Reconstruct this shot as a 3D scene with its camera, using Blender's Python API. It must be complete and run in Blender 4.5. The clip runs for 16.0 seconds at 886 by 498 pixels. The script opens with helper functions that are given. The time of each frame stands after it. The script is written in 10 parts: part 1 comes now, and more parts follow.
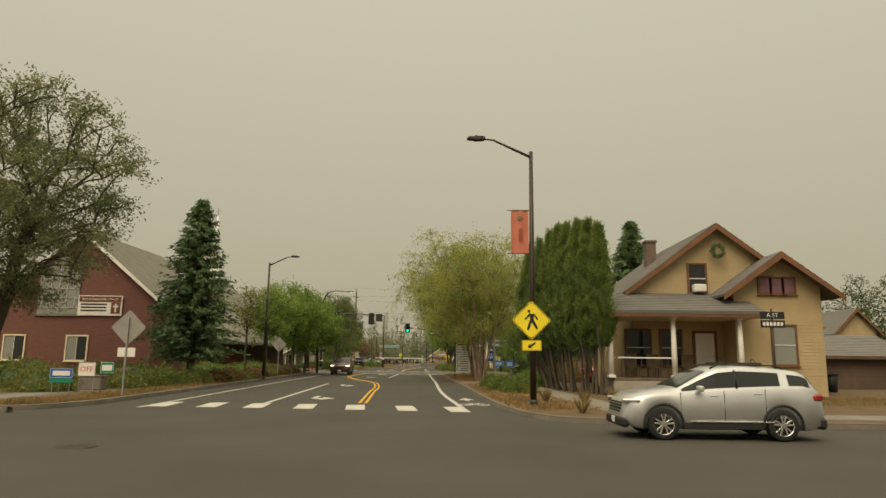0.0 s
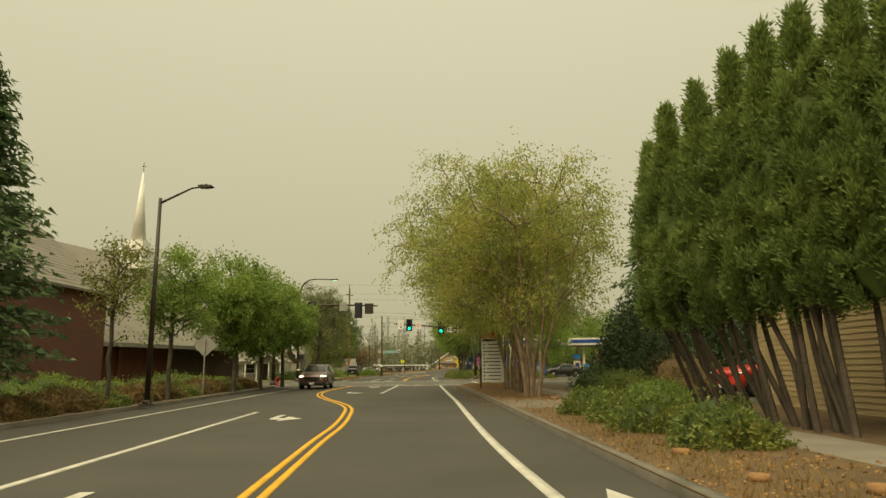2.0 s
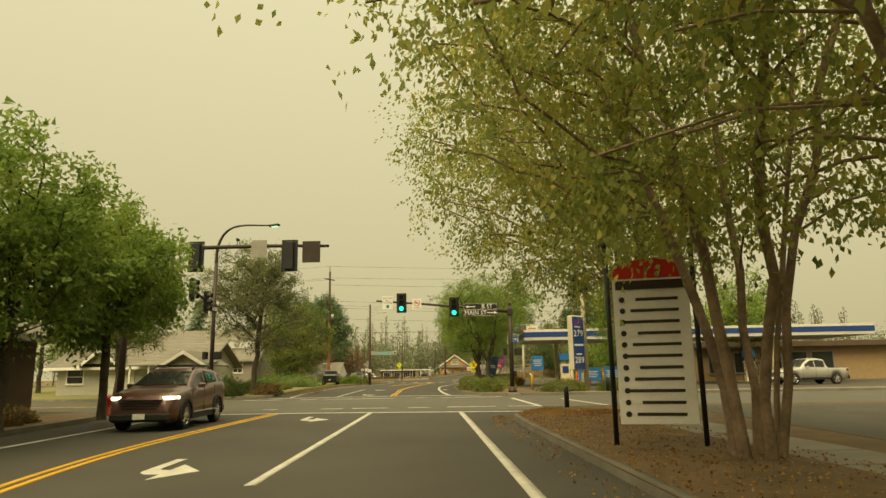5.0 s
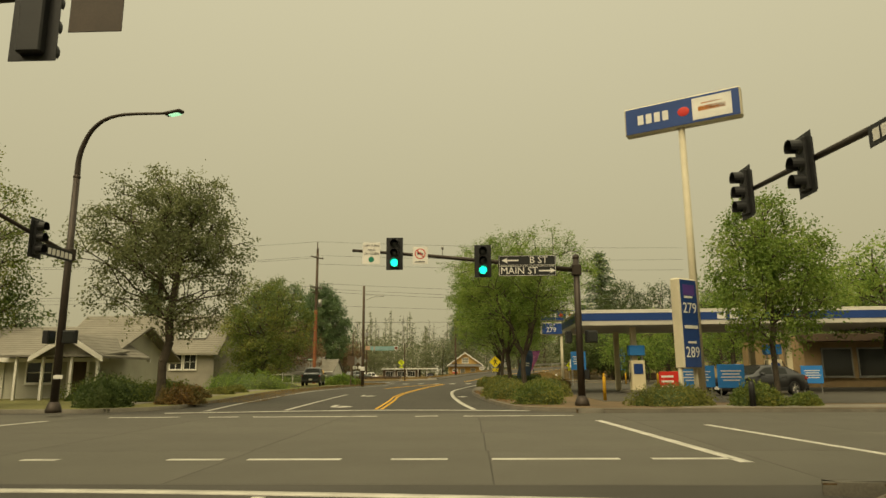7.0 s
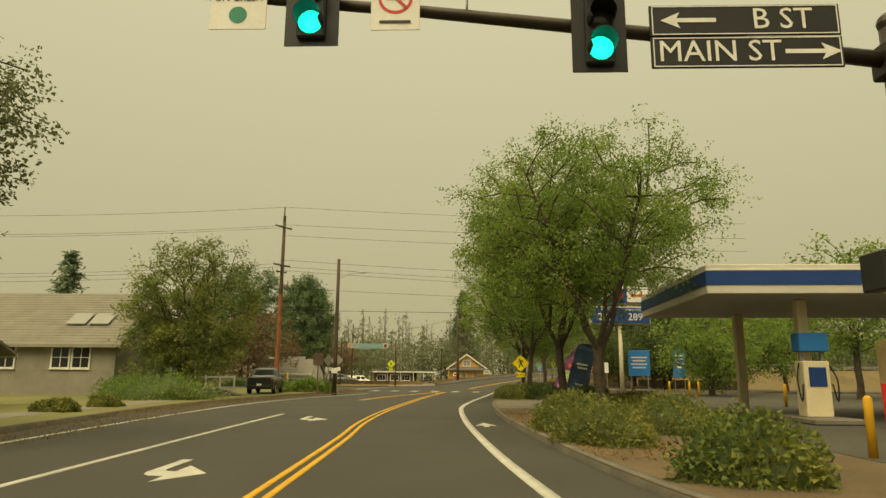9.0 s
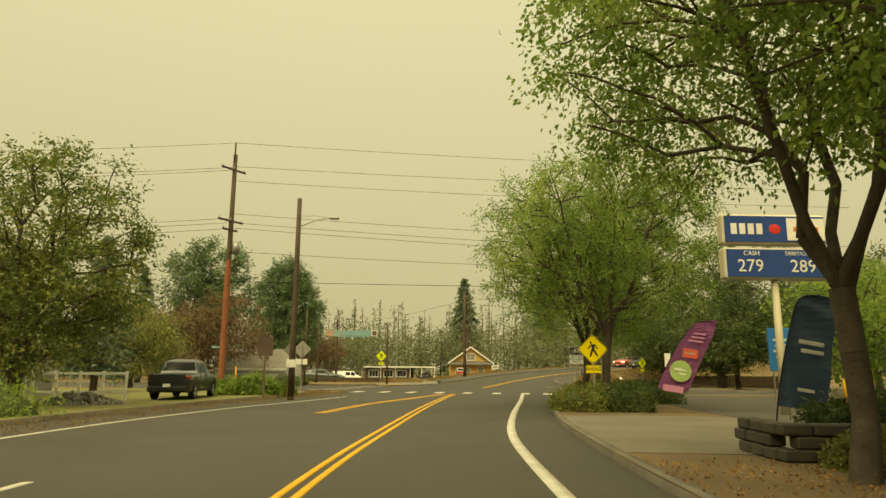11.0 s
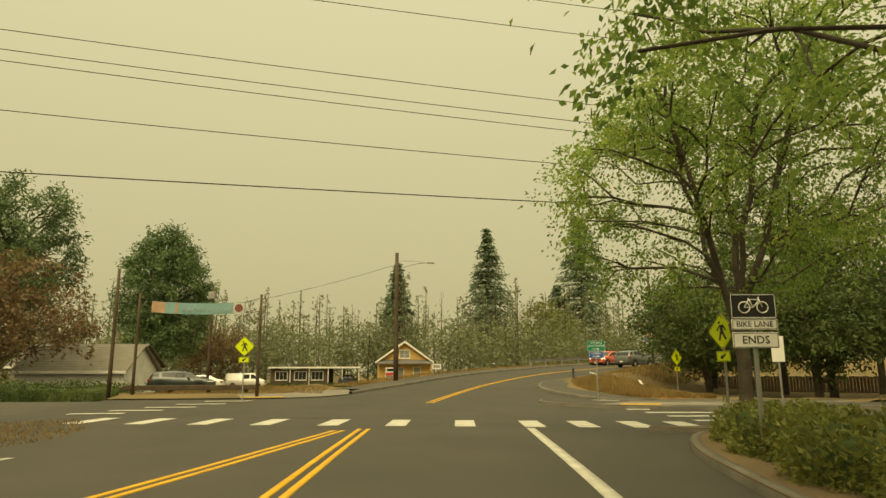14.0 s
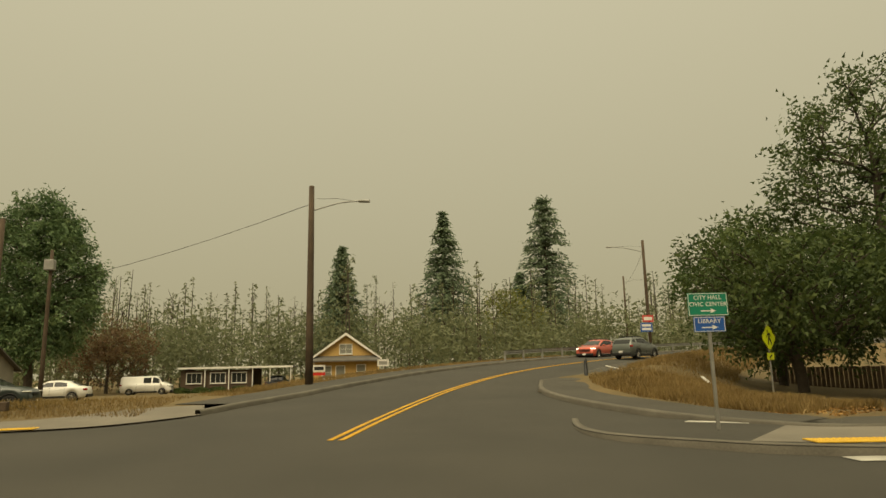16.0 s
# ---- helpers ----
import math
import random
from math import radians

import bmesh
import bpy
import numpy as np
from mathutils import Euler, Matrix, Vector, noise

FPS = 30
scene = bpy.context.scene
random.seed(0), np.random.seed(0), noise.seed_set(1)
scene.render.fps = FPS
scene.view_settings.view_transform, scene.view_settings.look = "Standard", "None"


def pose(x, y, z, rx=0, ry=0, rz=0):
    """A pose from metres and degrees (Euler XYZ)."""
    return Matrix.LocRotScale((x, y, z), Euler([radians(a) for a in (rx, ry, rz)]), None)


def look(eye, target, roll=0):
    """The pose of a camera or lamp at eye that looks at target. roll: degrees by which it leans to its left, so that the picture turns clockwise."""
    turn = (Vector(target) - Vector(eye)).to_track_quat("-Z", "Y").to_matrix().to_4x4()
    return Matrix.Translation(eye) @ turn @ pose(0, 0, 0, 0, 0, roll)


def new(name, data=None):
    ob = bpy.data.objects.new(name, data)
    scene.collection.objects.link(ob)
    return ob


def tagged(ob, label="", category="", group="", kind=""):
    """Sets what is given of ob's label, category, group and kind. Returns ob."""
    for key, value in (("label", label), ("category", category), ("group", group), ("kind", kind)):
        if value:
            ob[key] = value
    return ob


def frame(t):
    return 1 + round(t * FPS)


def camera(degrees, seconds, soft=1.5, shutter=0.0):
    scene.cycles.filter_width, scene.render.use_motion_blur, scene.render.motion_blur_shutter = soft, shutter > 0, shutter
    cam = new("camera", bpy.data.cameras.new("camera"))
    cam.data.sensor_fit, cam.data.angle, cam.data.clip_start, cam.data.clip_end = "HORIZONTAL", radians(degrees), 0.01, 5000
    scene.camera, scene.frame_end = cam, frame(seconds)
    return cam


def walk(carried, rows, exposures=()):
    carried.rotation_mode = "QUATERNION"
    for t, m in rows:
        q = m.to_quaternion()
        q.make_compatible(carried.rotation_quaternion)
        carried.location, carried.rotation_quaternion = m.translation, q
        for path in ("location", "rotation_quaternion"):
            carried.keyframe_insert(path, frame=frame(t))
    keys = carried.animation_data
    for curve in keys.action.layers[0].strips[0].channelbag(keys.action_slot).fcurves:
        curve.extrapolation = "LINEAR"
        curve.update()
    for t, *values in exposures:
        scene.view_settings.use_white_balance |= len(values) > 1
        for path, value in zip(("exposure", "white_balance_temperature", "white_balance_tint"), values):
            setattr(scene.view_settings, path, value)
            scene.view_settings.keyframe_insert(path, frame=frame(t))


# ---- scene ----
cam = camera(68.52, 16.0)
PATH = (
    (0.0, look((2.449, 6.910, 1.522), (2.413, 8.881, 1.859), 0.72)),
    (0.5, look((2.146, 11.961, 1.479), (2.106, 13.931, 1.825), 0.76)),
    (1.0, look((1.864, 16.926, 1.429), (1.818, 18.894, 1.781), -0.03)),
    (1.5, look((1.416, 21.730, 1.374), (1.377, 23.697, 1.734), -0.17)),
    (2.0, look((1.252, 26.336, 1.383), (1.212, 28.304, 1.740), -0.70)),
    (2.5, look((1.006, 31.014, 1.402), (0.968, 32.981, 1.767), -0.70)),
    (3.0, look((0.710, 35.536, 1.447), (0.679, 37.503, 1.811), -0.90)),
    (3.5, look((0.544, 40.021, 1.452), (0.513, 41.987, 1.817), -0.58)),
    (4.0, look((0.323, 44.479, 1.457), (0.293, 46.444, 1.829), -0.75)),
    (6.5, look((-0.820, 65.956, 1.377), (-0.892, 67.921, 1.745), -0.87)),
    (7.0, look((-1.080, 70.007, 1.371), (-1.148, 71.971, 1.741), -0.39)),
    (7.5, look((-1.309, 74.362, 1.378), (-1.376, 76.326, 1.754), 0.13)),
    (8.0, look((-1.500, 78.750, 1.431), (-1.566, 80.711, 1.822), 0.34)),
    (10.5, look((-2.883, 98.694, 1.386), (-2.946, 100.660, 1.748), 0.41)),
    (11.0, look((-3.170, 102.713, 1.382), (-3.224, 104.678, 1.750), 0.30)),
    (11.5, look((-3.241, 106.751, 1.389), (-3.290, 108.717, 1.753), 0.15)),
    (12.0, look((-3.301, 110.864, 1.393), (-3.323, 112.831, 1.757), 0.17)),
    (12.5, look((-3.258, 114.836, 1.397), (-3.250, 116.802, 1.763), 0.17)),
    (13.0, look((-3.225, 118.722, 1.395), (-3.170, 120.687, 1.761), -0.24)),
    (13.5, look((-3.130, 122.371, 1.393), (-3.025, 124.334, 1.763), -0.25)),
    (14.0, look((-2.885, 126.175, 1.404), (-2.738, 128.135, 1.774), -0.16)),
    (14.5, look((-2.533, 130.069, 1.423), (-2.347, 132.026, 1.792), -0.20)),
    (15.0, look((-2.309, 133.976, 1.450), (-2.075, 135.927, 1.817), -0.30)),
    (15.5, look((-1.784, 137.711, 1.410), (-1.525, 139.661, 1.774), -0.64)),
    (16.0, look((-1.128, 141.937, 1.359), (-0.841, 143.883, 1.720), -1.30)),
)
EXPOSURES = (
    (0.0, -0.03, 6500, 9), (1.0, 0.0, 6800, 4), (2.5, 0.28, 7200, 1), (3.5, 0.38, 7600, 1), (4.0, 0.42, 7900, -3), (6.5, 0.03, 8100, 0), (7.0, -0.03, 7500, 1), (8.0, -0.05, 7500, 0), (11.0, 0.3, 8700, -8), (12.0, 0.2, 8100, -3), (12.5, 0.14, 8100, -3), (13.0, 0.22, 8650, -8), (14.0, 0.2, 8600, -6), (15.0, 0.15, 8000, -5), (16.0, -0.14, 7250, 3),
)
walk(cam, PATH, EXPOSURES)

# ---- sky full of wildfire smoke, and a weak veiled sun ----
world = bpy.data.worlds.new("smoky_sky")
scene.world = world
world.use_nodes = True
wn, wl = world.node_tree.nodes, world.node_tree.links
wn.clear()
w_out, w_bg = wn.new("ShaderNodeOutputWorld"), wn.new("ShaderNodeBackground")
w_sky = wn.new("ShaderNodeTexSky")
w_sky.sky_type, w_sky.sun_disc = "NISHITA", False
w_sky.sun_elevation, w_sky.sun_rotation = radians(48), radians(200)
w_sky.dust_density, w_sky.air_density, w_sky.ozone_density = 10.0, 1.0, 1.0
w_co, w_sep = wn.new("ShaderNodeTexCoord"), wn.new("ShaderNodeSeparateXYZ")
w_ramp, w_mix, w_mul = wn.new("ShaderNodeValToRGB"), wn.new("ShaderNodeMix"), wn.new("ShaderNodeMix")
w_ramp.color_ramp.elements[0].position, w_ramp.color_ramp.elements[0].color = 0.0, (0.46, 0.415, 0.285, 1)
w_ramp.color_ramp.elements[1].position, w_ramp.color_ramp.elements[1].color = 0.55, (0.68, 0.63, 0.48, 1)
w_top = w_ramp.color_ramp.elements.new(1.0)  # unseen overhead glow for the veiled sun, added to brighten what lies below
w_top.color = (2.3, 2.1, 1.55, 1)
w_mul.data_type, w_mul.blend_type = "RGBA", "MULTIPLY"
w_mul.inputs["Factor"].default_value = 1.0
w_mix.data_type = "RGBA"
w_mix.inputs["Factor"].default_value = 0.9
wl.new(w_co.outputs["Generated"], w_sep.inputs[0])
wl.new(w_sep.outputs["Z"], w_ramp.inputs[0])
wl.new(w_sky.outputs[0], w_mul.inputs["A"])
w_mul.inputs["B"].default_value = (0.10, 0.09, 0.07, 1)
wl.new(w_mul.outputs["Result"], w_mix.inputs["A"])
wl.new(w_ramp.outputs[0], w_mix.inputs["B"])
wl.new(w_mix.outputs["Result"], w_bg.inputs["Color"])
w_bg.inputs["Strength"].default_value = 1.0
wl.new(w_bg.outputs[0], w_out.inputs[0])
sun = new("sun", bpy.data.lights.new("sun", "SUN"))
sun.data.energy, sun.data.angle, sun.data.color = 2.8, radians(50), (1.0, 0.86, 0.66)
sun.matrix_world = look((-20, -40, 60), (0, 0, 0))

# ---- materials ----
def mat(name, a, b=None, rough=0.85, metal=0.0, scale=3.0, fine=40.0, bump=0.15, island=False, spec=0.3, mixv=0.55, per_object=False, coat=0.0):
    """A material whose colour wanders between a and b at two scales, with fine relief."""
    m = bpy.data.materials.new(name)
    m.use_nodes = True
    n, l = m.node_tree.nodes, m.node_tree.links
    bs = n["Principled BSDF"]
    b = b or tuple(c * 0.72 for c in a)
    co = n.new("ShaderNodeTexCoord")
    n1, n2 = n.new("ShaderNodeTexNoise"), n.new("ShaderNodeTexNoise")
    n1.inputs["Scale"].default_value, n1.inputs["Detail"].default_value = scale, 5
    n2.inputs["Scale"].default_value, n2.inputs["Detail"].default_value = fine, 3
    for t in (n1, n2):
        l.new(co.outputs["Object"], t.inputs["Vector"])
    add = n.new("ShaderNodeMath")
    add.operation = "MULTIPLY_ADD"
    l.new(n2.outputs["Fac"], add.inputs[0])
    add.inputs[1].default_value = 0.5
    l.new(n1.outputs["Fac"], add.inputs[2])
    last = add
    if island or per_object:
        src = n.new("ShaderNodeNewGeometry") if island else n.new("ShaderNodeObjectInfo")
        k = n.new("ShaderNodeMath")
        k.operation = "MULTIPLY_ADD"
        l.new(src.outputs["Random Per Island" if island else "Random"], k.inputs[0])
        k.inputs[1].default_value = mixv
        l.new(add.outputs[0], k.inputs[2])
        last = k
    rp = n.new("ShaderNodeMapRange")
    rp.inputs["From Min"].default_value = 0.5
    rp.inputs["From Max"].default_value = 1.0 + (mixv if island or per_object else 0.0)
    l.new(last.outputs[0], rp.inputs["Value"])
    mx = n.new("ShaderNodeMix")
    mx.data_type = "RGBA"
    l.new(rp.outputs[0], mx.inputs["Factor"])
    mx.inputs["A"].default_value, mx.inputs["B"].default_value = (*b, 1), (*a, 1)
    l.new(mx.outputs["Result"], bs.inputs["Base Color"])
    bs.inputs["Roughness"].default_value, bs.inputs["Metallic"].default_value = rough, metal
    bs.inputs["Specular IOR Level"].default_value = spec
    bs.inputs["Coat Weight"].default_value = coat
    bs.inputs["Coat Roughness"].default_value = 0.08
    if bump:
        bp = n.new("ShaderNodeBump")
        bp.inputs["Strength"].default_value, bp.inputs["Distance"].default_value = bump, 0.02
        l.new(n2.outputs["Fac"], bp.inputs["Height"])
        l.new(bp.outputs[0], bs.inputs["Normal"])
    return m


def leaf_mat(name, cols, through_light=0.35):
    """Foliage: each leaf takes its own shade out of a few, and lets some light through."""
    m = bpy.data.materials.new(name)
    m.use_nodes = True
    n, l = m.node_tree.nodes, m.node_tree.links
    n.clear()
    out, mix = n.new("ShaderNodeOutputMaterial"), n.new("ShaderNodeMixShader")
    d, t = n.new("ShaderNodeBsdfPrincipled"), n.new("ShaderNodeBsdfTranslucent")
    geo, rp = n.new("ShaderNodeNewGeometry"), n.new("ShaderNodeValToRGB")
    co, big, addn = n.new("ShaderNodeTexCoord"), n.new("ShaderNodeTexNoise"), n.new("ShaderNodeMath")
    big.inputs["Scale"].default_value = 0.55
    l.new(co.outputs["Object"], big.inputs["Vector"])
    addn.operation = "MULTIPLY_ADD"
    addn.inputs[1].default_value = 0.6
    l.new(geo.outputs["Random Per Island"], addn.inputs[0])
    sub = n.new("ShaderNodeMath")
    sub.operation = "MULTIPLY_ADD"
    sub.inputs[1].default_value, sub.inputs[2].default_value = 1.6, -0.6
    l.new(big.outputs["Fac"], sub.inputs[0])
    l.new(sub.outputs[0], addn.inputs[2])
    el = rp.color_ramp.elements
    while len(el) < len(cols):
        el.new(0.5)
    for i, c in enumerate(cols):
        el[i].position, el[i].color = i / max(1, len(cols) - 1), (*c, 1)
    l.new(addn.outputs[0], rp.inputs[0])
    l.new(rp.outputs[0], d.inputs["Base Color"])
    d.inputs["Roughness"].default_value, d.inputs["Specular IOR Level"].default_value = 0.6, 0.25
    l.new(rp.outputs[0], t.inputs["Color"])
    mix.inputs[0].default_value = through_light
    l.new(d.outputs[0], mix.inputs[1])
    l.new(t.outputs[0], mix.inputs[2])
    l.new(mix.outputs[0], out.inputs[0])
    return m


def glow_mat(name, col, strength):
    m = bpy.data.materials.new(name)
    m.use_nodes = True
    bs = m.node_tree.nodes["Principled BSDF"]
    bs.inputs["Base Color"].default_value = (*col, 1)
    bs.inputs["Emission Color"].default_value = (*col, 1)
    bs.inputs["Emission Strength"].default_value = strength
    return m


def glass_mat(name, col, rough=0.05):
    m = bpy.data.materials.new(name)
    m.use_nodes = True
    bs = m.node_tree.nodes["Principled BSDF"]
    bs.inputs["Base Color"].default_value = (*col, 1)
    bs.inputs["Roughness"].default_value, bs.inputs["Specular IOR Level"].default_value = rough, 0.3
    return m


ASPHALT = mat("asphalt", (0.06, 0.055, 0.045), (0.043, 0.04, 0.033), 0.85, scale=0.35, fine=70, bump=0.35, spec=0.25)
ASPHALT_OLD = mat("worn_asphalt", (0.078, 0.072, 0.059), (0.057, 0.052, 0.043), 0.9, scale=0.5, fine=60, bump=0.35, spec=0.2)
CONCRETE = mat("concrete", (0.19, 0.17, 0.135), (0.135, 0.12, 0.096), 0.9, scale=0.8, fine=50, bump=0.2)
KERB = mat("kerb_concrete", (0.15, 0.135, 0.106), (0.08, 0.072, 0.057), 0.9, scale=1.2, fine=30, bump=0.25)
PAINT_W = mat("road_paint_white", (0.5, 0.48, 0.42), (0.3, 0.285, 0.245), 0.7, scale=2.2, fine=55, bump=0.1)
PAINT_Y = mat("road_paint_yellow", (0.6, 0.33, 0.02), (0.42, 0.23, 0.02), 0.7, scale=2.2, fine=55, bump=0.1)
EARTH = mat("dry_earth", (0.14, 0.095, 0.05), (0.08, 0.058, 0.034), 0.95, scale=0.7, fine=14, bump=0.6)
LITTER = mat("leaf_litter", (0.125, 0.079, 0.036), (0.066, 0.046, 0.024), 0.95, scale=1.5, fine=18, bump=0.7)
DRYGRASS = mat("dry_grass", (0.155, 0.108, 0.047), (0.098, 0.075, 0.034), 0.95, scale=0.35, fine=16, bump=0.7)
LAWN = mat("parched_lawn", (0.16, 0.15, 0.05), (0.115, 0.11, 0.042), 0.95, scale=0.3, fine=16, bump=0.7)
DUSTY = mat("dusty_driveway", (0.15, 0.133, 0.1), (0.105, 0.093, 0.07), 0.9, scale=0.7, fine=40, bump=0.25)
ROADSLAB = mat("worn_road_concrete", (0.098, 0.092, 0.075), (0.072, 0.067, 0.055), 0.88, scale=0.6, fine=55, bump=0.3, spec=0.2, per_object=True, mixv=0.25)
BARK = mat("bark", (0.1, 0.08, 0.058), (0.05, 0.04, 0.03), 0.95, scale=3, fine=22, bump=0.9)
BIRCHBARK = mat("peeling_birch_bark", (0.3, 0.215, 0.14), (0.13, 0.092, 0.06), 0.9, scale=3, fine=16, bump=0.9)
METAL_BROWN = mat("dark_bronze_metal", (0.055, 0.042, 0.032), (0.035, 0.028, 0.022), 0.5, 0.4, scale=2, fine=30, bump=0.03)
METAL_GREY = mat("galvanised_metal", (0.34, 0.33, 0.30), (0.24, 0.235, 0.21), 0.5, 0.6, scale=3, fine=30, bump=0.03)
BLACK = mat("black_enamel", (0.02, 0.02, 0.02), (0.012, 0.012, 0.012), 0.5, scale=3, fine=30, bump=0.02)
WHITE = mat("white_paint", (0.74, 0.72, 0.66), (0.58, 0.56, 0.50), 0.6, scale=1.5, fine=25, bump=0.04)
CREAM = mat("cream_paint", (0.72, 0.63, 0.42), (0.56, 0.48, 0.31), 0.6, scale=1.2, fine=25, bump=0.04)
SIGN_Y = mat("fluorescent_yellow_sheet", (0.78, 0.62, 0.015), (0.68, 0.53, 0.012), 0.45, scale=1.5, fine=20, bump=0.0, spec=0.5)
SIGN_LIME = mat("fluorescent_lime_sheet", (0.62, 0.70, 0.02), (0.52, 0.60, 0.02), 0.45, scale=1.5, fine=20, bump=0.0, spec=0.5)
SIGN_W = mat("white_sign_sheet", (0.70, 0.68, 0.62), (0.58, 0.56, 0.51), 0.45, scale=2, fine=20, bump=0.0)
SIGN_GREEN = mat("green_sign_sheet", (0.01, 0.20, 0.12), (0.01, 0.15, 0.09), 0.45, scale=2, fine=20, bump=0.0)
SIGN_BLUE = mat("blue_sign_sheet", (0.02, 0.09, 0.33), (0.015, 0.07, 0.26), 0.45, scale=2, fine=20, bump=0.0)
SIGN_RED = mat("red_sign_sheet", (0.55, 0.03, 0.02), (0.42, 0.025, 0.02), 0.45, scale=2, fine=20, bump=0.0)
ALU = mat("bare_sign_back", (0.30, 0.285, 0.25), (0.22, 0.21, 0.185), 0.55, 0.3, scale=3, fine=20, bump=0.0)
WOODPOLE = mat("creosoted_pole", (0.10, 0.07, 0.045), (0.055, 0.04, 0.028), 0.9, scale=2, fine=26, bump=0.6)
WOODPOLE_RED = mat("reddish_pole", (0.27, 0.10, 0.045), (0.17, 0.065, 0.033), 0.9, scale=2, fine=26, bump=0.6)
WOODGREY = mat("weathered_wood", (0.17, 0.12, 0.08), (0.09, 0.065, 0.045), 0.9, scale=2, fine=24, bump=0.5)
BRICKRED = mat("red_brick", (0.165, 0.058, 0.036), (0.11, 0.043, 0.029), 0.9, scale=1.3, fine=20, bump=0.3)
SIDING_Y = mat("yellow_clapboard", (0.42, 0.32, 0.175), (0.34, 0.26, 0.14), 0.75, scale=1.2, fine=18, bump=0.1)
TRIM_BROWN = mat("orange_brown_trim", (0.18, 0.085, 0.038), (0.12, 0.06, 0.03), 0.7, scale=2, fine=20, bump=0.1)
SHINGLE = mat("grey_shingle", (0.15, 0.14, 0.125), (0.09, 0.085, 0.075), 0.95, scale=1.2, fine=16, bump=0.6, island=True)
SHINGLE_PALE = mat("pale_shingle", (0.2, 0.185, 0.15), (0.15, 0.138, 0.112), 0.95, scale=1.2, fine=16, bump=0.6)
BROWN_SIDING = mat("brown_siding", (0.11, 0.075, 0.05), (0.07, 0.05, 0.035), 0.9, scale=1.0, fine=18, bump=0.2)
GREY_SIDING = mat("grey_siding", (0.28, 0.26, 0.21), (0.20, 0.185, 0.15), 0.85, scale=1.0, fine=18, bump=0.15)
GLASS_DARK = glass_mat("dark_window_glass", (0.025, 0.027, 0.025))
GLASS_PALE = glass_mat("pale_window_glass", (0.22, 0.22, 0.19), 0.15)
RUBBER = mat("tyre_rubber", (0.022, 0.021, 0.02), (0.014, 0.014, 0.013), 0.85, scale=6, fine=40, bump=0.1)
CHROME = mat("bright_alloy", (0.62, 0.61, 0.58), (0.5, 0.49, 0.47), 0.25, 0.9, scale=4, fine=30, bump=0.0)
PLASTIC = mat("black_plastic", (0.022, 0.022, 0.021), (0.015, 0.015, 0.014), 0.6, scale=5, fine=40, bump=0.05)
WIRE = mat("cable_black", (0.02, 0.02, 0.018), (0.015, 0.015, 0.014), 0.8, scale=5, fine=40, bump=0.0)
GREEN_LAMP = glow_mat("green_signal_light", (0.0, 0.85, 0.55), 2.2)
HEADLAMP = glow_mat("headlamp_light", (1.0, 0.93, 0.75), 2.5)
LAMP_GREEN = glow_mat("street_lamp_glow", (0.35, 0.75, 0.5), 1.2)
TAIL_RED = mat("red_lens", (0.3, 0.012, 0.012), (0.2, 0.008, 0.008), 0.2, scale=5, fine=40, bump=0.0, spec=0.6)

LEAF_BIRCH = leaf_mat("birch_leaves", ((0.14, 0.185, 0.05), (0.245, 0.29, 0.078), (0.355, 0.365, 0.095), (0.47, 0.4, 0.095)), 0.56)
LEAF_GREEN = leaf_mat("green_leaves", ((0.09, 0.155, 0.042), (0.2, 0.29, 0.066), (0.35, 0.42, 0.1)), 0.64)
LEAF_BRIGHT = leaf_mat("bright_green_leaves", ((0.088, 0.146, 0.03), (0.176, 0.26, 0.051), (0.298, 0.357, 0.085)), 0.5)
LEAF_OLIVE = leaf_mat("olive_leaves", ((0.093, 0.107, 0.03), (0.178, 0.188, 0.051), (0.291, 0.279, 0.075)), 0.45)
LEAF_GREYOLIVE = leaf_mat("dusty_olive_leaves", ((0.08, 0.095, 0.042), (0.15, 0.168, 0.072), (0.25, 0.262, 0.11)), 0.5)
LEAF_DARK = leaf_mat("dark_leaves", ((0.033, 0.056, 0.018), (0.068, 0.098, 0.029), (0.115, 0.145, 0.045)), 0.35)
LEAF_RED = leaf_mat("reddish_leaves", ((0.114, 0.073, 0.039), (0.179, 0.109, 0.058), (0.163, 0.155, 0.069)), 0.35)
NEEDLE = leaf_mat("conifer_needles", ((0.055, 0.098, 0.042), (0.1, 0.155, 0.066), (0.16, 0.22, 0.088)), 0.25)
NEEDLE_ARB = leaf_mat("thuja_sprays", ((0.075, 0.115, 0.032), (0.155, 0.215, 0.056), (0.28, 0.33, 0.092)), 0.42)
# needles for farther conifers: smoke haze put into the colour, paler and greyer
NEEDLE_HAZED = leaf_mat("haze_paled_needles", ((0.085, 0.12, 0.07), (0.135, 0.18, 0.11), (0.2, 0.25, 0.15)), 0.3)
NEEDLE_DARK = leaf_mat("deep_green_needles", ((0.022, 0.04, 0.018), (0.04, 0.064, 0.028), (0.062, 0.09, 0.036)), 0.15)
LEAF_HEDGE = leaf_mat("hedge_leaves", ((0.063, 0.102, 0.027), (0.138, 0.175, 0.041), (0.255, 0.247, 0.055)), 0.35)
LEAF_RUST = leaf_mat("rusty_groundcover", ((0.072, 0.078, 0.024), (0.144, 0.102, 0.036), (0.24, 0.132, 0.042)), 0.25)
GRASS_BLADE = leaf_mat("dry_grass_blades", ((0.12, 0.083, 0.03), (0.21, 0.14, 0.052), (0.3, 0.21, 0.085)), 0.3)
LITTER_LEAF = leaf_mat("fallen_leaves", ((0.13, 0.065, 0.02), (0.24, 0.128, 0.036), (0.33, 0.2, 0.065)), 0.1)


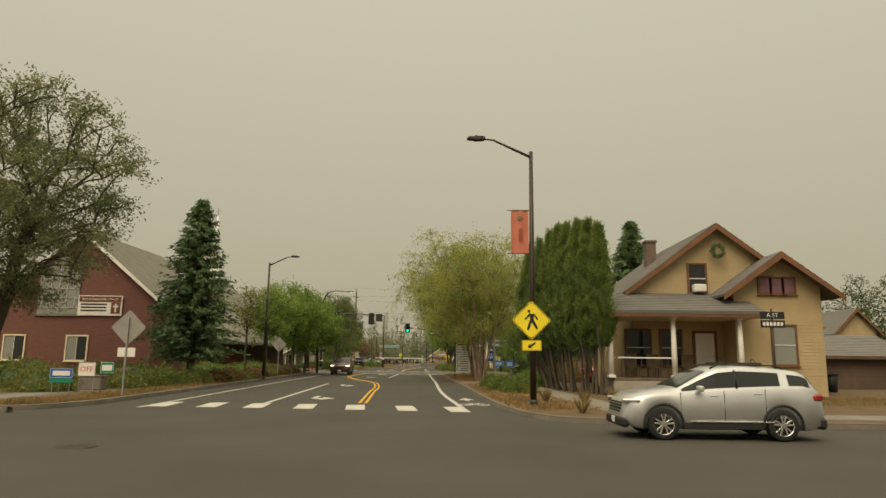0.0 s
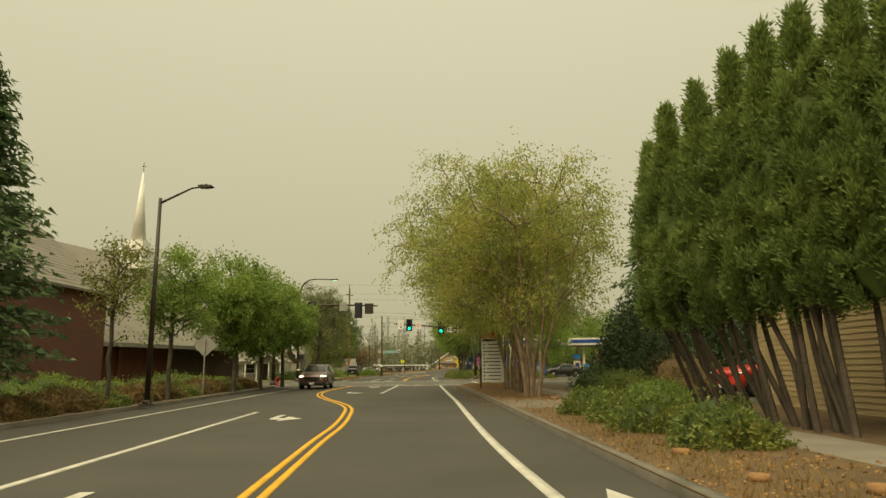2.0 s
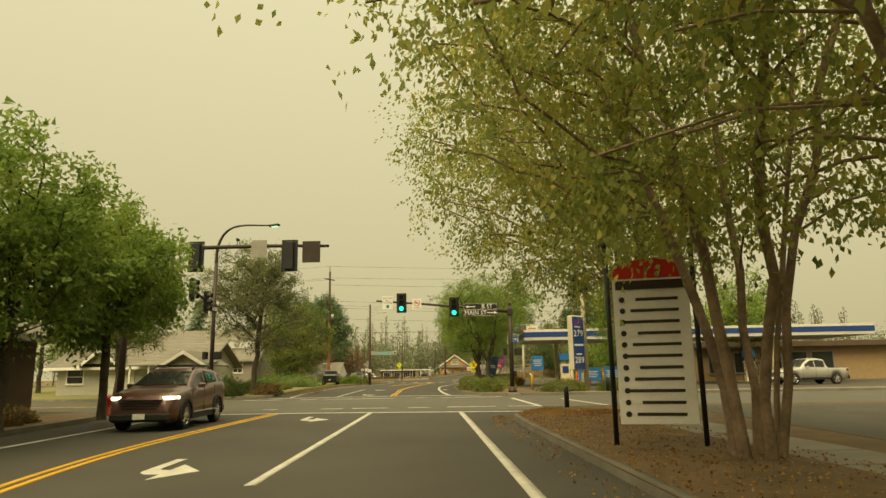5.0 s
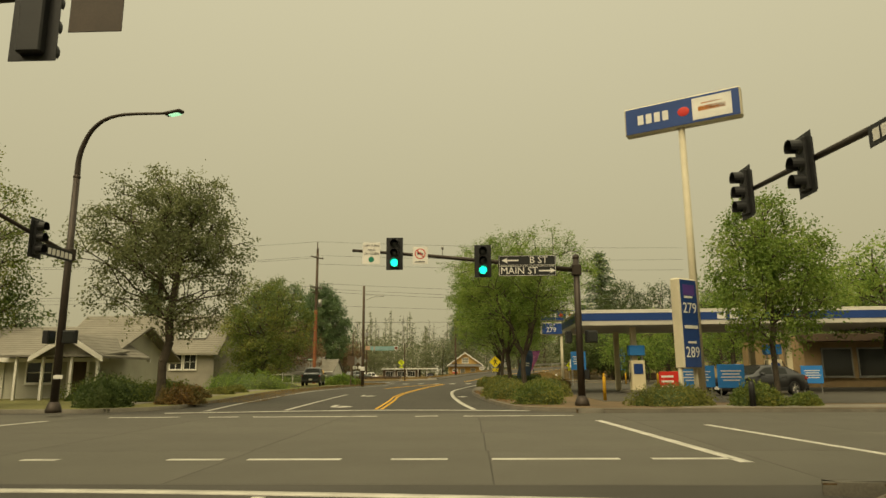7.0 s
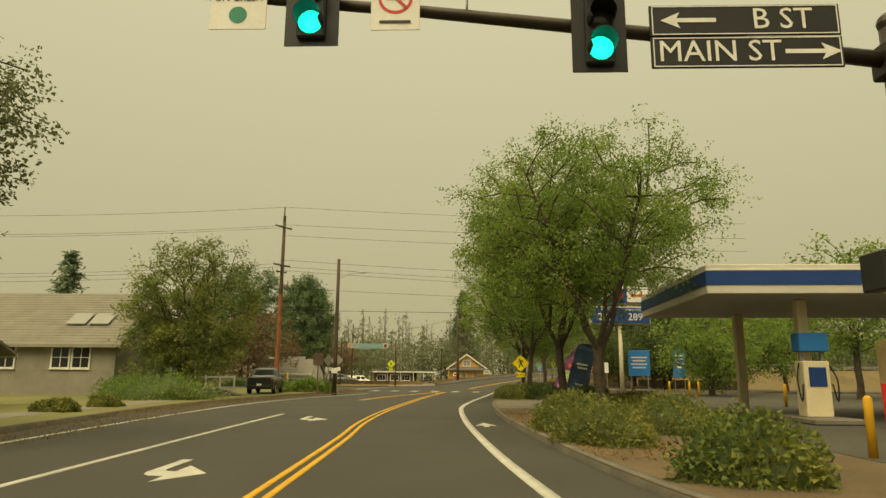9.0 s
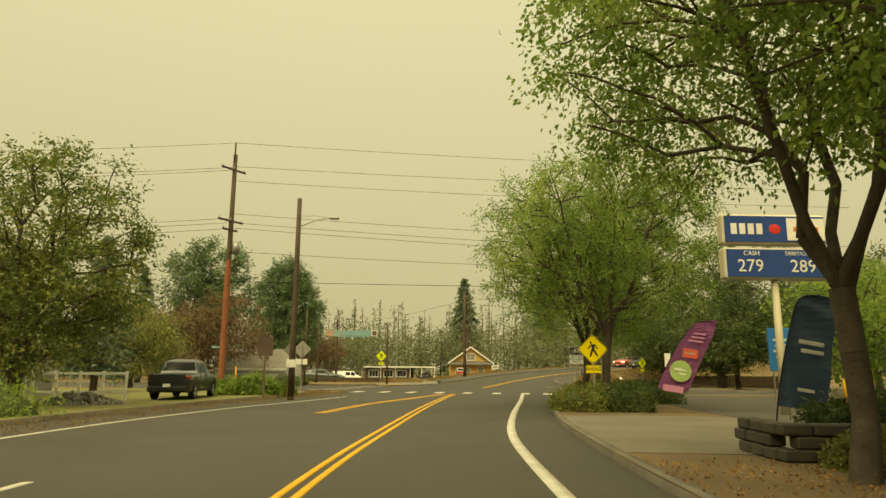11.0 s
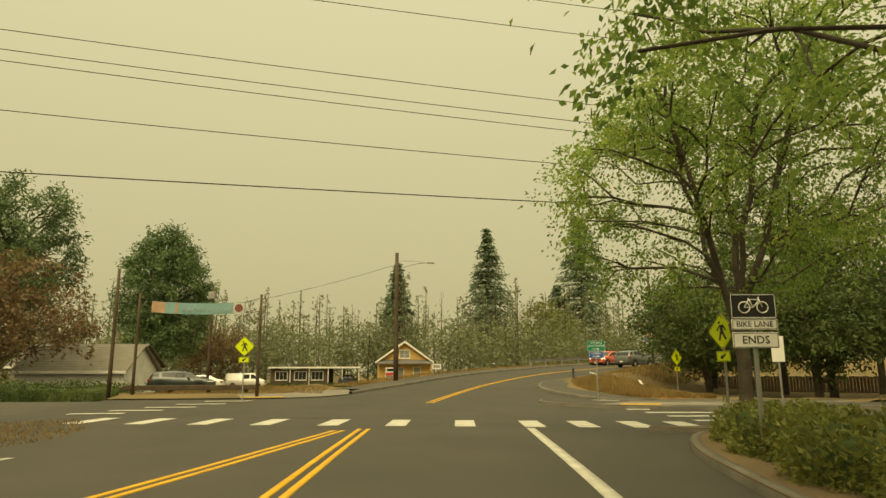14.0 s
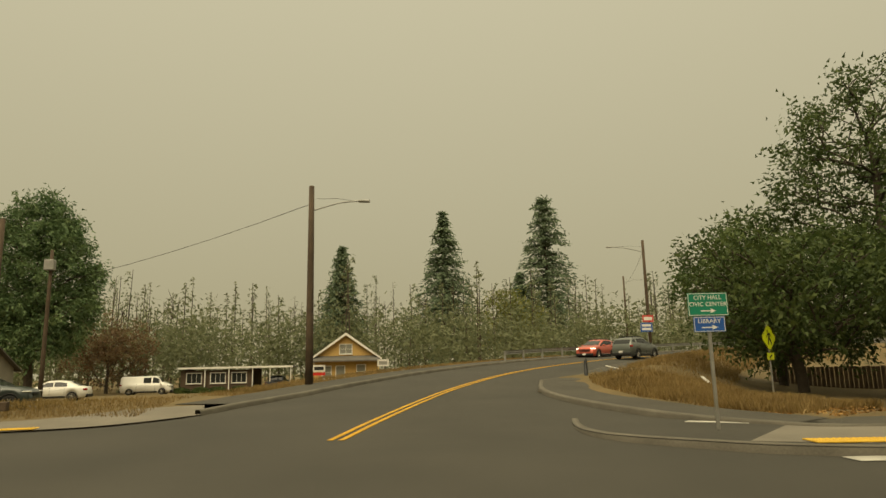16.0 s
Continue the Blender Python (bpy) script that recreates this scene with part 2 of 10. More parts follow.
# ---- builders ----
def link_mesh(name, bm, material, parent=None, label=""):
    me = bpy.data.meshes.new(name)
    bm.to_mesh(me)
    bm.free()
    mats = material if isinstance(material, (list, tuple)) else [material]
    for m in mats:
        me.materials.append(m)
    ob = new(name, me)
    if parent is not None:
        ob.parent = parent
    if label:
        ob["label"] = label
    return ob


def part(name, bm, material, parent, label=""):
    return link_mesh(name, bm, material, parent, label)


def raw(name, verts, faces, material, parent=None, smooth_it=False):
    """A mesh from arrays: verts (n,3), faces (m,k) with one k."""
    verts, faces = np.asarray(verts, np.float32), np.asarray(faces, np.int32)
    me = bpy.data.meshes.new(name)
    me.vertices.add(len(verts))
    me.vertices.foreach_set("co", verts.ravel())
    k = faces.shape[1]
    me.loops.add(faces.size)
    me.loops.foreach_set("vertex_index", faces.ravel())
    me.polygons.add(len(faces))
    me.polygons.foreach_set("loop_start", np.arange(0, faces.size, k, dtype=np.int32))
    if smooth_it:
        me.polygons.foreach_set("use_smooth", np.ones(len(faces), bool))
    me.update(calc_edges=True)
    me.materials.append(material)
    ob = new(name, me)
    if parent is not None:
        ob.parent = parent
    return ob


def thing(name, m, label, category, group="", kind=""):
    ob = new(name)
    ob.empty_display_size = 0.2
    ob.matrix_world = m
    return tagged(ob, label, category, group, kind)


def box(bm, c, s, rz=0.0, bevel=0.0, m=None):
    """A box with centre c and sizes s."""
    r = bmesh.ops.create_cube(bm, size=1.0)
    vs = r["verts"]
    bmesh.ops.scale(bm, vec=s, verts=vs)
    if bevel:
        es = {e for v in vs for e in v.link_edges}
        bv = bmesh.ops.bevel(bm, geom=list(es), offset=bevel, segments=1, affect="EDGES", clamp_overlap=True)
        vs = list({v for f in bv["faces"] for v in f.verts} | {v for v in vs if v.is_valid})
    if rz:
        bmesh.ops.rotate(bm, cent=(0, 0, 0), matrix=Matrix.Rotation(radians(rz), 3, "Z"), verts=vs)
    bmesh.ops.translate(bm, vec=c, verts=vs)
    if m is not None:
        bmesh.ops.transform(bm, matrix=m, verts=vs)
    return vs


def tube(bm, pts, radii, seg=8, caps=True):
    """A round tube along points; radii one number or one a point."""
    pts = [Vector(p) for p in pts]
    if not isinstance(radii, (list, tuple)):
        radii = [radii] * len(pts)
    rings = []
    for i, p in enumerate(pts):
        d = (pts[min(i + 1, len(pts) - 1)] - pts[max(i - 1, 0)]).normalized()
        a = d.orthogonal().normalized() if abs(d.z) < 0.99 else Vector((1, 0, 0))
        if i:
            a = (prev - d * prev.dot(d)).normalized()
        prev = a
        b = d.cross(a)
        rings.append([bm.verts.new(p + (a * math.cos(t) + b * math.sin(t)) * radii[i]) for t in (2 * math.pi * k / seg for k in range(seg))])
    for r0, r1 in zip(rings, rings[1:]):
        for k in range(seg):
            f = bm.faces.new((r0[k], r0[(k + 1) % seg], r1[(k + 1) % seg], r1[k]))
            f.smooth = True
    if caps:
        bm.faces.new(rings[0][::-1])
        bm.faces.new(rings[-1])


def plate(bm, outline, y0, y1):
    """A flat plate in the xz plane between depths y0 and y1; the outline runs through (x, z)."""
    a = [bm.verts.new((x, y0, z)) for x, z in outline]
    b = [bm.verts.new((x, y1, z)) for x, z in outline]
    bm.faces.new(a)
    bm.faces.new(b[::-1])
    n = len(a)
    for i in range(n):
        bm.faces.new((a[i], b[i], b[(i + 1) % n], a[(i + 1) % n]))
    bmesh.ops.recalc_face_normals(bm, faces=bm.faces)


def slab(bm, outline, z0, z1):
    """A slab with a flat outline through (x, y)."""
    a = [bm.verts.new((x, y, z0)) for x, y in outline]
    b = [bm.verts.new((x, y, z1)) for x, y in outline]
    bm.faces.new(a)
    bm.faces.new(b)
    n = len(a)
    for i in range(n):
        bm.faces.new((a[i], a[(i + 1) % n], b[(i + 1) % n], b[i]))
    bmesh.ops.recalc_face_normals(bm, faces=bm.faces)


def smooth(pts, n=8):
    """A rounded line through points."""
    p = [Vector(q) for q in pts]
    p = [p[0] * 2 - p[1]] + p + [p[-1] * 2 - p[-2]]
    out = []
    for i in range(1, len(p) - 2):
        for k in range(n):
            t = k / n
            out.append(0.5 * (2 * p[i] + (p[i + 1] - p[i - 1]) * t + (2 * p[i - 1] - 5 * p[i] + 4 * p[i + 1] - p[i + 2]) * t * t
                              + (3 * p[i] - p[i - 1] - 3 * p[i + 1] + p[i + 2]) * t ** 3))
    out.append(p[-2])
    return out


def offset(line, d):
    """A flat line moved d to its right."""
    out = []
    for i, p in enumerate(line):
        q = (line[min(i + 1, len(line) - 1)] - line[max(i - 1, 0)]).normalized()
        out.append(Vector((p.x + q.y * d, p.y - q.x * d)))
    return out


def words(name, text, size, m, material, parent=None, deep=0.004):
    """Writing, as a mesh, centred at the pose m (its face looks along the pose's +z)."""
    cu = bpy.data.curves.new(name, "FONT")
    cu.body, cu.size, cu.extrude, cu.align_x, cu.align_y = text, size, deep, "CENTER", "CENTER"
    cu.resolution_u = 2
    tmp = bpy.data.objects.new(name, cu)
    me = bpy.data.meshes.new_from_object(tmp)
    bpy.data.objects.remove(tmp)
    me.materials.clear()
    me.materials.append(material)
    ob = new(name, me)
    if parent is not None:
        ob.parent = parent
    ob.matrix_basis = m
    return ob

# ---- lie of the land: flat, then the road climbs round to the right on a bank ----
def rise(y):
    s = max(0.0, y - 150.0)
    return 0.05 * (s - 6 * (1 - math.exp(-s / 6)))


CURVE = smooth([(-3.6, 143), (-2.4, 150.5), (-1.2, 155.3), (0.3, 160.2), (2.9, 167.2), (7.2, 176), (13.0, 184.5), (21, 193), (32, 201), (50, 209), (80, 217), (130, 224)], 8)
CURVE_A = np.array([(p.x, p.y) for p in CURVE])


def land(x, y):
    """Height of the ground sheet."""
    if y < 140:
        return -0.08
    dv = CURVE_A - (x, y)
    i = int(np.argmin((dv ** 2).sum(1)))
    j = min(i, len(CURVE_A) - 2)
    t = CURVE_A[j + 1] - CURVE_A[j]
    dist = float(np.hypot(*dv[i]))
    side = t[0] * (y - CURVE_A[i][1]) - t[1] * (x - CURVE_A[i][0])
    zr = rise(CURVE_A[i][1])
    fall = min(1.0, max(0.0, (dist - 6.2) / (9.0 if side > 0 else 11.0)))
    fall = fall * fall * (3 - 2 * fall)
    k = min(1.0, max(0.0, (y - 160) / 40))
    k2 = min(1.0, max(0.0, (y - 200) / 25))
    low = -0.3 * k * k * (3 - 2 * k) - 0.5 * k2 * k2 * (3 - 2 * k2) if side > 0 else -0.05
    return (zr - 0.22) * (1 - fall) + (low - 0.05) * fall


gx = [-1800, -700, -320, -180, -120] + list(np.arange(-90, -40, 5)) + list(np.arange(-40, 60, 1.5)) + list(np.arange(60, 120, 5)) + [130, 180, 320, 700, 1800]
gy = [-900, -300, -120] + list(np.arange(-80, 140, 10)) + list(np.arange(140, 235, 1.5)) + list(np.arange(236, 300, 6)) + [320, 380, 500, 800, 1400, 2600]
gv = [(x, y, land(x, y)) for y in gy for x in gx]
gf = [(j * len(gx) + i, j * len(gx) + i + 1, (j + 1) * len(gx) + i + 1, (j + 1) * len(gx) + i) for j in range(len(gy) - 1) for i in range(len(gx) - 1)]
ground = raw("ground", gv, gf, DRYGRASS, smooth_it=True)
tagged(ground, "dry late-summer grass and earth on gentle banks", "ground", kind="structure")


def strip(name, left, right, zl, zr_, material):
    """A sheet between two lines, with its own heights."""
    v = [(p.x, p.y, z) for p, z in zip(left, zl)] + [(p.x, p.y, z) for p, z in zip(right, zr_)]
    n = len(left)
    return raw(name, v, [(i, n + i, n + i + 1, i + 1) for i in range(n - 1)], material)


# main road: a wide sheet under the verges, then the curve up the bank
ys = [-80 + 5 * i for i in range(46)] + [147]
road = strip("road", [Vector((-17.5, y)) for y in ys], [Vector((10.0, y)) for y in ys], [0] * len(ys), [0] * len(ys), ASPHALT)
tagged(road, "smooth dark asphalt street with fresh lane lines", "road", kind="structure")
cl = [p for p in CURVE if p.y > 146]
hill = strip("road_hill", offset(cl, -5.2), offset(cl, 4.6), [rise(p.y) - 0.006 for p in offset(cl, -5.2)], [rise(p.y) - 0.006 for p in offset(cl, 4.6)], ASPHALT)
tagged(hill, "dark asphalt road climbing and bending onto a bank", "road", kind="structure")


def side_road(name, outline, label, material=ASPHALT, z=-0.006):
    bm = bmesh.new()
    slab(bm, outline, z - 0.2, z)
    return tagged(link_mesh(name, bm, material), label, "road", kind="structure")


side_road("side_road_a", [(-150, 11.5), (150, 9.5), (150, 24.5), (-150, 26.5)], "side street of worn dark asphalt")
side_road("side_road_b", [(-150, 78.5), (150, 76.5), (150, 94), (-150, 96)], "crossing street of grey worn concrete", ROADSLAB, z=-0.004)
side_road("side_road_c", [(-120, 166), (-30, 156), (-17, 142), (-5, 141), (-5.2, 158.5), (-13, 158.5), (-15, 162), (-30, 172), (-120, 184)], "side street of grey worn asphalt", ASPHALT_OLD, z=-0.03)
side_road("side_road_d", [(-4, 141.5), (12, 139), (60, 136), (60, 147), (12, 153.2), (3, 162), (-3, 162)], "mouth of a side street in dark asphalt", z=-0.009)


def verge(name, kerb, outer, label, material, top=0.13):
    """Raised ground behind a kerb line."""
    bm = bmesh.new()
    slab(bm, [(p.x, p.y) for p in offset(kerb, 0.0)] + outer, -0.3, top)
    v = tagged(link_mesh(name, bm, material), label, "ground", kind="structure")
    return v


def kerb_row(kerb, flip=1, z=None):
    """A concrete kerb with a rounded top edge along a line."""
    zf = z or (lambda p: 0.0)
    prof = [(-0.012, -0.12), (-0.012, 0.095), (0.02, 0.137), (0.05, 0.146), (0.16, 0.146), (0.16, -0.12)]
    lines = [offset(kerb, d * flip) for d, _ in prof]
    v = [(p.x, p.y, zf(q) + h) for (d, h), ln in zip(prof, lines) for p, q in zip(ln, kerb)]
    n = len(kerb)
    f = [(k * n + i, k * n + i + 1, (k + 1) * n + i + 1, (k + 1) * n + i) for k in range(len(prof) - 1) for i in range(n - 1)]
    ob = raw("kerb", v, f, KERB)
    return tagged(ob, "weathered grey concrete kerb", "kerb", kind="structure")


KR1 = smooth([(60, 22.2), (12, 23.2), (6.2, 23.7), (4.75, 24.8), (4.15, 27.2), (3.75, 31), (3.35, 38), (2.68, 50), (2.0, 62), (1.45, 72), (1.75, 74.8), (2.6, 76.5), (4.0, 77.4), (8, 77.7), (60, 76.2)], 6)
KL1 = smooth([(-60, 26), (-14, 24.6), (-10.2, 25.0), (-8.95, 27.2), (-9.1, 32), (-10.0, 45), (-10.9, 58), (-12.0, 72), (-12.6, 76), (-14.5, 78.2), (-20, 78.8), (-60, 79.6)], 6)
KR0 = smooth([(60, 9.6), (14, 11.6), (8.5, 11.0), (6.6, 8.5), (6.4, 4), (6.6, -20), (7, -80)], 6)
KL0 = smooth([(-60, 12.6), (-14, 12), (-9.5, 11), (-8.2, 8), (-8.0, 3), (-7, -20), (-5, -80)], 6)
KL2 = smooth([(-60, 95), (-18, 93.4), (-14.6, 93.4), (-12.7, 95), (-12.6, 98), (-13.5, 106), (-14.4, 114), (-14.3, 122), (-13.5, 130), (-12.4, 137.5), (-12.3, 141), (-14.2, 144.3), (-19, 146), (-60, 149)], 6)
KR2 = smooth([(60, 91.5), (8, 92.0), (3.2, 92.2), (1.0, 93.6), (0.25, 96.5), (-0.35, 103), (-0.72, 110), (-0.65, 118), (-0.25, 123.5), (0.45, 128.5), (1.3, 133.5), (2.5, 138), (4.3, 140.6), (8, 141.3), (60, 138)], 6)
KR3 = smooth([(60, 146.0), (11.5, 149.2), (7.2, 150.2), (5.36, 151.1), (4.45, 152.1), (3.85, 152.9), (3.48, 153.7), (3.42, 154.7), (3.65, 155.8), (4.05, 157.1)], 6)
verge("verge_r1", KR1, [(60, 22.2)], "earth strip with fallen leaves behind the kerb", LITTER)
verge("verge_l1", KL1, [(-60, 26)], "planted earth strip and church grounds", EARTH)
verge("verge_r0", KR0, [(60, -80)], "dry roadside ground", DRYGRASS)
verge("verge_l0", KL0, [(-60, -80)], "dry roadside ground", DRYGRASS)
verge("verge_l2", KL2, [(-60, 95)], "parched lawn and gravel shoulder before the houses", LAWN)
verge("verge_r2", KR2, [(60, 91.5)], "planting strip edging a petrol station", EARTH)
bm = bmesh.new()
slab(bm, [(p.x, p.y) for p in KR3] + [(4.7, 157.5), (5.7, 157.2), (6.1, 156.0), (6.95, 154.2), (8.5, 152.95), (20, 151.7), (60, 149.4)], -0.3, 0.13)
tagged(link_mesh("corner_path", bm, ASPHALT), "asphalt footway round the street corner", "pavement", kind="structure")
for k in (KR1, KR0, KL2, KR2, KR3):
    kerb_row(k, 1)
for k in (KL1, KL0):
    kerb_row(k, -1)


# kerbs up the hill, with footway and grass behind
kl = [p for p in CURVE if p.y > 163.5]
lk = smooth([(-5.0, 160.4), (-4.75, 161.0), (-4.5, 161.7), (-4.1, 162.7)], 5) + offset(kl, -4.6)
zs = [rise(p.y) for p in lk]
kerb_row(lk, -1, lambda p: rise(p.y))
lf = [p for p in lk if p.y > 162]
fw = strip("footway", offset(lf, -0.15), offset(lf, -2.0), [rise(p.y) + 0.14 for p in lf], [rise(p.y) + 0.14 for p in lf], ASPHALT_OLD)
tagged(fw, "narrow asphalt footway beside the climbing road", "pavement", kind="structure")
ls = [p for p in lk if p.y > 161.9]
zs = [rise(p.y) for p in ls]
sh = strip("shoulder", offset(ls, -2.0), offset(ls, -5.0), [z + 0.138 for z in zs], [z * 0.75 - 0.35 for z in zs], DRYGRASS)
tagged(sh, "dry grassy shoulder", "ground", kind="structure")
rk = smooth([(16, 152.3), (8.56, 153.0), (7.03, 154.24), (6.19, 156.05), (5.85, 157.4), (5.5, 159.4), (5.3, 161.8), (5.6, 164.8), (6.75, 168.7)], 6) + [p for p in offset(CURVE, 4.1) if p.y > 171.5]
zs = [rise(p.y) for p in rk]
kerb_row(rk, 1, lambda p: rise(p.y))
bk = strip("bank_edge", offset(rk, 0.15), offset(rk, 1.8), [z + 0.14 for z in zs], [z + 0.14 for z in zs], ASPHALT_OLD)
tagged(bk, "asphalt footway edging the grass bank", "pavement", kind="structure")
RK = np.array([(p.x, p.y) for p in rk])


def bank_height(x, y):
    """Grass bank inside the bend: swells beside the footway, then falls to the side street."""
    dv = RK - (x, y)
    i = int(np.argmin((dv ** 2).sum(1)))
    j = min(max(i, 1), len(RK) - 2)
    t = RK[j + 1] - RK[j - 1]
    side = t[0] * (y - RK[i][1]) - t[1] * (x - RK[i][0])
    d = float(np.hypot(*dv[i])) * (1 if side < 0 else -1)
    zk = rise(RK[i][1])
    if d < 1.5:
        return d, zk + 0.02
    swell = 0.45 * math.exp(-((d - 4.5) / 2.2) ** 2) * min(1, max(0.0, (y - 159) / 12))
    fall = min(1, max(0, (d - 3.2) / 9.0))
    fall = fall * fall * (3 - 2 * fall)
    return d, (zk + 0.13 + swell) * (1 - fall) - 0.45 * fall + 0.05 * math.sin(x * 1.7) * math.cos(y * 1.3)


bx_, by_ = np.arange(5.5, 60, 0.8), np.arange(150.5, 232, 0.8)
bv, bi, bf = [], {}, []
for j, y in enumerate(by_):
    for i, x in enumerate(bx_):
        d, z = bank_height(x, y)
        if d > -0.2:
            bi[i, j] = len(bv)
            bv.append((x, y, z))
for i, j in bi:
    q = [(i, j), (i + 1, j), (i + 1, j + 1), (i, j + 1)]
    if all(k in bi for k in q):
        bf.append([bi[k] for k in q])
tagged(raw("grass_bank", bv, bf, DRYGRASS, smooth_it=True), "straw-coloured dry grass bank inside the bend", "ground", kind="structure")


def paved(name, outline, label, material=CONCRETE, z=0.137):
    """One sheet of paving inside an outline."""
    bm = bmesh.new()
    slab(bm, outline, z - 0.5, z)
    return tagged(link_mesh(name, bm, material), label, "pavement", kind="structure")


def flags(name, p0, p1, width, label, step=1.5, z=0.14):
    """A footpath of separate concrete slabs between two points."""
    a, b = Vector((*p0, 0)), Vector((*p1, 0))
    d = (b - a).normalized()
    r = Vector((d.y, -d.x, 0))
    root = thing(name, Matrix.Identity(4), label, "pavement", kind="structure")
    n = max(1, int((b - a).length / step))
    me = None
    for i in range(n):
        c = a + d * (i + 0.5) * step
        if me is None:
            bm = bmesh.new()
            box(bm, (0, 0, 0), (width, step - 0.025, 0.12), bevel=0.012)
            o = part("slab", bm, CONCRETE, root)
            me = o.data
        else:
            o = new("slab", me)
            o.parent = root
        o.matrix_basis = Matrix.Translation((c.x, c.y, z - 0.06 + 0.004 * math.sin(i * 2.1))) @ Matrix.Rotation(math.atan2(-d.x, d.y), 4, "Z")
    return root


flags("footpath", (7.5, 26.5), (4.9, 74), 1.35, "path of pale concrete slabs behind the planting strip")
flags("footpath", (8.5, 25.2), (58, 24.2), 1.5, "path of pale concrete slabs before the yellow house")
flags("footpath", (-12.6, 27.0), (-16.2, 76), 1.5, "path of pale concrete slabs beside the church")
flags("footpath", (-15.2, 94.9), (-16.6, 120), 1.4, "path of pale concrete slabs before low houses")
flags("footpath", (6.2, 93.4), (40, 92.6), 1.5, "path of pale concrete slabs at the petrol station")
paved("driveway", [(2.88, 46.6), (2.62, 51.2), (6.2, 51.4), (6.4, 46.4)], "short dusty driveway apron", DUSTY, z=0.142)
paved("parking_ground", [(7.4, 47.5), (7.2, 76.8), (45, 75.6), (45, 47)], "asphalt parking ground behind the trees", ASPHALT_OLD, z=0.136)
paved("driveway", [(-0.62, 113.4), (-0.4, 121.8), (2.0, 122.4), (4.6, 121.6), (4.6, 113.8), (2.0, 113.2)], "dusty concrete driveway apron of the petrol station", DUSTY, z=0.143)
paved("forecourt", [(4.5, 97.5), (4.6, 125.5), (5.6, 139), (58, 136), (58, 94), (12, 95)], "asphalt forecourt of the petrol station", ASPHALT_OLD, z=0.139)
paved("corner_ramp", [(5.1, 151.7), (6.5, 150.95), (11.5, 150.05), (11.5, 152.2), (7.2, 153.8)], "pale concrete corner ramp", z=0.136)
rf = smooth([(-16, 157.7), (-11.5, 157.8), (-8.72, 158.0), (-7.1, 158.4), (-6.1, 159.1), (-4.95, 160.45)], 6)
av, af = [], []
ax_ = [p.x for p in rf] + [-4, -2.5, -1, 0.5, 2.5, 4, 5.2, 6.3, 7.6]
ay_ = [p.y + 0.05 for p in rf] + [161, 161.5, 161.5, 161.5, 161, 160.8, 160.8, 160.5, 156]
for x, y in zip(ax_, ay_):
    av += [(x, 147 + (y - 147) * k / 9, rise(147 + (y - 147) * k / 9) - 0.016) for k in range(10)]
for i in range(len(ax_) - 1):
    af += [(i * 10 + k, (i + 1) * 10 + k, (i + 1) * 10 + k + 1, i * 10 + k + 1) for k in range(9)]
tagged(raw("junction_apron", av, af, ASPHALT), "dark asphalt where the streets meet below the climb", "road", kind="structure")
rb = smooth([(-16, 159.2), (-12, 159.3), (-9.42, 159.44), (-8.27, 160.05), (-7.0, 161.8), (-5.3, 162.4)], 6)
rk_ = next(i for i, p in enumerate(rf) if p.x > -10.4)
eg = strip("corner_grass", rf[:rk_ + 1], rb[:rk_ + 1], [rise(p.y) + 0.04 for p in rf[:rk_ + 1]], [rise(p.y) + 0.1 for p in rb[:rk_ + 1]], DRYGRASS)
tagged(eg, "dry grass edging the side street", "ground", kind="structure")
ramp = strip("corner_ramp", rf[rk_:], rb[rk_:], [rise(p.y) + 0.025 for p in rf[rk_:]], [rise(p.y) + 0.1 for p in rb[rk_:]], CONCRETE)
tagged(ramp, "pale concrete ramp at the street corner", "pavement", kind="structure")
go = smooth([(-17, 161.5), (-13, 161.9), (-10.8, 162.6), (-9.6, 164.2), (-8.8, 166), (-7.6, 168)], 6)
gq = smooth([(-18, 164.5), (-14.5, 165.2), (-13, 166.2), (-12, 167.6), (-11.2, 169.5), (-10.2, 172)], 6)
cg = strip("corner_grass", rb, go, [rise(p.y) + 0.09 for p in rb], [rise(p.y) + 0.06 for p in go], DRYGRASS)
tagged(cg, "dry grass behind the corner ramp", "ground", kind="structure")
cg = strip("corner_grass", go, gq, [rise(p.y) + 0.06 for p in go], [land(p.x, p.y) - 0.05 for p in gq], LAWN)
tagged(cg, "dry grass falling away behind the corner", "ground", kind="structure")
yx, yy = np.arange(-46, -8, 1.9), np.arange(161, 184, 1.9)
yv = [(x - 0.3 * (y - 161), y + 0.25 * (x + 8) * -0.2, 0.03 + max(land(x - 0.3 * (y - 161), y + 0.25 * (x + 8) * -0.2), -0.4)) for y in yy for x in yx]
yf = [(j * len(yx) + i, j * len(yx) + i + 1, (j + 1) * len(yx) + i + 1, (j + 1) * len(yx) + i) for j in range(len(yy) - 1) for i in range(len(yx) - 1)]
tagged(raw("yard_road", yv, yf, ASPHALT_OLD, smooth_it=True), "worn asphalt yard below the road", "road", kind="structure")
TACTILE = mat("yellow_tactile_paving", (0.62, 0.38, 0.04), (0.5, 0.3, 0.04), 0.8, scale=2, fine=30, bump=0.1)


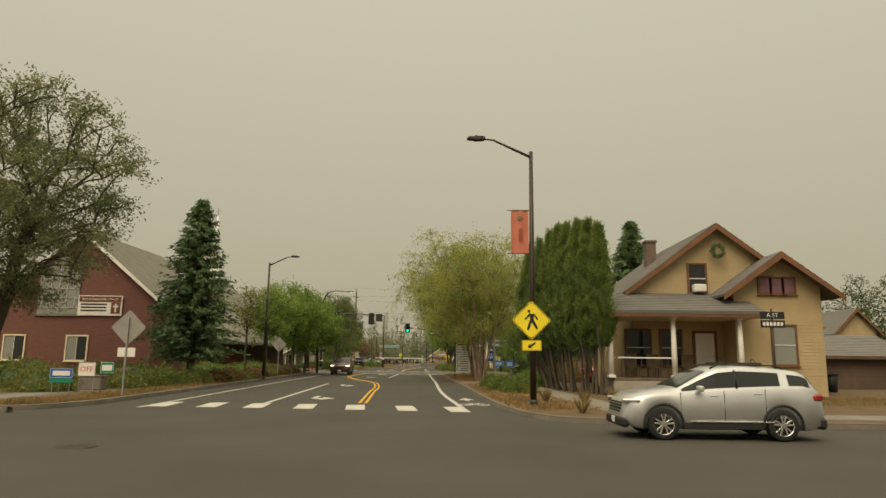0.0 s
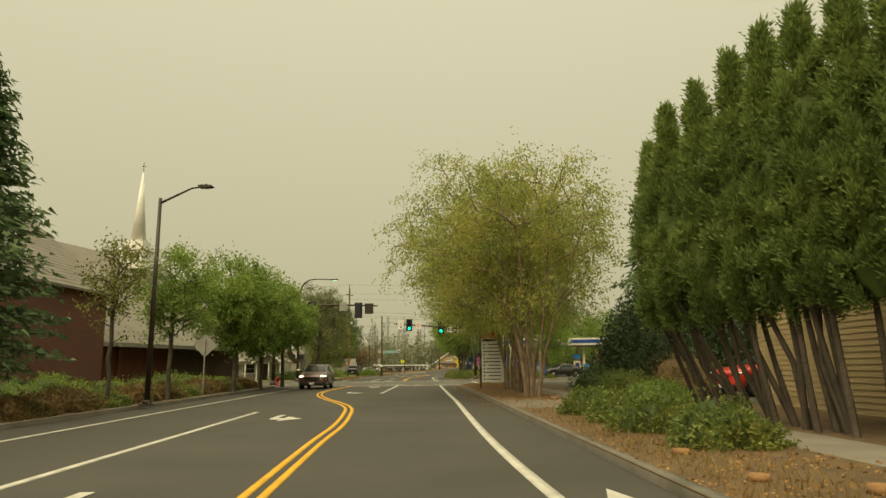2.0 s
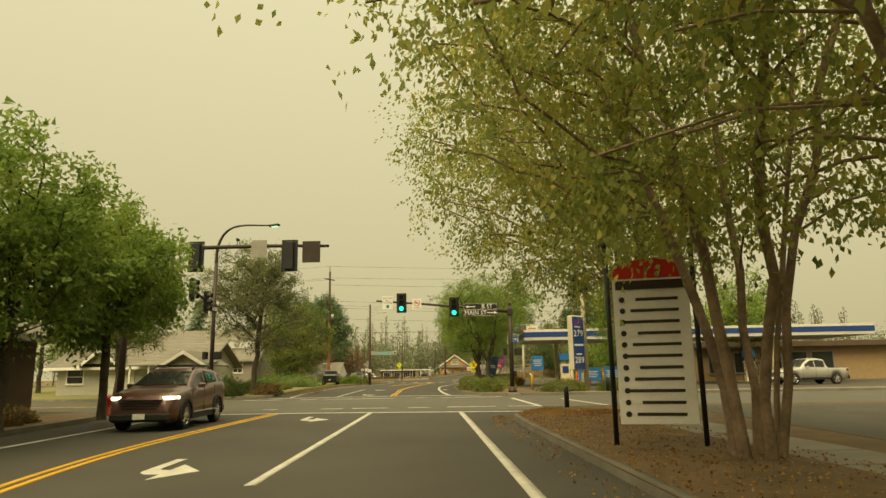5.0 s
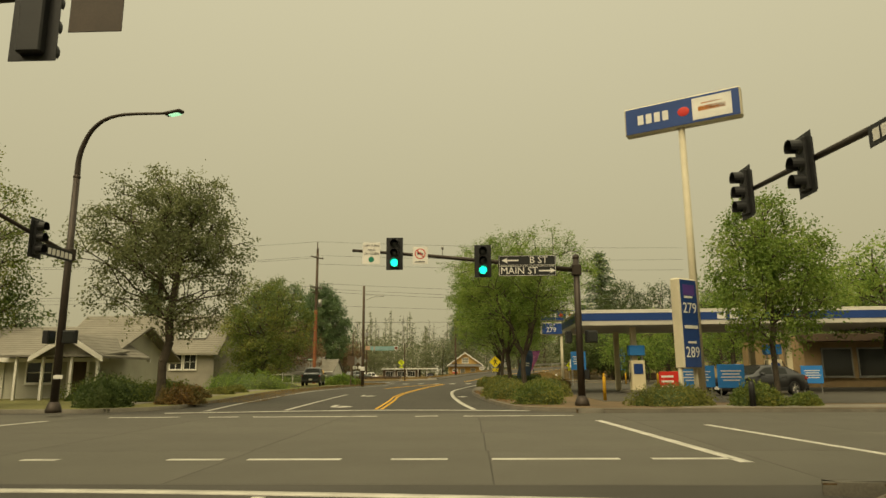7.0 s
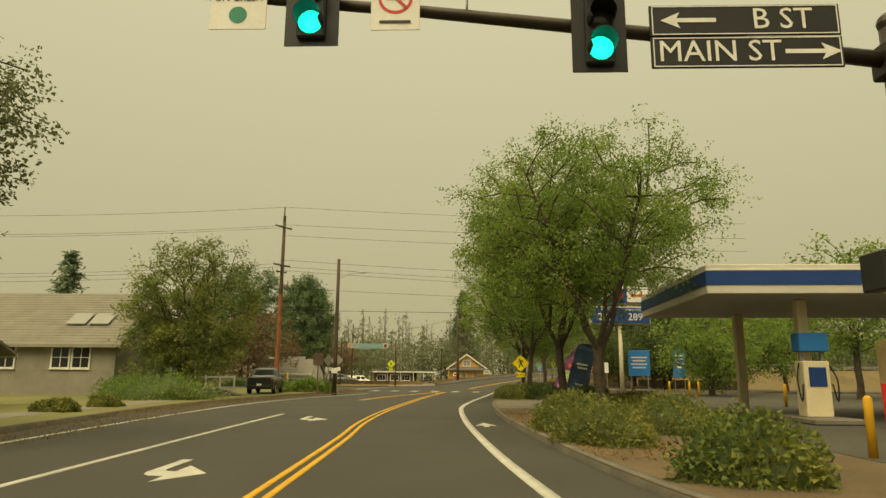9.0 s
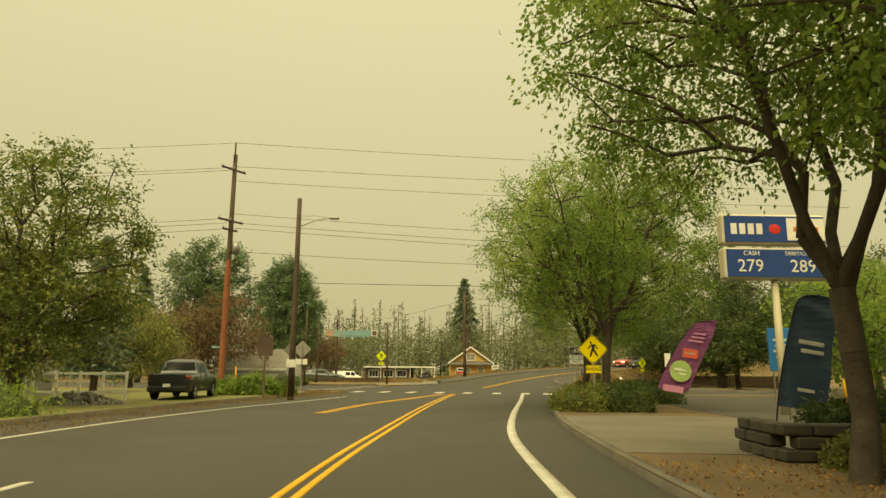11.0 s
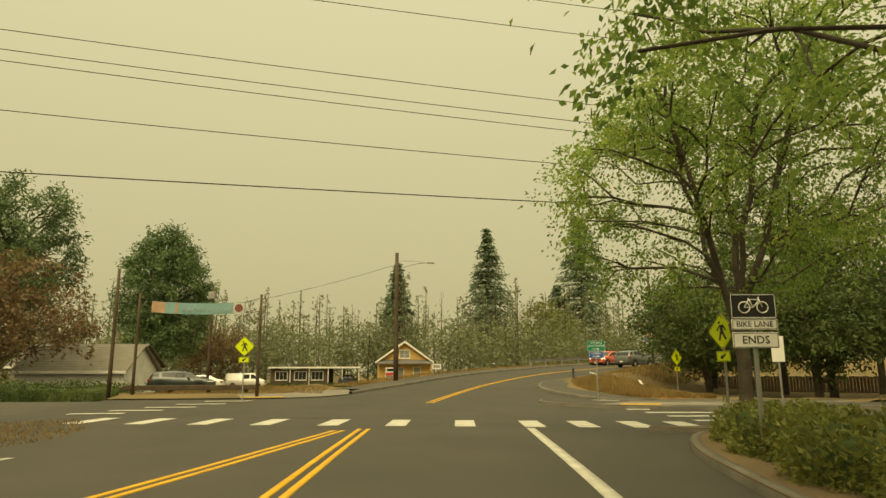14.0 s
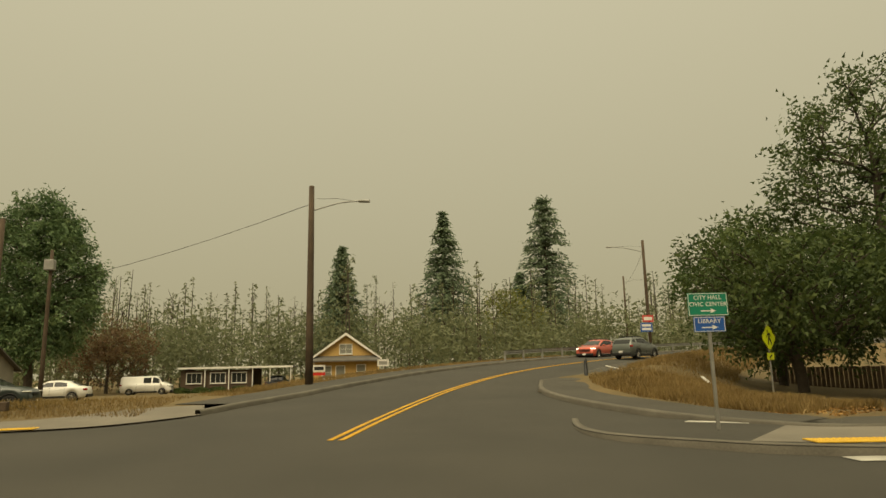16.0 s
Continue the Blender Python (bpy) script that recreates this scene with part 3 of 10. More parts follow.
def tactile(c, rz, sx, sy, z):
    """Yellow warning paving with raised domes."""
    bm = bmesh.new()
    box(bm, (0, 0, 0.0), (sx, sy, 0.02), bevel=0.004)
    for i in range(int(sx / 0.1)):
        for j in range(int(sy / 0.1)):
            bmesh.ops.create_cone(bm, cap_ends=True, segments=6, radius1=0.025, radius2=0.014, depth=0.01, matrix=Matrix.Translation((-sx / 2 + 0.05 + i * 0.1, -sy / 2 + 0.05 + j * 0.1, 0.014)))
    o = link_mesh("tactile_paving", bm, TACTILE)
    o.matrix_world = pose(c[0], c[1], z, 0, 0, rz)
    tagged(o, "yellow warning paving set into a ramp", "paving", kind="structure")


tactile((6.6, 151.2), -12, 1.5, 0.5, 0.147)
tactile((-9.1, 158.35), 3, 2.0, 0.6, 0.23)


# ---- road markings ----
def stripe(name, pts, width, material, label, n=8, lift=0.008, shift=0.0):
    ln = smooth(pts, n) if len(pts) > 2 else [Vector(pts[0]).lerp(Vector(pts[1]), i / 12) for i in range(13)]
    a, b = offset(ln, shift - width / 2), offset(ln, shift + width / 2)
    v, m = [], len(ln)
    for line, h in ((a, 0.0), (a, lift), (b, lift), (b, 0.0)):
        v += [(p.x, p.y, rise(q.y) * (q.y > 146) + h) for p, q in zip(line, ln)]
    f = [(k * m + i, (k + 1) * m + i, (k + 1) * m + i + 1, k * m + i + 1) for k in range(3) for i in range(m - 1)]
    return tagged(raw(name, v, f, material), label, "road marking", kind="structure")


def double_yellow(pts, label="double yellow centre line"):
    for s in (-0.11, 0.11):
        stripe("yellow_line", pts, 0.11, PAINT_Y, label, shift=s, lift=0.009)


double_yellow([(-0.72, 30.2), (-1.42, 38.6), (-1.68, 42.5), (-2.1, 46.3), (-2.65, 49.9), (-3.6, 53.3), (-4.75, 56.6), (-5.95, 60.8), (-6.75, 65.5), (-7.0, 70.5), (-6.98, 77.6)])
stripe("white_line", [(-3.95, 29.6), (-5.32, 48)], 0.15, PAINT_W, "white turning-lane line")
stripe("white_line", [(-7.1, 27.0), (-9.06, 54.2), (-10.45, 77.6)], 0.13, PAINT_W, "long white edge line")
stripe("white_line", [(-2.93, 62.2), (-3.42, 77.6)], 0.15, PAINT_W, "white lane line")
stripe("white_line", [(2.83, 27.6), (1.9, 38.5), (1.2, 53), (0.8, 60), (-0.14, 77.4)], 0.17, PAINT_W, "white line edging the cycle lane")
stripe("white_line", [(-10.6, 77.95), (-5.2, 77.95), (2.2, 77.2)], 0.22, PAINT_W, "white crossing line", lift=0.010)
for x0, x1 in ((-11.4, -10.0), (-8.3, -7.7), (-5.9, -5.0), (-4.6, -3.1), (-2.3, -1.4), (-0.7, 1.3), (1.8, 3.05)):
    stripe("white_line", [(x0, 80.75), (x1, 80.75)], 0.16, PAINT_W, "worn white crossing line", lift=0.010)
for x0, x1 in ((-12.4, -10.2), (-9.2, -8.3), (-7.8, -3.9), (-2.7, -2.0), (-1.2, 2.2)):
    stripe("white_line", [(x0, 90.8), (x1, 90.9)], 0.16, PAINT_W, "worn white crossing line", lift=0.010)
stripe("white_line", [(-11.6, 93.0), (-4.4, 94.2), (1.2, 93.5)], 0.2, PAINT_W, "white stop line", lift=0.010)
stripe("white_line", [(2.57, 88.8), (3.1, 80.3)], 0.2, PAINT_W, "white crossing line", lift=0.010)
stripe("white_line", [(4.95, 87.2), (5.8, 80.3)], 0.16, PAINT_W, "white crossing line", lift=0.010)
stripe("white_line", [(-14.3, 84.4), (-13.5, 89.4)], 0.16, PAINT_W, "white crossing line", lift=0.010)
stripe("white_line", [(-10.6, 94.0), (-11.44, 101), (-12.2, 111), (-12.35, 119), (-11.6, 126.5), (-10.5, 131.5), (-9.25, 138)], 0.14, PAINT_W, "long white edge line")
stripe("white_line", [(-7.78, 94.5), (-8.25, 104), (-8.5, 111)], 0.14, PAINT_W, "white turning-lane line")
double_yellow([(-4.36, 94.6), (-4.7, 102), (-5.02, 107), (-5.1, 113), (-4.93, 119), (-4.6, 127.5), (-4.1, 136), (-3.6, 143)])
double_yellow([(-7.78, 124.3), (-6.95, 130.8), (-5.5, 137), (-4.2, 142.6)], "double yellow line closing off a turning bay")
stripe("white_line", [(-0.82, 94.2), (-1.36, 99.6), (-1.85, 107), (-2.07, 114), (-1.98, 118.5), (-1.5, 124), (-1.0, 128.5), (-0.2, 135.5), (0.55, 142.8)], 0.2, PAINT_W, "broad white line edging the cycle lane")
double_yellow([(p.x, p.y) for p in CURVE if p.y > 154.6][::4])
stripe("yellow_line", [(-60, 86.6), (-17, 85.6)], 0.2, PAINT_Y, "yellow centre line of the crossing street", lift=0.012)


def crosswalk(bars, label):
    root = thing("crosswalk", Matrix.Identity(4), label, "crosswalk", kind="structure")
    for (x0, y0), (x1, y1), w in bars:
        bm = bmesh.new()
        d = Vector((x1 - x0, y1 - y0))
        box(bm, (0, 0, 0.005), (w, d.length, 0.012), bevel=0.003)
        o = part("bar", bm, PAINT_W, root)
        o.matrix_basis = pose((x0 + x1) / 2, (y0 + y1) / 2, 0.131 if 154 < y0 < 156 and x0 > 5 else rise((y0 + y1) / 2) * (x0 < -5 or y0 > 156), 0, 0, math.degrees(math.atan2(-d.x, d.y)))


slabs = thing("road_panels", Matrix.Identity(4), "worn pale concrete road panels with dark joints", "road", kind="structure")
panel_me = None
for i in range(7):
    for j in range(4):
        if panel_me is None:
            bm = bmesh.new()
            box(bm, (0, 0, 0), (4.14, 3.44, 0.12), bevel=0.006)
            o = part("panel", bm, ROADSLAB, slabs)
            panel_me = o.data
        else:
            o = new("panel", panel_me)
            o.parent = slabs
        o.matrix_basis = pose(-15.3 + 4.16 * i, 80.1 + 3.46 * j - 0.012 * (-15.3 + 4.16 * i), -0.056, 0, 0, -0.7)
crosswalk([((x + 0.14, 27.45 - 0.016 * i * i), (x - 0.14, 29.5 - 0.016 * i * i), 0.6) for i, x in enumerate((-6.9, -5.35, -3.88, -2.3, -0.68, 0.95, 2.55))], "row of white crosswalk bars")
crosswalk([((x - 0.1, 143.3 - 0.19 * x), (x + 0.1, 145.4 - 0.2 * x), 0.54) for x in (-11.7, -9.9, -8.1, -6.35, -4.52, -2.73, -0.92, 0.86, 2.2, 3.55, 4.8)], "row of white crosswalk bars")
crosswalk([((5.75, 150.4 - 1.85 * i), (7.95, 150.1 - 1.85 * i), 0.42) for i in range(4)], "white crosswalk bars over a side street")
crosswalk([((6.0, 155.35), (6.95, 154.55), 0.3)], "short white bar painted on the corner footway")
crosswalk([((-14.0 + 0.7 * i, 150.0 + 1.6 * i), (-12.2 + 0.75 * i, 150.2 + 1.6 * i), 0.42) for i in range(5)], "white crosswalk bars over a side street")


def turn_arrow(x, y, rz, s=1.0):
    """A painted arrow that bends to the left."""
    bm = bmesh.new()
    stem = [(0.2, -1.05), (0.36, -1.05), (0.36, 0.25), (0.32, 0.4), (0.22, 0.52), (0.0, 0.57), (0.0, 1.03), (-0.46, 0.33), (0.0, -0.4), (0.0, 0.17), (0.12, 0.14), (0.18, 0.06), (0.2, -0.08)]
    slab(bm, [(a * s, b * s) for a, b in stem], 0.0, 0.008)
    o = link_mesh("turn_arrow", bm, PAINT_W)
    o.matrix_world = pose(x, y, 0.001, 0, 0, rz)
    tagged(o, "white painted left-turn arrow on asphalt", "road marking", kind="structure")


for x, y in ((-2.68, 33.0), (-3.7, 45.4), (-4.65, 63.9), (-4.84, 74.7), (-6.84, 108.6), (-6.2, 97.0)):
    turn_arrow(x, y, 183, 1.1)
bm = bmesh.new()
slab(bm, [(-0.3, -0.6), (0, 0.6), (0.3, -0.6), (0.08, -0.5), (0.08, -1.0), (-0.08, -1.0), (-0.08, -0.5)], 0, 0.008)
o = link_mesh("lane_arrow", bm, PAINT_W)
o.matrix_world = pose(2.94, 33.5, 0.001, 0, 0, 3)
tagged(o, "white painted cycle-lane arrow", "road marking", kind="structure")
o = tagged(new("lane_arrow", o.data), "white painted cycle-lane arrow", "road marking", kind="structure")
o.matrix_world = pose(-1.35, 106.8, 0.001, 0, 0, 2)
bm = bmesh.new()
for cx in (-0.3, 0.3):
    tube(bm, [(cx + 0.2 * math.cos(a), 0.22 * math.sin(a) - 0.1, 0.004) for a in [i * math.pi / 8 for i in range(17)]], 0.03, 4)
for a, b in (((-0.3, -0.1), (-0.1, 0.3)), ((-0.1, 0.3), (0.2, 0.28)), ((0.3, -0.1), (0.18, 0.4)), ((-0.3, -0.1), (0.02, -0.1)), ((0.02, -0.1), (0.2, 0.28)), ((-0.12, 0.25), (0.02, -0.1))):
    tube(bm, [(*a, 0.004), (*b, 0.004)], 0.03, 4)
bmesh.ops.scale(bm, vec=(1, 1.9, 0.3), verts=bm.verts)
o = link_mesh("cycle_symbol", bm, PAINT_W)
o.matrix_world = pose(3.2, 30.4, 0.003, 0, 0, 3)
tagged(o, "white painted bicycle symbol on asphalt", "road marking", kind="structure")
bm = bmesh.new()
bmesh.ops.create_cone(bm, cap_ends=True, segments=24, radius1=0.32, radius2=0.31, depth=0.012)
o = link_mesh("manhole_cover", bm, METAL_BROWN)
o.matrix_world = pose(-3.9, 18.2, 0.008)
tagged(o, "dark iron manhole cover in asphalt", "manhole cover")


# ---- plants ----
def tubes_np(segs, sides=5):
    """Frustums for (p0, p1, r0, r1) as arrays of verts and quads."""
    V, F = [], []
    ang = np.arange(sides) * 2 * np.pi / sides
    for p0, p1, r0, r1 in segs:
        d = p1 - p0
        ln = np.linalg.norm(d)
        if ln < 1e-5:
            continue
        d = d / ln
        a = np.cross(d, (0.3, 0.2, 1.0) if abs(d[2]) < 0.9 else (1.0, 0.1, 0))
        a /= np.linalg.norm(a)
        b = np.cross(d, a)
        ring = np.outer(np.cos(ang), a) + np.outer(np.sin(ang), b)
        n = len(V) * 2 * sides
        V.append(np.concatenate([p0 + ring * r0, p1 + ring * r1]))
        k = np.arange(sides)
        F.append(np.stack([n + k, n + (k + 1) % sides, n + sides + (k + 1) % sides, n + sides + k], 1))
    return np.concatenate(V), np.concatenate(F)


def leaves_np(rng, centres, axis, length, width, fold=0.25, single=False):
    """One folded quad a leaf, or one pointed triangle: centres (n,3), axis (n,3) along the leaf."""
    n = len(centres)
    axis = axis / (np.linalg.norm(axis, axis=1, keepdims=True) + 1e-9)
    side = np.cross(axis, rng.normal(size=(n, 3)))
    side /= np.linalg.norm(side, axis=1, keepdims=True) + 1e-9
    nor = np.cross(axis, side)
    L = (length * rng.uniform(0.7, 1.3, n))[:, None]
    W = (width * rng.uniform(0.7, 1.3, n))[:, None]
    if single:
        v = np.stack([centres - axis * L / 2 - side * W / 2, centres - axis * L / 2 + side * W / 2, centres + axis * L / 2], 1).reshape(-1, 3)
        return v, np.arange(3 * n).reshape(n, 3)
    v = np.stack([centres - axis * L / 2, centres + side * W / 2 + nor * W * fold, centres + axis * L / 2, centres - side * W / 2 + nor * W * fold], 1).reshape(-1, 3)
    return v, np.arange(4 * n).reshape(n, 4)


def broad_tree(name, x, y, h, r, label, z0=0.1, seed=1, low=2.2, clumps=230, per=80, leaf=0.13, leaf_w=0.07, spread=0.42, foliage=None, bark=None, trunk_r=0.18,
               stems=1, lean=0.0, droop=0.3, top_narrow=0.0, ratio=1.0, group="", hollow=2.0, shift=(0.0, 0.0), fork=0.0):
    """A broad-leaved tree: trunk, forking limbs that reach each clump, and a crown of single leaves."""
    rng = np.random.default_rng(seed)
    foliage, bark = foliage or LEAF_GREEN, bark or BARK
    cz, rz = (h + low) / 2, (h - low) / 2
    root = thing(name, pose(x, y, z0), label, "tree", group)
    # lumpy outline: a few bulges on an ellipsoid
    bulge_d = rng.normal(size=(9, 3))
    bulge_d /= np.linalg.norm(bulge_d, axis=1, keepdims=True)
    bulge_s = rng.uniform(-0.28, 0.25, 9)
    pts = []
    while len(pts) < clumps:
        d = rng.normal(size=3)
        d /= np.linalg.norm(d)
        k = 0.95 + (bulge_s * np.maximum(0, bulge_d @ d) ** 4).sum()
        q = rng.uniform() ** (1 / hollow)
        p = d * q * k
        if top_narrow and p[2] > 0:
            p[:2] *= 1 - top_narrow * p[2]
        if p[2] < -0.1:
            p[:2] *= 0.97
        pts.append((p[0] * r + shift[0], p[1] * r * ratio + shift[1], cz + p[2] * rz))
    pts = np.array(pts)
    # skeleton
    nodes, par, run = [], [], []
    tips = []
    for s in range(stems):
        a = 2 * np.pi * (s + rng.uniform(0, 0.6)) / stems
        off = 0.0 if stems == 1 else rng.uniform(0.12, 0.4)
        last = -1
        tall = fork or (low + (h - low) * rng.uniform(0.45, 0.72))
        out = lean * tall * rng.uniform(0.6, 1.3)
        steps = 3 if fork else 8
        for k in range(steps + 1):
            t = k / steps
            p = np.array([np.cos(a) * (off + out * t ** 1.3), np.sin(a) * (off + out * t ** 1.3), tall * t]) + rng.normal(size=3) * (0.05 if k else 0) * (1, 1, 0.2)
            nodes.append(p)
            par.append(last)
            run.append(0.25 * p[2] if last >= 0 else 0.0)
            last = len(nodes) - 1
    for s in range(5 if fork else 0):  # heavy limbs that part at one height
        a, last = 2 * np.pi * (s + rng.uniform(-0.25, 0.25)) / 5, len(nodes) - 1 if s == 0 else crotch
        crotch = last if s == 0 else crotch
        reach, top = r * rng.uniform(0.25, 0.6), low + (h - low) * rng.uniform(0.55, 0.8)
        for k in range(1, 8):
            t = k / 7
            p = np.array([np.cos(a) * reach * t ** 0.85, np.sin(a) * reach * t ** 0.85, fork + (top - fork) * t]) + rng.normal(size=3) * 0.07
            nodes.append(p)
            par.append(last)
            run.append(0.3 * (p[2] - fork))
            last = len(nodes) - 1
    order = np.argsort(np.linalg.norm(pts - (0, 0, low + 0.3 * (h - low)), axis=1))
    for i in order:
        p = pts[i]
        arr = np.array(nodes)
        dd = np.linalg.norm(arr - p, axis=1) + 0.55 * np.array(run) + 1.1 * np.maximum(0, arr[:, 2] - p[2] + 0.2) + 50 * (arr[:, 2] < low * 0.75)
        j = int(np.argmin(dd))
        q = nodes[j]
        ln = np.linalg.norm(p - q)
        mid = q * 0.5 + p * 0.5 + (0, 0, 0.07 * ln) + rng.normal(size=3) * 0.03
        nodes.append(mid)
        par.append(j)
        run.append(run[j] + ln * 0.5)
        nodes.append(p)
        par.append(len(nodes) - 2)
        run.append(run[j] + ln)
        tips.append(len(nodes) - 1)
    load = np.zeros(len(nodes))
    load[tips] = 1
    for i in range(len(nodes) - 1, -1, -1):
        if par[i] >= 0:
            load[par[i]] += load[i]
    rad = np.maximum(load, 0.6) ** 0.5
    rad = 0.009 + rad * (trunk_r / (max(load.max(), 1) ** 0.5))
    base = [i for i in range(len(nodes)) if par[i] == -1]
    for i in base:
        rad[i] *= 1.25
    segs = [(np.array(nodes[par[i]]), np.array(nodes[i]), rad[par[i]] if load[par[i]] < 3 * load[i] + 2 or par[par[i]] >= -1 and par[i] + 1 == i else rad[i] * 1.25, rad[i]) for i in range(len(nodes)) if par[i] >= 0]
    v, f = tubes_np(segs, 6)
    raw("trunk", v, f, bark, root, True)
    # leaves
    n = clumps * per
    twigs = 7
    tw = rng.normal(size=(clumps, twigs, 3)) * (1, 1, 0.7)
    out_d = pts - (0, 0, cz - 0.15 * rz)
    out_d /= np.linalg.norm(out_d, axis=1, keepdims=True) + 1e-6
    tw += 0.6 * out_d[:, None] + (0, 0, -droop * 0.6)
    tw /= np.linalg.norm(tw, axis=2, keepdims=True) + 1e-6
    tw *= spread * 1.9 * rng.uniform(0.5, 1.25, (clumps, twigs, 1))
    which, k = rng.integers(0, clumps, n), rng.integers(0, twigs, n)
    q = rng.uniform(0, 1, n)[:, None] ** 0.75
    d = tw[which, k]
    c = pts[which] + d * q + np.array((0, 0, -1.0)) * (droop * 0.45 * spread) * q * q + rng.normal(size=(n, 3)) * (leaf * 0.75 + 0.03)
    ax = rng.normal(size=(n, 3)) * 0.7 + d / (spread * 1.5) + (0, 0, -droop * 1.6)
    v, f = leaves_np(rng, c, ax, leaf, leaf_w, single=leaf > 0.13)
    raw("crown", v, f, foliage, root)
    return root


def conifer(name, x, y, h, r, label, z0=0.1, seed=1, low=1.2, foliage=None, whorls=34, arms=8, sprays=10, size=0.34, power=0.85, droop=0.25, trunk_r=0.2, gaps=0.0, group="", wide=0.34):
    """A conifer: a straight trunk with whorls of drooping branches carrying flat sprays."""
    rng = np.random.default_rng(seed)
    foliage = foliage or NEEDLE
    root = thing(name, pose(x, y, z0), label, "tree", group)
    segs = [(np.array((0, 0, h * i / 8)), np.array((0, 0, h * (i + 1) / 8)), trunk_r * (1 - i / 8) + 0.02, trunk_r * (1 - (i + 1) / 8) + 0.02) for i in range(8)]
    C, A = [], []
    for w in range(whorls):
        t = (w + rng.uniform(-0.3, 0.3)) / whorls
        t = min(max(t, 0), 0.995)
        z = low + (h - low) * t
        reach = r * (1 - t) ** power * (0.35 + 0.65 * min(1, (t + 0.04) * 9))
        for k in range(arms):
            if rng.uniform() < gaps:
                continue
            a = rng.uniform(0, 2 * np.pi)
            ln = reach * rng.uniform(0.7, 1.12) + 0.12
            d = np.array((np.cos(a), np.sin(a), 0))
            up = rng.uniform(-0.05, 0.25) + 0.5 * t
            prev = np.array((0, 0, z))
            m = max(3, int(sprays * (0.3 + 0.7 * ln / max(r, 0.1))))
            for s in range(1, m + 1):
                q = s / m
                p = np.array((0, 0, z)) + d * ln * q + (0, 0, ln * (up * q - droop * q * q * 1.6))
                if s % 3 == 0 or s == m:
                    segs.append((prev, p, 0.03 * (1.1 - q) * (1 + r / 4), 0.02 * (1.05 - q) * (1 + r / 4)))
                    prev = p
                for _ in range(3):
                    side = rng.normal(size=3) * (1, 1, 0.35) * 0.55 + d * 0.8 + (0, 0, -0.35)
                    C.append(p + rng.normal(size=3) * size * (0.35, 0.35, 0.25) * (0.5 + 0.5 * q))
                    A.append(side)
    v, f = tubes_np(segs, 4)
    raw("trunk", v, f, BARK, root, True)
    v, f = leaves_np(rng, np.array(C), np.array(A), size, size * wide, single=True)
    raw("crown", v, f, foliage, root)
    return root


def thuja(x, y, h, r, seed, label, low=2.2, foot=0.3):
    """A columnar evergreen with several bare stems below and dense upright sprays."""
    rng = np.random.default_rng(seed)
    root = thing("arborvitae", pose(x, y, 0.12), label, "tree", "columnar evergreens beside the yellow house")
    segs = []
    for k in range(4):
        a = rng.uniform(0, 6.28)
        p0 = np.array((np.cos(a) * 0.2 + foot, np.sin(a) * 0.4, 0))
        p1 = np.array((rng.normal() * 0.2, rng.normal() * 0.2 + p0[1] * 0.6, low + 0.6))
        p2 = np.array((rng.normal() * 0.2, rng.normal() * 0.2, h * 0.7))
        pm = p0 * 0.55 + p1 * 0.45 + rng.normal(size=3) * (0.1, 0.1, 0)
        v, f = tubes_np([(p0, pm, 0.07, 0.055), (pm, p1, 0.055, 0.05), (p1, p2, 0.05, 0.03)], 6)
        raw("stem", v, f, BARK, root, True)

    def radius(t, a):
        body = np.minimum(1, (1 - t) * 1.9) ** 0.85 * np.minimum(1, 0.6 + t * 2.2)
        return r * body * (1 + 0.16 * np.sin(3 * a + 9 * t + seed) + 0.2 * np.sin(4 * a - 27 * t + 2 * seed) * np.sin(19 * t + seed) + 0.12 * np.sin(7 * a + 41 * t))
    nz, na = 22, 12
    core = []
    for i in range(nz):
        t = i / (nz - 1)
        for k in range(na):
            a = 2 * np.pi * k / na
            q = radius(np.float64(t), a) * 0.62 * (0.35 if i == 0 else 1)
            core.append((q * np.cos(a), q * np.sin(a), low + 0.1 + (h - low - 0.35) * t))
    cf = [(i * na + k, i * na + (k + 1) % na, (i + 1) * na + (k + 1) % na, (i + 1) * na + k) for i in range(nz - 1) for k in range(na)]
    raw("inner_core", core, cf, NEEDLE_ARB, root, True)
    tufts, per = 270, 115
    n = tufts * per
    t = rng.uniform(0, 1, tufts) ** 0.9
    a = rng.uniform(0, 2 * np.pi, tufts)
    q = radius(t, a) * rng.uniform(0.72, 1.08, tufts)
    c0 = np.stack([q * np.cos(a), q * np.sin(a), low + (h - low) * t], 1)
    ax0 = np.stack([np.cos(a) * 0.6, np.sin(a) * 0.6, np.ones(tufts)], 1)
    w = rng.integers(0, tufts, n)
    fan = rng.normal(size=(n, 3))
    c = c0[w] + fan * (0.075, 0.075, 0.1) + ax0[w] * rng.uniform(-0.1, 0.16, n)[:, None]
    v, f = leaves_np(rng, c, ax0[w] + fan * 0.55, 0.105, 0.046, single=True)
    raw("crown", v, f, NEEDLE_ARB, root)
    return root


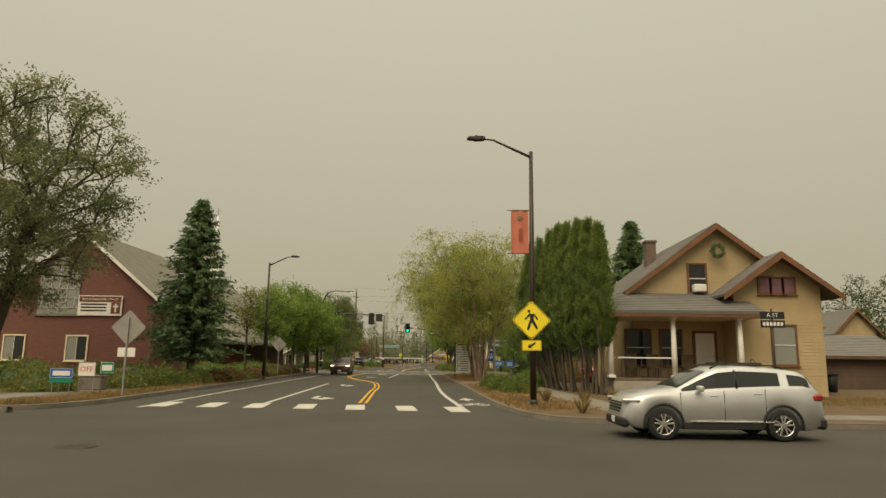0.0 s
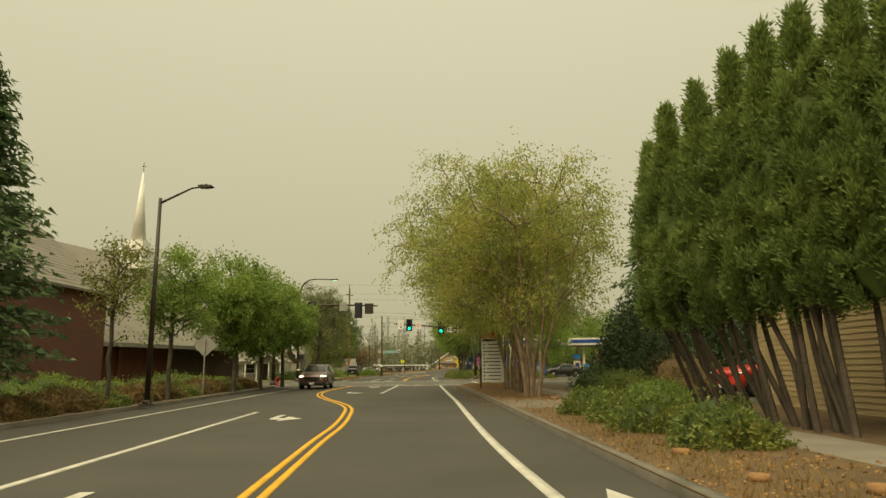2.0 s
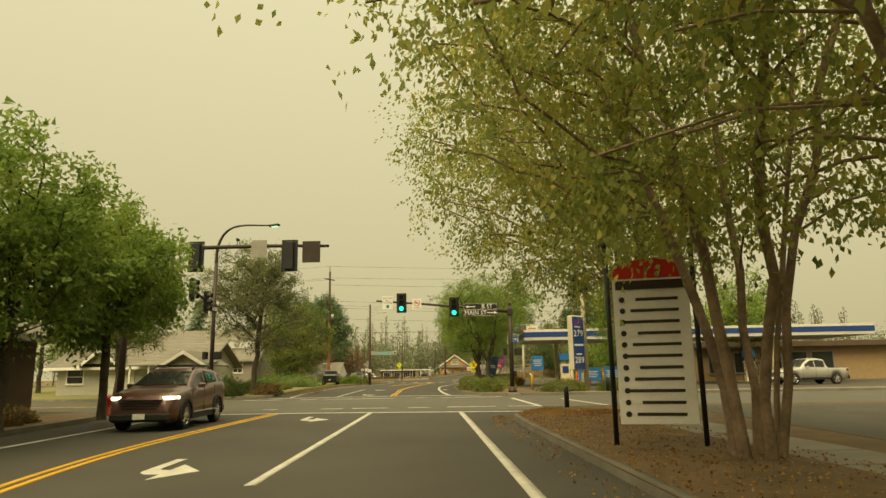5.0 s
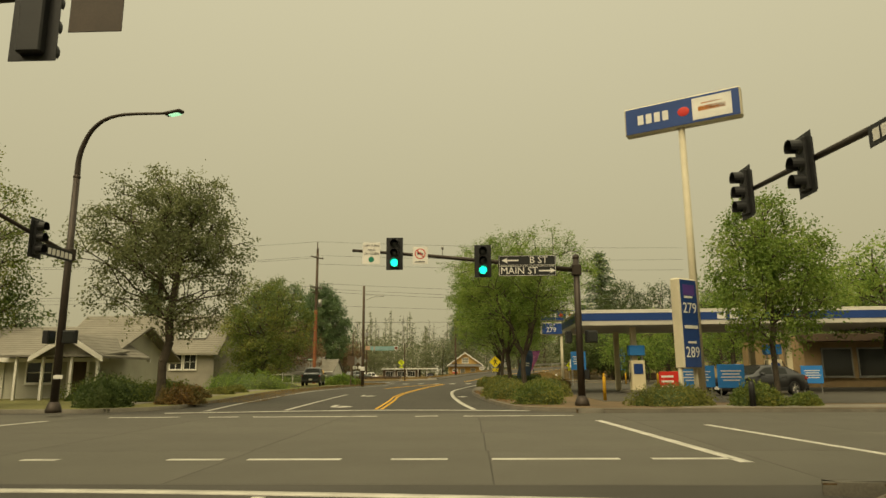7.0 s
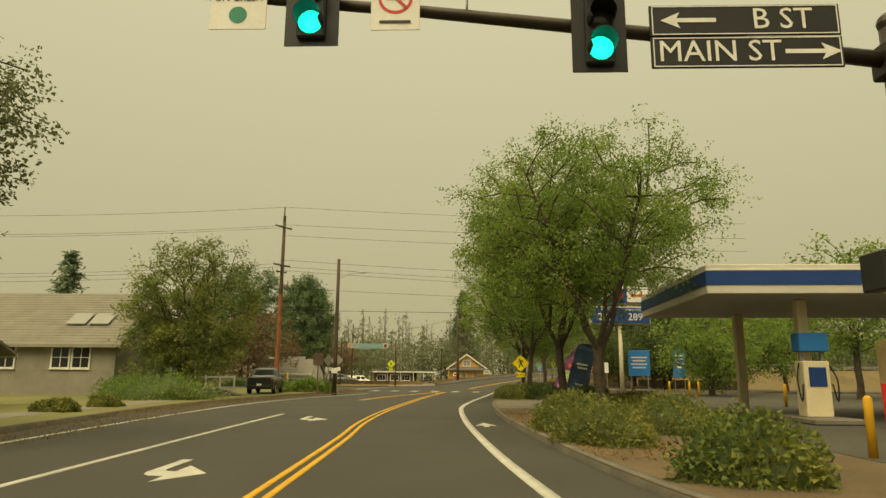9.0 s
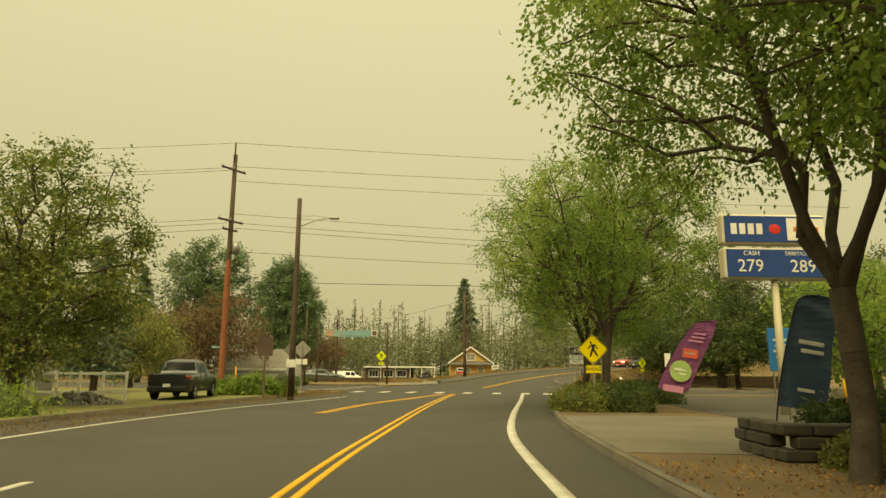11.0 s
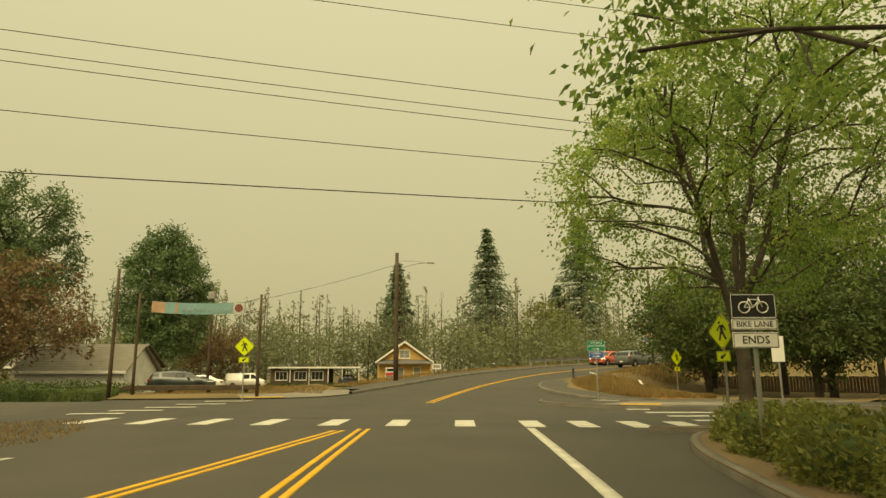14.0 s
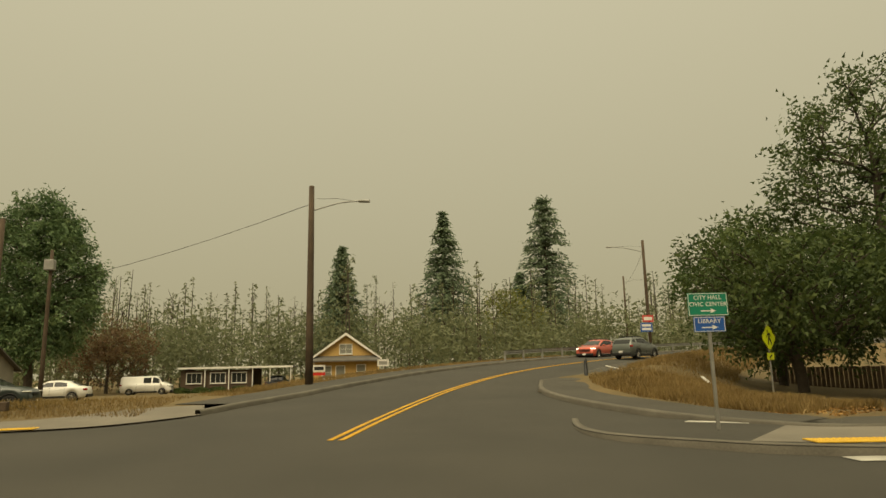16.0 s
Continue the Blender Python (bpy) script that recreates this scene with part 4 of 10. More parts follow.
def shrub(name, x, y, rx, ry, h, label, z0=0.12, seed=1, foliage=None, n=2600, leaf=0.085, boxy=0.0, rz=0.0, category="shrub", group="", rough=0.16):
    """A shrub or hedge: a dark closed core and a skin of leaves."""
    rng = np.random.default_rng(seed)
    foliage = foliage or LEAF_HEDGE
    root = thing(name, pose(x, y, z0, 0, 0, rz), label, category, group)
    e = 1.0 / (1.0 + 3 * boxy)
    ph = rng.uniform(0, 6.28, 6)

    def skin(u, w):
        cu, su, cw, sw = np.cos(u), np.sin(u), np.cos(w), np.sin(w)
        pw = lambda q: np.sign(q) * np.abs(q) ** e
        k = 1 + rough * (np.sin(3 * u + ph[0]) * np.cos(2 * w + ph[1]) + 0.6 * np.sin(7 * u + ph[2] + 3 * w) + 0.5 * np.sin(11 * u + ph[3]) * sw)
        return np.stack([pw(cw) * pw(cu) * rx * k, pw(cw) * pw(su) * ry * k, pw(sw) * h * k], -1)
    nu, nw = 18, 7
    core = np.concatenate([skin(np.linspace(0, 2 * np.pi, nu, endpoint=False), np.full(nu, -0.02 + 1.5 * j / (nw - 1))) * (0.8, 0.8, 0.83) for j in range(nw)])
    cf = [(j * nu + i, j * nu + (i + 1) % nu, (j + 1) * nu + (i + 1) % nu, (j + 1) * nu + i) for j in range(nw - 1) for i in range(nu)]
    raw("inner_core", core, cf, NEEDLE_DARK if foliage is NEEDLE_DARK else LITTER if foliage is LEAF_RUST else LEAF_DARK, root, True)
    u, w = rng.uniform(0, 2 * np.pi, n), np.arcsin(rng.uniform(0, 1, n))
    if boxy:  # spread the leaves evenly over the flat sides
        up = lambda q: np.sign(q) * np.abs(q) ** (1 / e)
        u, w = np.arctan2(up(np.sin(u)), up(np.cos(u))), np.arctan2(up(np.sin(w)), up(np.cos(w)))
    c = skin(u, w) * rng.uniform(0.8, 1.07, n)[:, None]
    c[:, 2] = np.maximum(c[:, 2], 0.02)
    ax = c / (np.linalg.norm(c, axis=1, keepdims=True) + 1e-6) * 0.8 + rng.normal(size=(n, 3)) * 0.7 + (0, 0, 0.25)
    v, f = leaves_np(rng, c, ax, leaf, leaf * 0.6, single=True)
    raw("foliage", v, f, foliage, root)
    return root


def grass(name, outline_fn, n, label, h=0.16, seed=5, material=None, w=0.012, z=0.13):
    """Tufts of thin blades scattered where outline_fn gives places."""
    rng = np.random.default_rng(seed)
    xy = outline_fn(rng, n)
    tuft = np.repeat(xy, 1, axis=0)
    zz = np.array([z(p[0], p[1]) if callable(z) else z for p in tuft])
    hh = h * rng.uniform(0.4, 1.3, len(tuft))
    a = rng.uniform(0, 2 * np.pi, len(tuft))
    lean_ = rng.normal(size=(len(tuft), 2)) * 0.35 * hh[:, None]
    dx, dy = np.cos(a) * w, np.sin(a) * w
    b0 = np.stack([tuft[:, 0] - dx, tuft[:, 1] - dy, zz - 0.01], 1)
    b1 = np.stack([tuft[:, 0] + dx, tuft[:, 1] + dy, zz - 0.01], 1)
    tip = np.stack([tuft[:, 0] + lean_[:, 0], tuft[:, 1] + lean_[:, 1], zz + hh], 1)
    v = np.stack([b0, b1, tip], 1).reshape(-1, 3)
    ob = raw(name, v, np.arange(len(v)).reshape(-1, 3), material or GRASS_BLADE)
    return tagged(ob, label, "grass", kind="stuff")


def within(x0, x1, y0, y1, slope=0.0):
    return lambda rng, n: np.stack([rng.uniform(x0, x1, n) + 0 * rng.uniform(size=n), rng.uniform(y0, y1, n)], 1)


def beside(line, d0, d1, y0, y1):
    """Places in a band between two offsets of a kerb line."""
    a = [(p.x, p.y) for p in offset(line, d0)]
    b = [(p.x, p.y) for p in offset(line, d1)]
    ok = [i for i, p in enumerate(line) if y0 <= p.y <= y1]
    a, b = np.array(a)[ok], np.array(b)[ok]

    def fn(rng, n):
        s = rng.uniform(0, len(a) - 1.001, n)
        i, t = s.astype(int), (s % 1)[:, None]
        q = rng.uniform(0, 1, n)[:, None]
        return (a[i] * (1 - t) + a[i + 1] * t) * (1 - q) + (b[i] * (1 - t) + b[i + 1] * t) * q
    return fn


# first block
broad_tree("street_tree", -19.2, 36.4, 14.8, 6.8, "tall airy olive-green tree with many thin branches", seed=3, low=3.0, clumps=440, per=150, leaf=0.14, leaf_w=0.085, spread=0.55, foliage=LEAF_GREYOLIVE, trunk_r=0.3, droop=0.15, lean=0.15, stems=2, hollow=2.4)
conifer("fir_tree", -12.15, 43.3, 10.3, 2.75, "dense dark green conifer by the church", seed=4, low=1.3, whorls=48, arms=14, sprays=15, size=0.28, power=0.8, droop=0.10, foliage=NEEDLE, wide=0.4)
broad_tree("young_tree", -11.0, 49.3, 6.4, 1.3, "thin young street tree with sparse leaves", seed=11, low=2.2, clumps=60, per=40, leaf=0.12, spread=0.3, foliage=LEAF_OLIVE, trunk_r=0.06, group="street trees by the church")
broad_tree("street_tree", -11.2, 54.6, 6.8, 1.8, "small round street tree by the church", seed=12, low=2.3, clumps=110, per=80, leaf=0.13, spread=0.33, foliage=LEAF_BRIGHT, trunk_r=0.08, group="street trees by the church")
broad_tree("street_tree", -11.5, 63.8, 8.0, 3.0, "round bright green street tree by the church", seed=13, low=2.4, clumps=230, per=100, leaf=0.17, leaf_w=0.1, spread=0.42, foliage=LEAF_BRIGHT, trunk_r=0.12, group="street trees by the church")
broad_tree("street_tree", -11.8, 69.9, 7.4, 2.9, "leafy bright green street tree by the church", seed=14, low=2.3, clumps=210, per=100, leaf=0.17, leaf_w=0.1, spread=0.42, foliage=LEAF_BRIGHT, trunk_r=0.12, group="street trees by the church")
broad_tree("street_tree", -11.5, 74.2, 7.2, 3.0, "round bright green street tree by the church", seed=15, low=2.2, clumps=210, per=100, leaf=0.17, leaf_w=0.1, spread=0.42, foliage=LEAF_BRIGHT, trunk_r=0.12, group="street trees by the church")
for i, (x, y, h, r) in enumerate(((4.35, 53.8, 10.9, 4.9), (4.6, 58.3, 11.9, 5.7), (4.3, 63.4, 11.5, 5.5), (4.6, 70.6, 10.7, 5.4))):
    broad_tree("birch_tree", x, y, h, r, "many-stemmed birch turning yellow, with peeling bark", seed=21 + i, low=2.9, clumps=(310, 310, 310, 400)[i], per=(108, 108, 108, 150)[i], leaf=(0.112, 0.112, 0.112, 0.092)[i], leaf_w=(0.07, 0.07, 0.07, 0.058)[i], spread=0.62, foliage=LEAF_BIRCH, bark=BIRCHBARK,
               trunk_r=0.075, stems=6, lean=0.24, shift=(-0.9, 0.0), droop=0.75, group="birches by the footpath")
for i, (x, y, h, r, foot) in enumerate(((6.55, 43.3, 7.0, 0.5, 1.0), (6.6, 42.0, 7.5, 0.58, 1.1), (6.95, 40.9, 7.7, 0.56, 0.8), (7.35, 39.9, 7.9, 0.6, 0.45), (7.6, 38.9, 8.0, 0.56, 0.35),
                                        (7.85, 38.0, 7.9, 0.6, 0.3), (8.2, 37.1, 7.9, 0.56, 0.25), (8.55, 36.3, 7.75, 0.58, 0.2), (8.85, 35.6, 7.4, 0.5, 0.15))):
    thuja(x, y, h, r, 31 + i, "tall dark green arborvitae with bare lower stems", foot=foot)
conifer("fir_tree", 14.2, 66, 14.2, 4.6, "tall dark fir behind the birches", seed=51, low=0.6, whorls=44, arms=17, sprays=12, size=0.45, foliage=NEEDLE)
conifer("fir_tree", 18.6, 66, 14.3, 4.8, "tall dark fir behind the birches", seed=52, low=0.6, whorls=44, arms=17, sprays=13, size=0.45, foliage=NEEDLE)
conifer("fir_tree", 22.0, 66, 9.5, 4.2, "tall dark fir behind the birches", seed=53, low=0.6, whorls=44, arms=17, sprays=12, size=0.5, foliage=NEEDLE_DARK)
shrub("yew_tree", 12.4, 61.8, 3.5, 3.0, 5.2, "broad dark evergreen bush behind the birches", seed=54, foliage=NEEDLE_DARK, n=30000, leaf=0.15, category="bush")
shrub("yew_tree", 17.6, 60.8, 3.8, 3.0, 6.2, "broad dark evergreen bush behind the birches", seed=55, foliage=NEEDLE_DARK, n=30000, leaf=0.15, category="bush")
broad_tree("tree", 16.5, 52.5, 7.5, 3.0, "dark tree behind the yellow house", seed=56, low=2, clumps=120, per=43, leaf=0.220, leaf_w=0.127, spread=0.5, foliage=LEAF_DARK)
broad_tree("tree", 47.5, 79, 10.5, 4.5, "dark tree behind the houses", seed=57, low=2, clumps=128, per=43, leaf=0.264, leaf_w=0.149, spread=0.6, foliage=LEAF_DARK)
broad_tree("tree", 36, 45, 9, 4, "dark tree behind the houses", seed=58, low=1.5, clumps=128, per=43, leaf=0.264, leaf_w=0.149, spread=0.6, foliage=LEAF_DARK)

# crossing with the signals
broad_tree("street_tree", -14.15, 98.0, 11.5, 4.1, "airy grey-green tree with open branches", seed=61, low=2.6, clumps=310, per=100, leaf=0.12, leaf_w=0.075, spread=0.42, foliage=LEAF_GREYOLIVE, trunk_r=0.17, lean=0.1, stems=1, hollow=2.2)
broad_tree("street_tree", -21.6, 94.2, 9.6, 3.6, "dense green tree at the street corner", seed=62, low=2.4, clumps=230, per=110, leaf=0.12, spread=0.45, foliage=LEAF_HEDGE, trunk_r=0.15)
broad_tree("tree", -18.0, 124.5, 8.8, 3.9, "dense round dark green tree beside a driveway", z0=0.0, seed=63, low=0.5, clumps=300, per=105, leaf=0.15, leaf_w=0.085, spread=0.45, foliage=LEAF_HEDGE, trunk_r=0.2, hollow=2.6)
broad_tree("tree", -30, 108, 7.5, 3.6, "bushy tree behind low houses", seed=64, low=1.4, clumps=120, per=43, leaf=0.220, leaf_w=0.115, spread=0.5, foliage=LEAF_DARK)
broad_tree("tree", -38, 112, 9, 4.5, "bushy tree behind low houses", seed=65, low=1.4, clumps=128, per=43, leaf=0.242, leaf_w=0.138, spread=0.6, foliage=LEAF_GREEN)
conifer("fir_tree", -35, 140, 11.5, 3.0, "dark conifer behind the houses", seed=66, whorls=26, arms=8, sprays=8, size=0.6, foliage=NEEDLE_HAZED)
broad_tree("street_tree", 10.5, 95.2, 8.2, 2.8, "slim green tree at the petrol station corner", seed=67, low=1.9, clumps=230, per=100, leaf=0.13, spread=0.36, foliage=LEAF_BRIGHT, trunk_r=0.09, top_narrow=0.4)
broad_tree("tree", 22, 128, 10, 4.2, "green tree behind the petrol station", seed=68, low=2, clumps=136, per=43, leaf=0.242, leaf_w=0.138, spread=0.6, foliage=LEAF_GREEN)
broad_tree("tree", 31, 124, 10.5, 4.5, "green tree behind the petrol station", seed=69, low=2, clumps=136, per=43, leaf=0.242, leaf_w=0.138, spread=0.6, foliage=LEAF_DARK)
broad_tree("tree", 24, 110, 9.5, 3.6, "green tree behind the petrol station", seed=70, low=2, clumps=120, per=43, leaf=0.242, leaf_w=0.138, spread=0.5, foliage=LEAF_GREEN)

# beyond the petrol station
for i, (x, y, h, r, lw) in enumerate(((2.1, 107.0, 9.4, 4.4, 2.8), (1.5, 110.7, 9.8, 4.7, 2.8), (1.95, 125.8, 9.7, 4.5, 2.5), (1.75, 128.7, 9.9, 4.7, 2.6), (4.4, 139.5, 10.0, 4.2, 3.1))):
    broad_tree("street_tree", x, y, h, r, "spreading green street tree with dark forked trunk", seed=81 + i, low=lw, clumps=300, per=(140, 145, 120, 155, 145)[i], leaf=0.092, leaf_w=0.053, spread=0.43, foliage=LEAF_BRIGHT if i < 2 else LEAF_GREEN,
               trunk_r=0.135, fork=2.1 + 0.2 * (i % 3), droop=0.45, group="street trees by the petrol station", hollow=2.3)
for i, (x, y, h, r) in enumerate(((16.3, 165.5, 7.2, 4.2), (19.5, 171, 9.4, 4.8), (21.8, 166.5, 16.0, 4.8), (28, 166, 14.5, 5.6), (18, 157.5, 6.5, 3.6), (25, 156, 9.5, 4.2), (20.5, 160, 9.5, 4.2), (32, 158, 13, 5))):
    broad_tree("tree", x, y, h, r, "dark dense broad-leaved tree above the grass bank", seed=101 + i, z0=-0.45, low=1.75, clumps=264, per=50, leaf=0.220, leaf_w=0.127, spread=0.5, foliage=LEAF_DARK, trunk_r=0.2, hollow=3.0, group="trees above the bank")
for i, (x, y, h, r) in enumerate(((20, 140, 8, 4), (27, 144, 10, 4.5), (34, 138, 9, 4.5), (15, 133, 6, 3))):
    broad_tree("tree", x, y, h, r, "dense green tree behind the forecourt", seed=121 + i, low=0.8, clumps=176, per=43, leaf=0.220, leaf_w=0.127, spread=0.5, foliage=LEAF_GREEN, hollow=3.0)
broad_tree("tree", -33.5, 215, 21.7, 6.2, "tall round dark pine-like tree", z0=-0.8, seed=131, low=2, clumps=470, per=85, leaf=0.374, leaf_w=0.2, spread=0.75, foliage=NEEDLE, trunk_r=0.4, hollow=3.0, top_narrow=0.35)
broad_tree("pine_tree", -33, 178, 17.3, 5.6, "tall open-crowned dark pine", z0=-0.25, seed=132, low=4, clumps=220, per=85, leaf=0.36, leaf_w=0.14, spread=0.6, foliage=NEEDLE, trunk_r=0.3)
broad_tree("tree", -30, 172, 9.5, 6.5, "reddish-brown bushy garden tree", z0=-0.1, seed=133, low=0.6, clumps=264, per=43, leaf=0.286, leaf_w=0.161, spread=0.6, foliage=LEAF_RED)
broad_tree("tree", -31.0, 230, 9.6, 6.6, "wide reddish-brown tree beside parked cars", z0=-0.8, seed=134, low=0.8, clumps=176, per=43, leaf=0.330, leaf_w=0.184, spread=0.65, foliage=LEAF_RED)
conifer("fir_tree", -23.5, 139, 8.8, 2.6, "dark conifer in a garden", seed=135, whorls=26, arms=8, sprays=8, size=0.5, foliage=NEEDLE_HAZED)
conifer("fir_tree", -38, 173, 12.5, 3.2, "dark conifer behind gardens", z0=-0.3, seed=136, whorls=26, arms=8, sprays=8, size=0.6, foliage=NEEDLE_HAZED)
broad_tree("tree", -27, 150, 6.0, 4.0, "bushy yellow-green garden tree", seed=137, low=0.6, clumps=160, per=43, leaf=0.220, leaf_w=0.127, spread=0.5, foliage=LEAF_OLIVE)
broad_tree("tree", -44, 186, 9.5, 5.0, "bushy green garden tree", z0=-0.5, seed=138, low=0.6, clumps=160, per=43, leaf=0.308, leaf_w=0.172, spread=0.6, foliage=LEAF_GREEN)
conifer("fir_tree", -2.3, 256, 23.4, 7.4, "tall dark fir beyond the bend", z0=-0.4, seed=141, low=1, whorls=40, arms=13, sprays=13, size=0.85, power=1.0, trunk_r=0.4, foliage=NEEDLE_HAZED, droop=0.3)
conifer("fir_tree", 20.5, 288, 38, 13.0, "tall spreading fir beyond the bend", z0=-0.4, seed=142, low=2, whorls=38, arms=12, sprays=14, size=1.1, power=1.05, trunk_r=0.6, foliage=NEEDLE_HAZED, droop=0.3)
conifer("fir_tree", 43.0, 282, 40, 9.0, "tall narrow fir beyond the bend", z0=-0.4, seed=143, low=3, whorls=40, arms=11, sprays=12, size=1.05, power=0.5, trunk_r=0.6, foliage=NEEDLE_HAZED, droop=0.3, gaps=0.12)
conifer("fir_tree", 37.5, 283, 23, 6.5, "shorter fir beside the tall one", z0=-0.4, seed=144, low=3, whorls=26, arms=8, sprays=9, size=1.2, power=0.6, trunk_r=0.5, foliage=NEEDLE_HAZED, droop=0.3, gaps=0.15)
conifer("fir_tree", 95, 300, 28, 8.0, "distant fir over the trees", z0=-1.0, seed=145, low=2, whorls=22, arms=8, sprays=9, size=1.5, power=0.9, trunk_r=0.5, foliage=NEEDLE_HAZED)
broad_tree("tree", 31, 268, 17, 6.5, "broad tree among the far firs", z0=-0.4, seed=146, low=2, clumps=176, per=36, leaf=0.550, leaf_w=0.322, spread=0.9, foliage=LEAF_OLIVE)

# ---- lamps, signals and signs ----
def bolt(bm, x, y, z, r=0.012):
    bmesh.ops.create_cone(bm, cap_ends=True, segments=6, radius1=r, radius2=r, depth=0.02, matrix=Matrix.Translation((x, y, z)) @ Matrix.Rotation(math.pi / 2, 4, "X"))


def street_lamp(x, y, h, arm, rise_, label, rz=0, z0=0.13):
    """A bronze pole with one upswept arm towards local -x and a flat luminaire."""
    root = thing("street_lamp", pose(x, y, z0, 0, 0, rz), label, "street lamp", "bronze street lamps")
    bm = bmesh.new()
    tube(bm, [(0, 0, 0), (0, 0, h * 0.5), (0, 0, h)], [0.105, 0.085, 0.062], 12)
    part("pole", bm, METAL_BROWN, root)
    bm = bmesh.new()
    box(bm, (0, 0, 0.03), (0.42, 0.42, 0.06), bevel=0.015)
    tube(bm, [(0, 0, 0.06), (0, 0, 0.2)], [0.17, 0.12], 12)
    bs = part("base_plate", bm, METAL_BROWN, root)
    for i in range(4):
        bm = bmesh.new()
        tube(bm, [(0.15 * (-1) ** i, 0.15 * (-1) ** (i // 2), 0.06), (0.15 * (-1) ** i, 0.15 * (-1) ** (i // 2), 0.12)], 0.018, 6)
        part("bolt", bm, METAL_GREY, bs)
    bm = bmesh.new()
    tube(bm, [(0, 0, h - 0.2), (-arm * 0.35, 0, h - 0.2 + rise_ * 0.55), (-arm * 0.62, 0, h - 0.2 + rise_ * 0.97), (-arm * 0.78, 0, h - 0.2 + rise_ * 1.02)], [0.05, 0.042, 0.035, 0.032], 8)
    part("arm", bm, METAL_BROWN, root)
    bm = bmesh.new()
    zc = h - 0.2 + rise_ * 1.02
    plate(bm, [(-arm * 0.75, zc + 0.05), (-arm * 0.82, zc + 0.075), (-arm * 1.02, zc + 0.05), (-arm * 1.05, zc), (-arm * 0.9, zc - 0.045), (-arm * 0.77, zc - 0.03)], -0.14, 0.14)
    lum = part("luminaire", bm, METAL_BROWN, root)
    bm = bmesh.new()
    tube(bm, [(-arm * 0.9, 0, zc + 0.05), (-arm * 0.9, 0, zc + 0.13)], 0.035, 8)
    part("photocell", bm, BLACK, lum)
    return root


lamp = street_lamp(4.98, 28.0, 8.35, 2.05, 0.62, "dark bronze street lamp at the kerb")
street_lamp(-10.1, 50.4, 7.78, 1.95, 0.6, "dark bronze street lamp on the church side", rz=180)


def cloth_banner(x, y, z0, z1, w, side=-1):
    root = thing("street_banner", pose(x, y, 0), "faded red banner held by two rods on a lamp pole", "banner")
    for z in (z0, z1):
        bm = bmesh.new()
        tube(bm, [(0, 0, z), (side * (w + 0.22), 0, z)], 0.014, 6)
        part("rod", bm, METAL_BROWN, root)
    bm = bmesh.new()
    n = 8
    pts = [(side * (0.1 + w * i / n), 0.015 * math.sin(i * 1.3)) for i in range(n + 1)]
    for q in (0, 0.006):
        vs = [[bm.verts.new((px, py + q, z)) for px, py in pts] for z in (z0 + 0.01, (z0 + z1) / 2, z1 - 0.01)]
        for r0, r1 in zip(vs, vs[1:]):
            for i in range(n):
                bm.faces.new((r0[i], r0[i + 1], r1[i + 1], r1[i]))
    cloth = part("cloth", bm, mat("faded_red_cloth", (0.50, 0.17, 0.11), (0.40, 0.13, 0.085), 0.9, scale=2, fine=60, bump=0.05), root)
    bm = bmesh.new()
    for i in range(5):
        box(bm, (side * (0.1 + w * (0.36 + 0.05 * i)), -0.03, z0 + (z1 - z0) * 0.42), (0.02, 0.006, (z1 - z0) * (0.34 - 0.03 * abs(i - 2))))
    part("lettering", bm, mat("faded_print", (0.36, 0.10, 0.06), None, 0.9), cloth, "faded dark lettering bars")
    bm = bmesh.new()
    bmesh.ops.create_icosphere(bm, subdivisions=1, radius=0.09, matrix=Matrix.Translation((side * (0.1 + w / 2), -0.03, z0 + (z1 - z0) * 0.82)) @ Matrix.Diagonal((1, 0.1, 1, 1)))
    part("emblem", bm, mat("faded_green_print", (0.20, 0.16, 0.08), None, 0.9), cloth, "faded round emblem")
    return root


cloth_banner(4.98, 28.0, 5.0, 6.45, 0.58)


def diamond(r, corner=0.06):
    out = []
    for k in range(4):
        a = math.pi / 2 * k
        c, s = math.cos(a), math.sin(a)
        for t in (-1, 0, 1):
            d, o = r - corner * (0.9 if t else 0.62), t * corner * 0.9
            out.append((c * d - s * o, s * d + c * o))
    return out


def walker(bm, s, y):
    """The walking symbol of the sign, out of plain shapes."""
    def bar(a, b, w0, w1):
        a, b = Vector(a) * s, Vector(b) * s
        d = (b - a).normalized()
        n = Vector((-d.y, d.x))
        plate(bm, [tuple(a + n * w0 * s), tuple(a - n * w0 * s), tuple(b - n * w1 * s), tuple(b + n * w1 * s)], y, y + 0.003)
    plate(bm, [(-0.13 * s + 0.075 * s * math.cos(t), 0.46 * s + 0.075 * s * math.sin(t)) for t in [k * math.pi / 6 for k in range(12)]], y, y + 0.003)
    bar((0.02, 0.33), (0.02, -0.02), 0.11, 0.09)
    bar((-0.03, -0.02), (-0.19, -0.5), 0.075, 0.055)
    bar((0.05, -0.02), (0.30, -0.46), 0.075, 0.055)
    bar((-0.06, 0.33), (-0.33, 0.03), 0.05, 0.04)
    bar((0.1, 0.34), (0.26, 0.12), 0.045, 0.04)
    bar((0.26, 0.14), (0.3, 0.02), 0.04, 0.03)


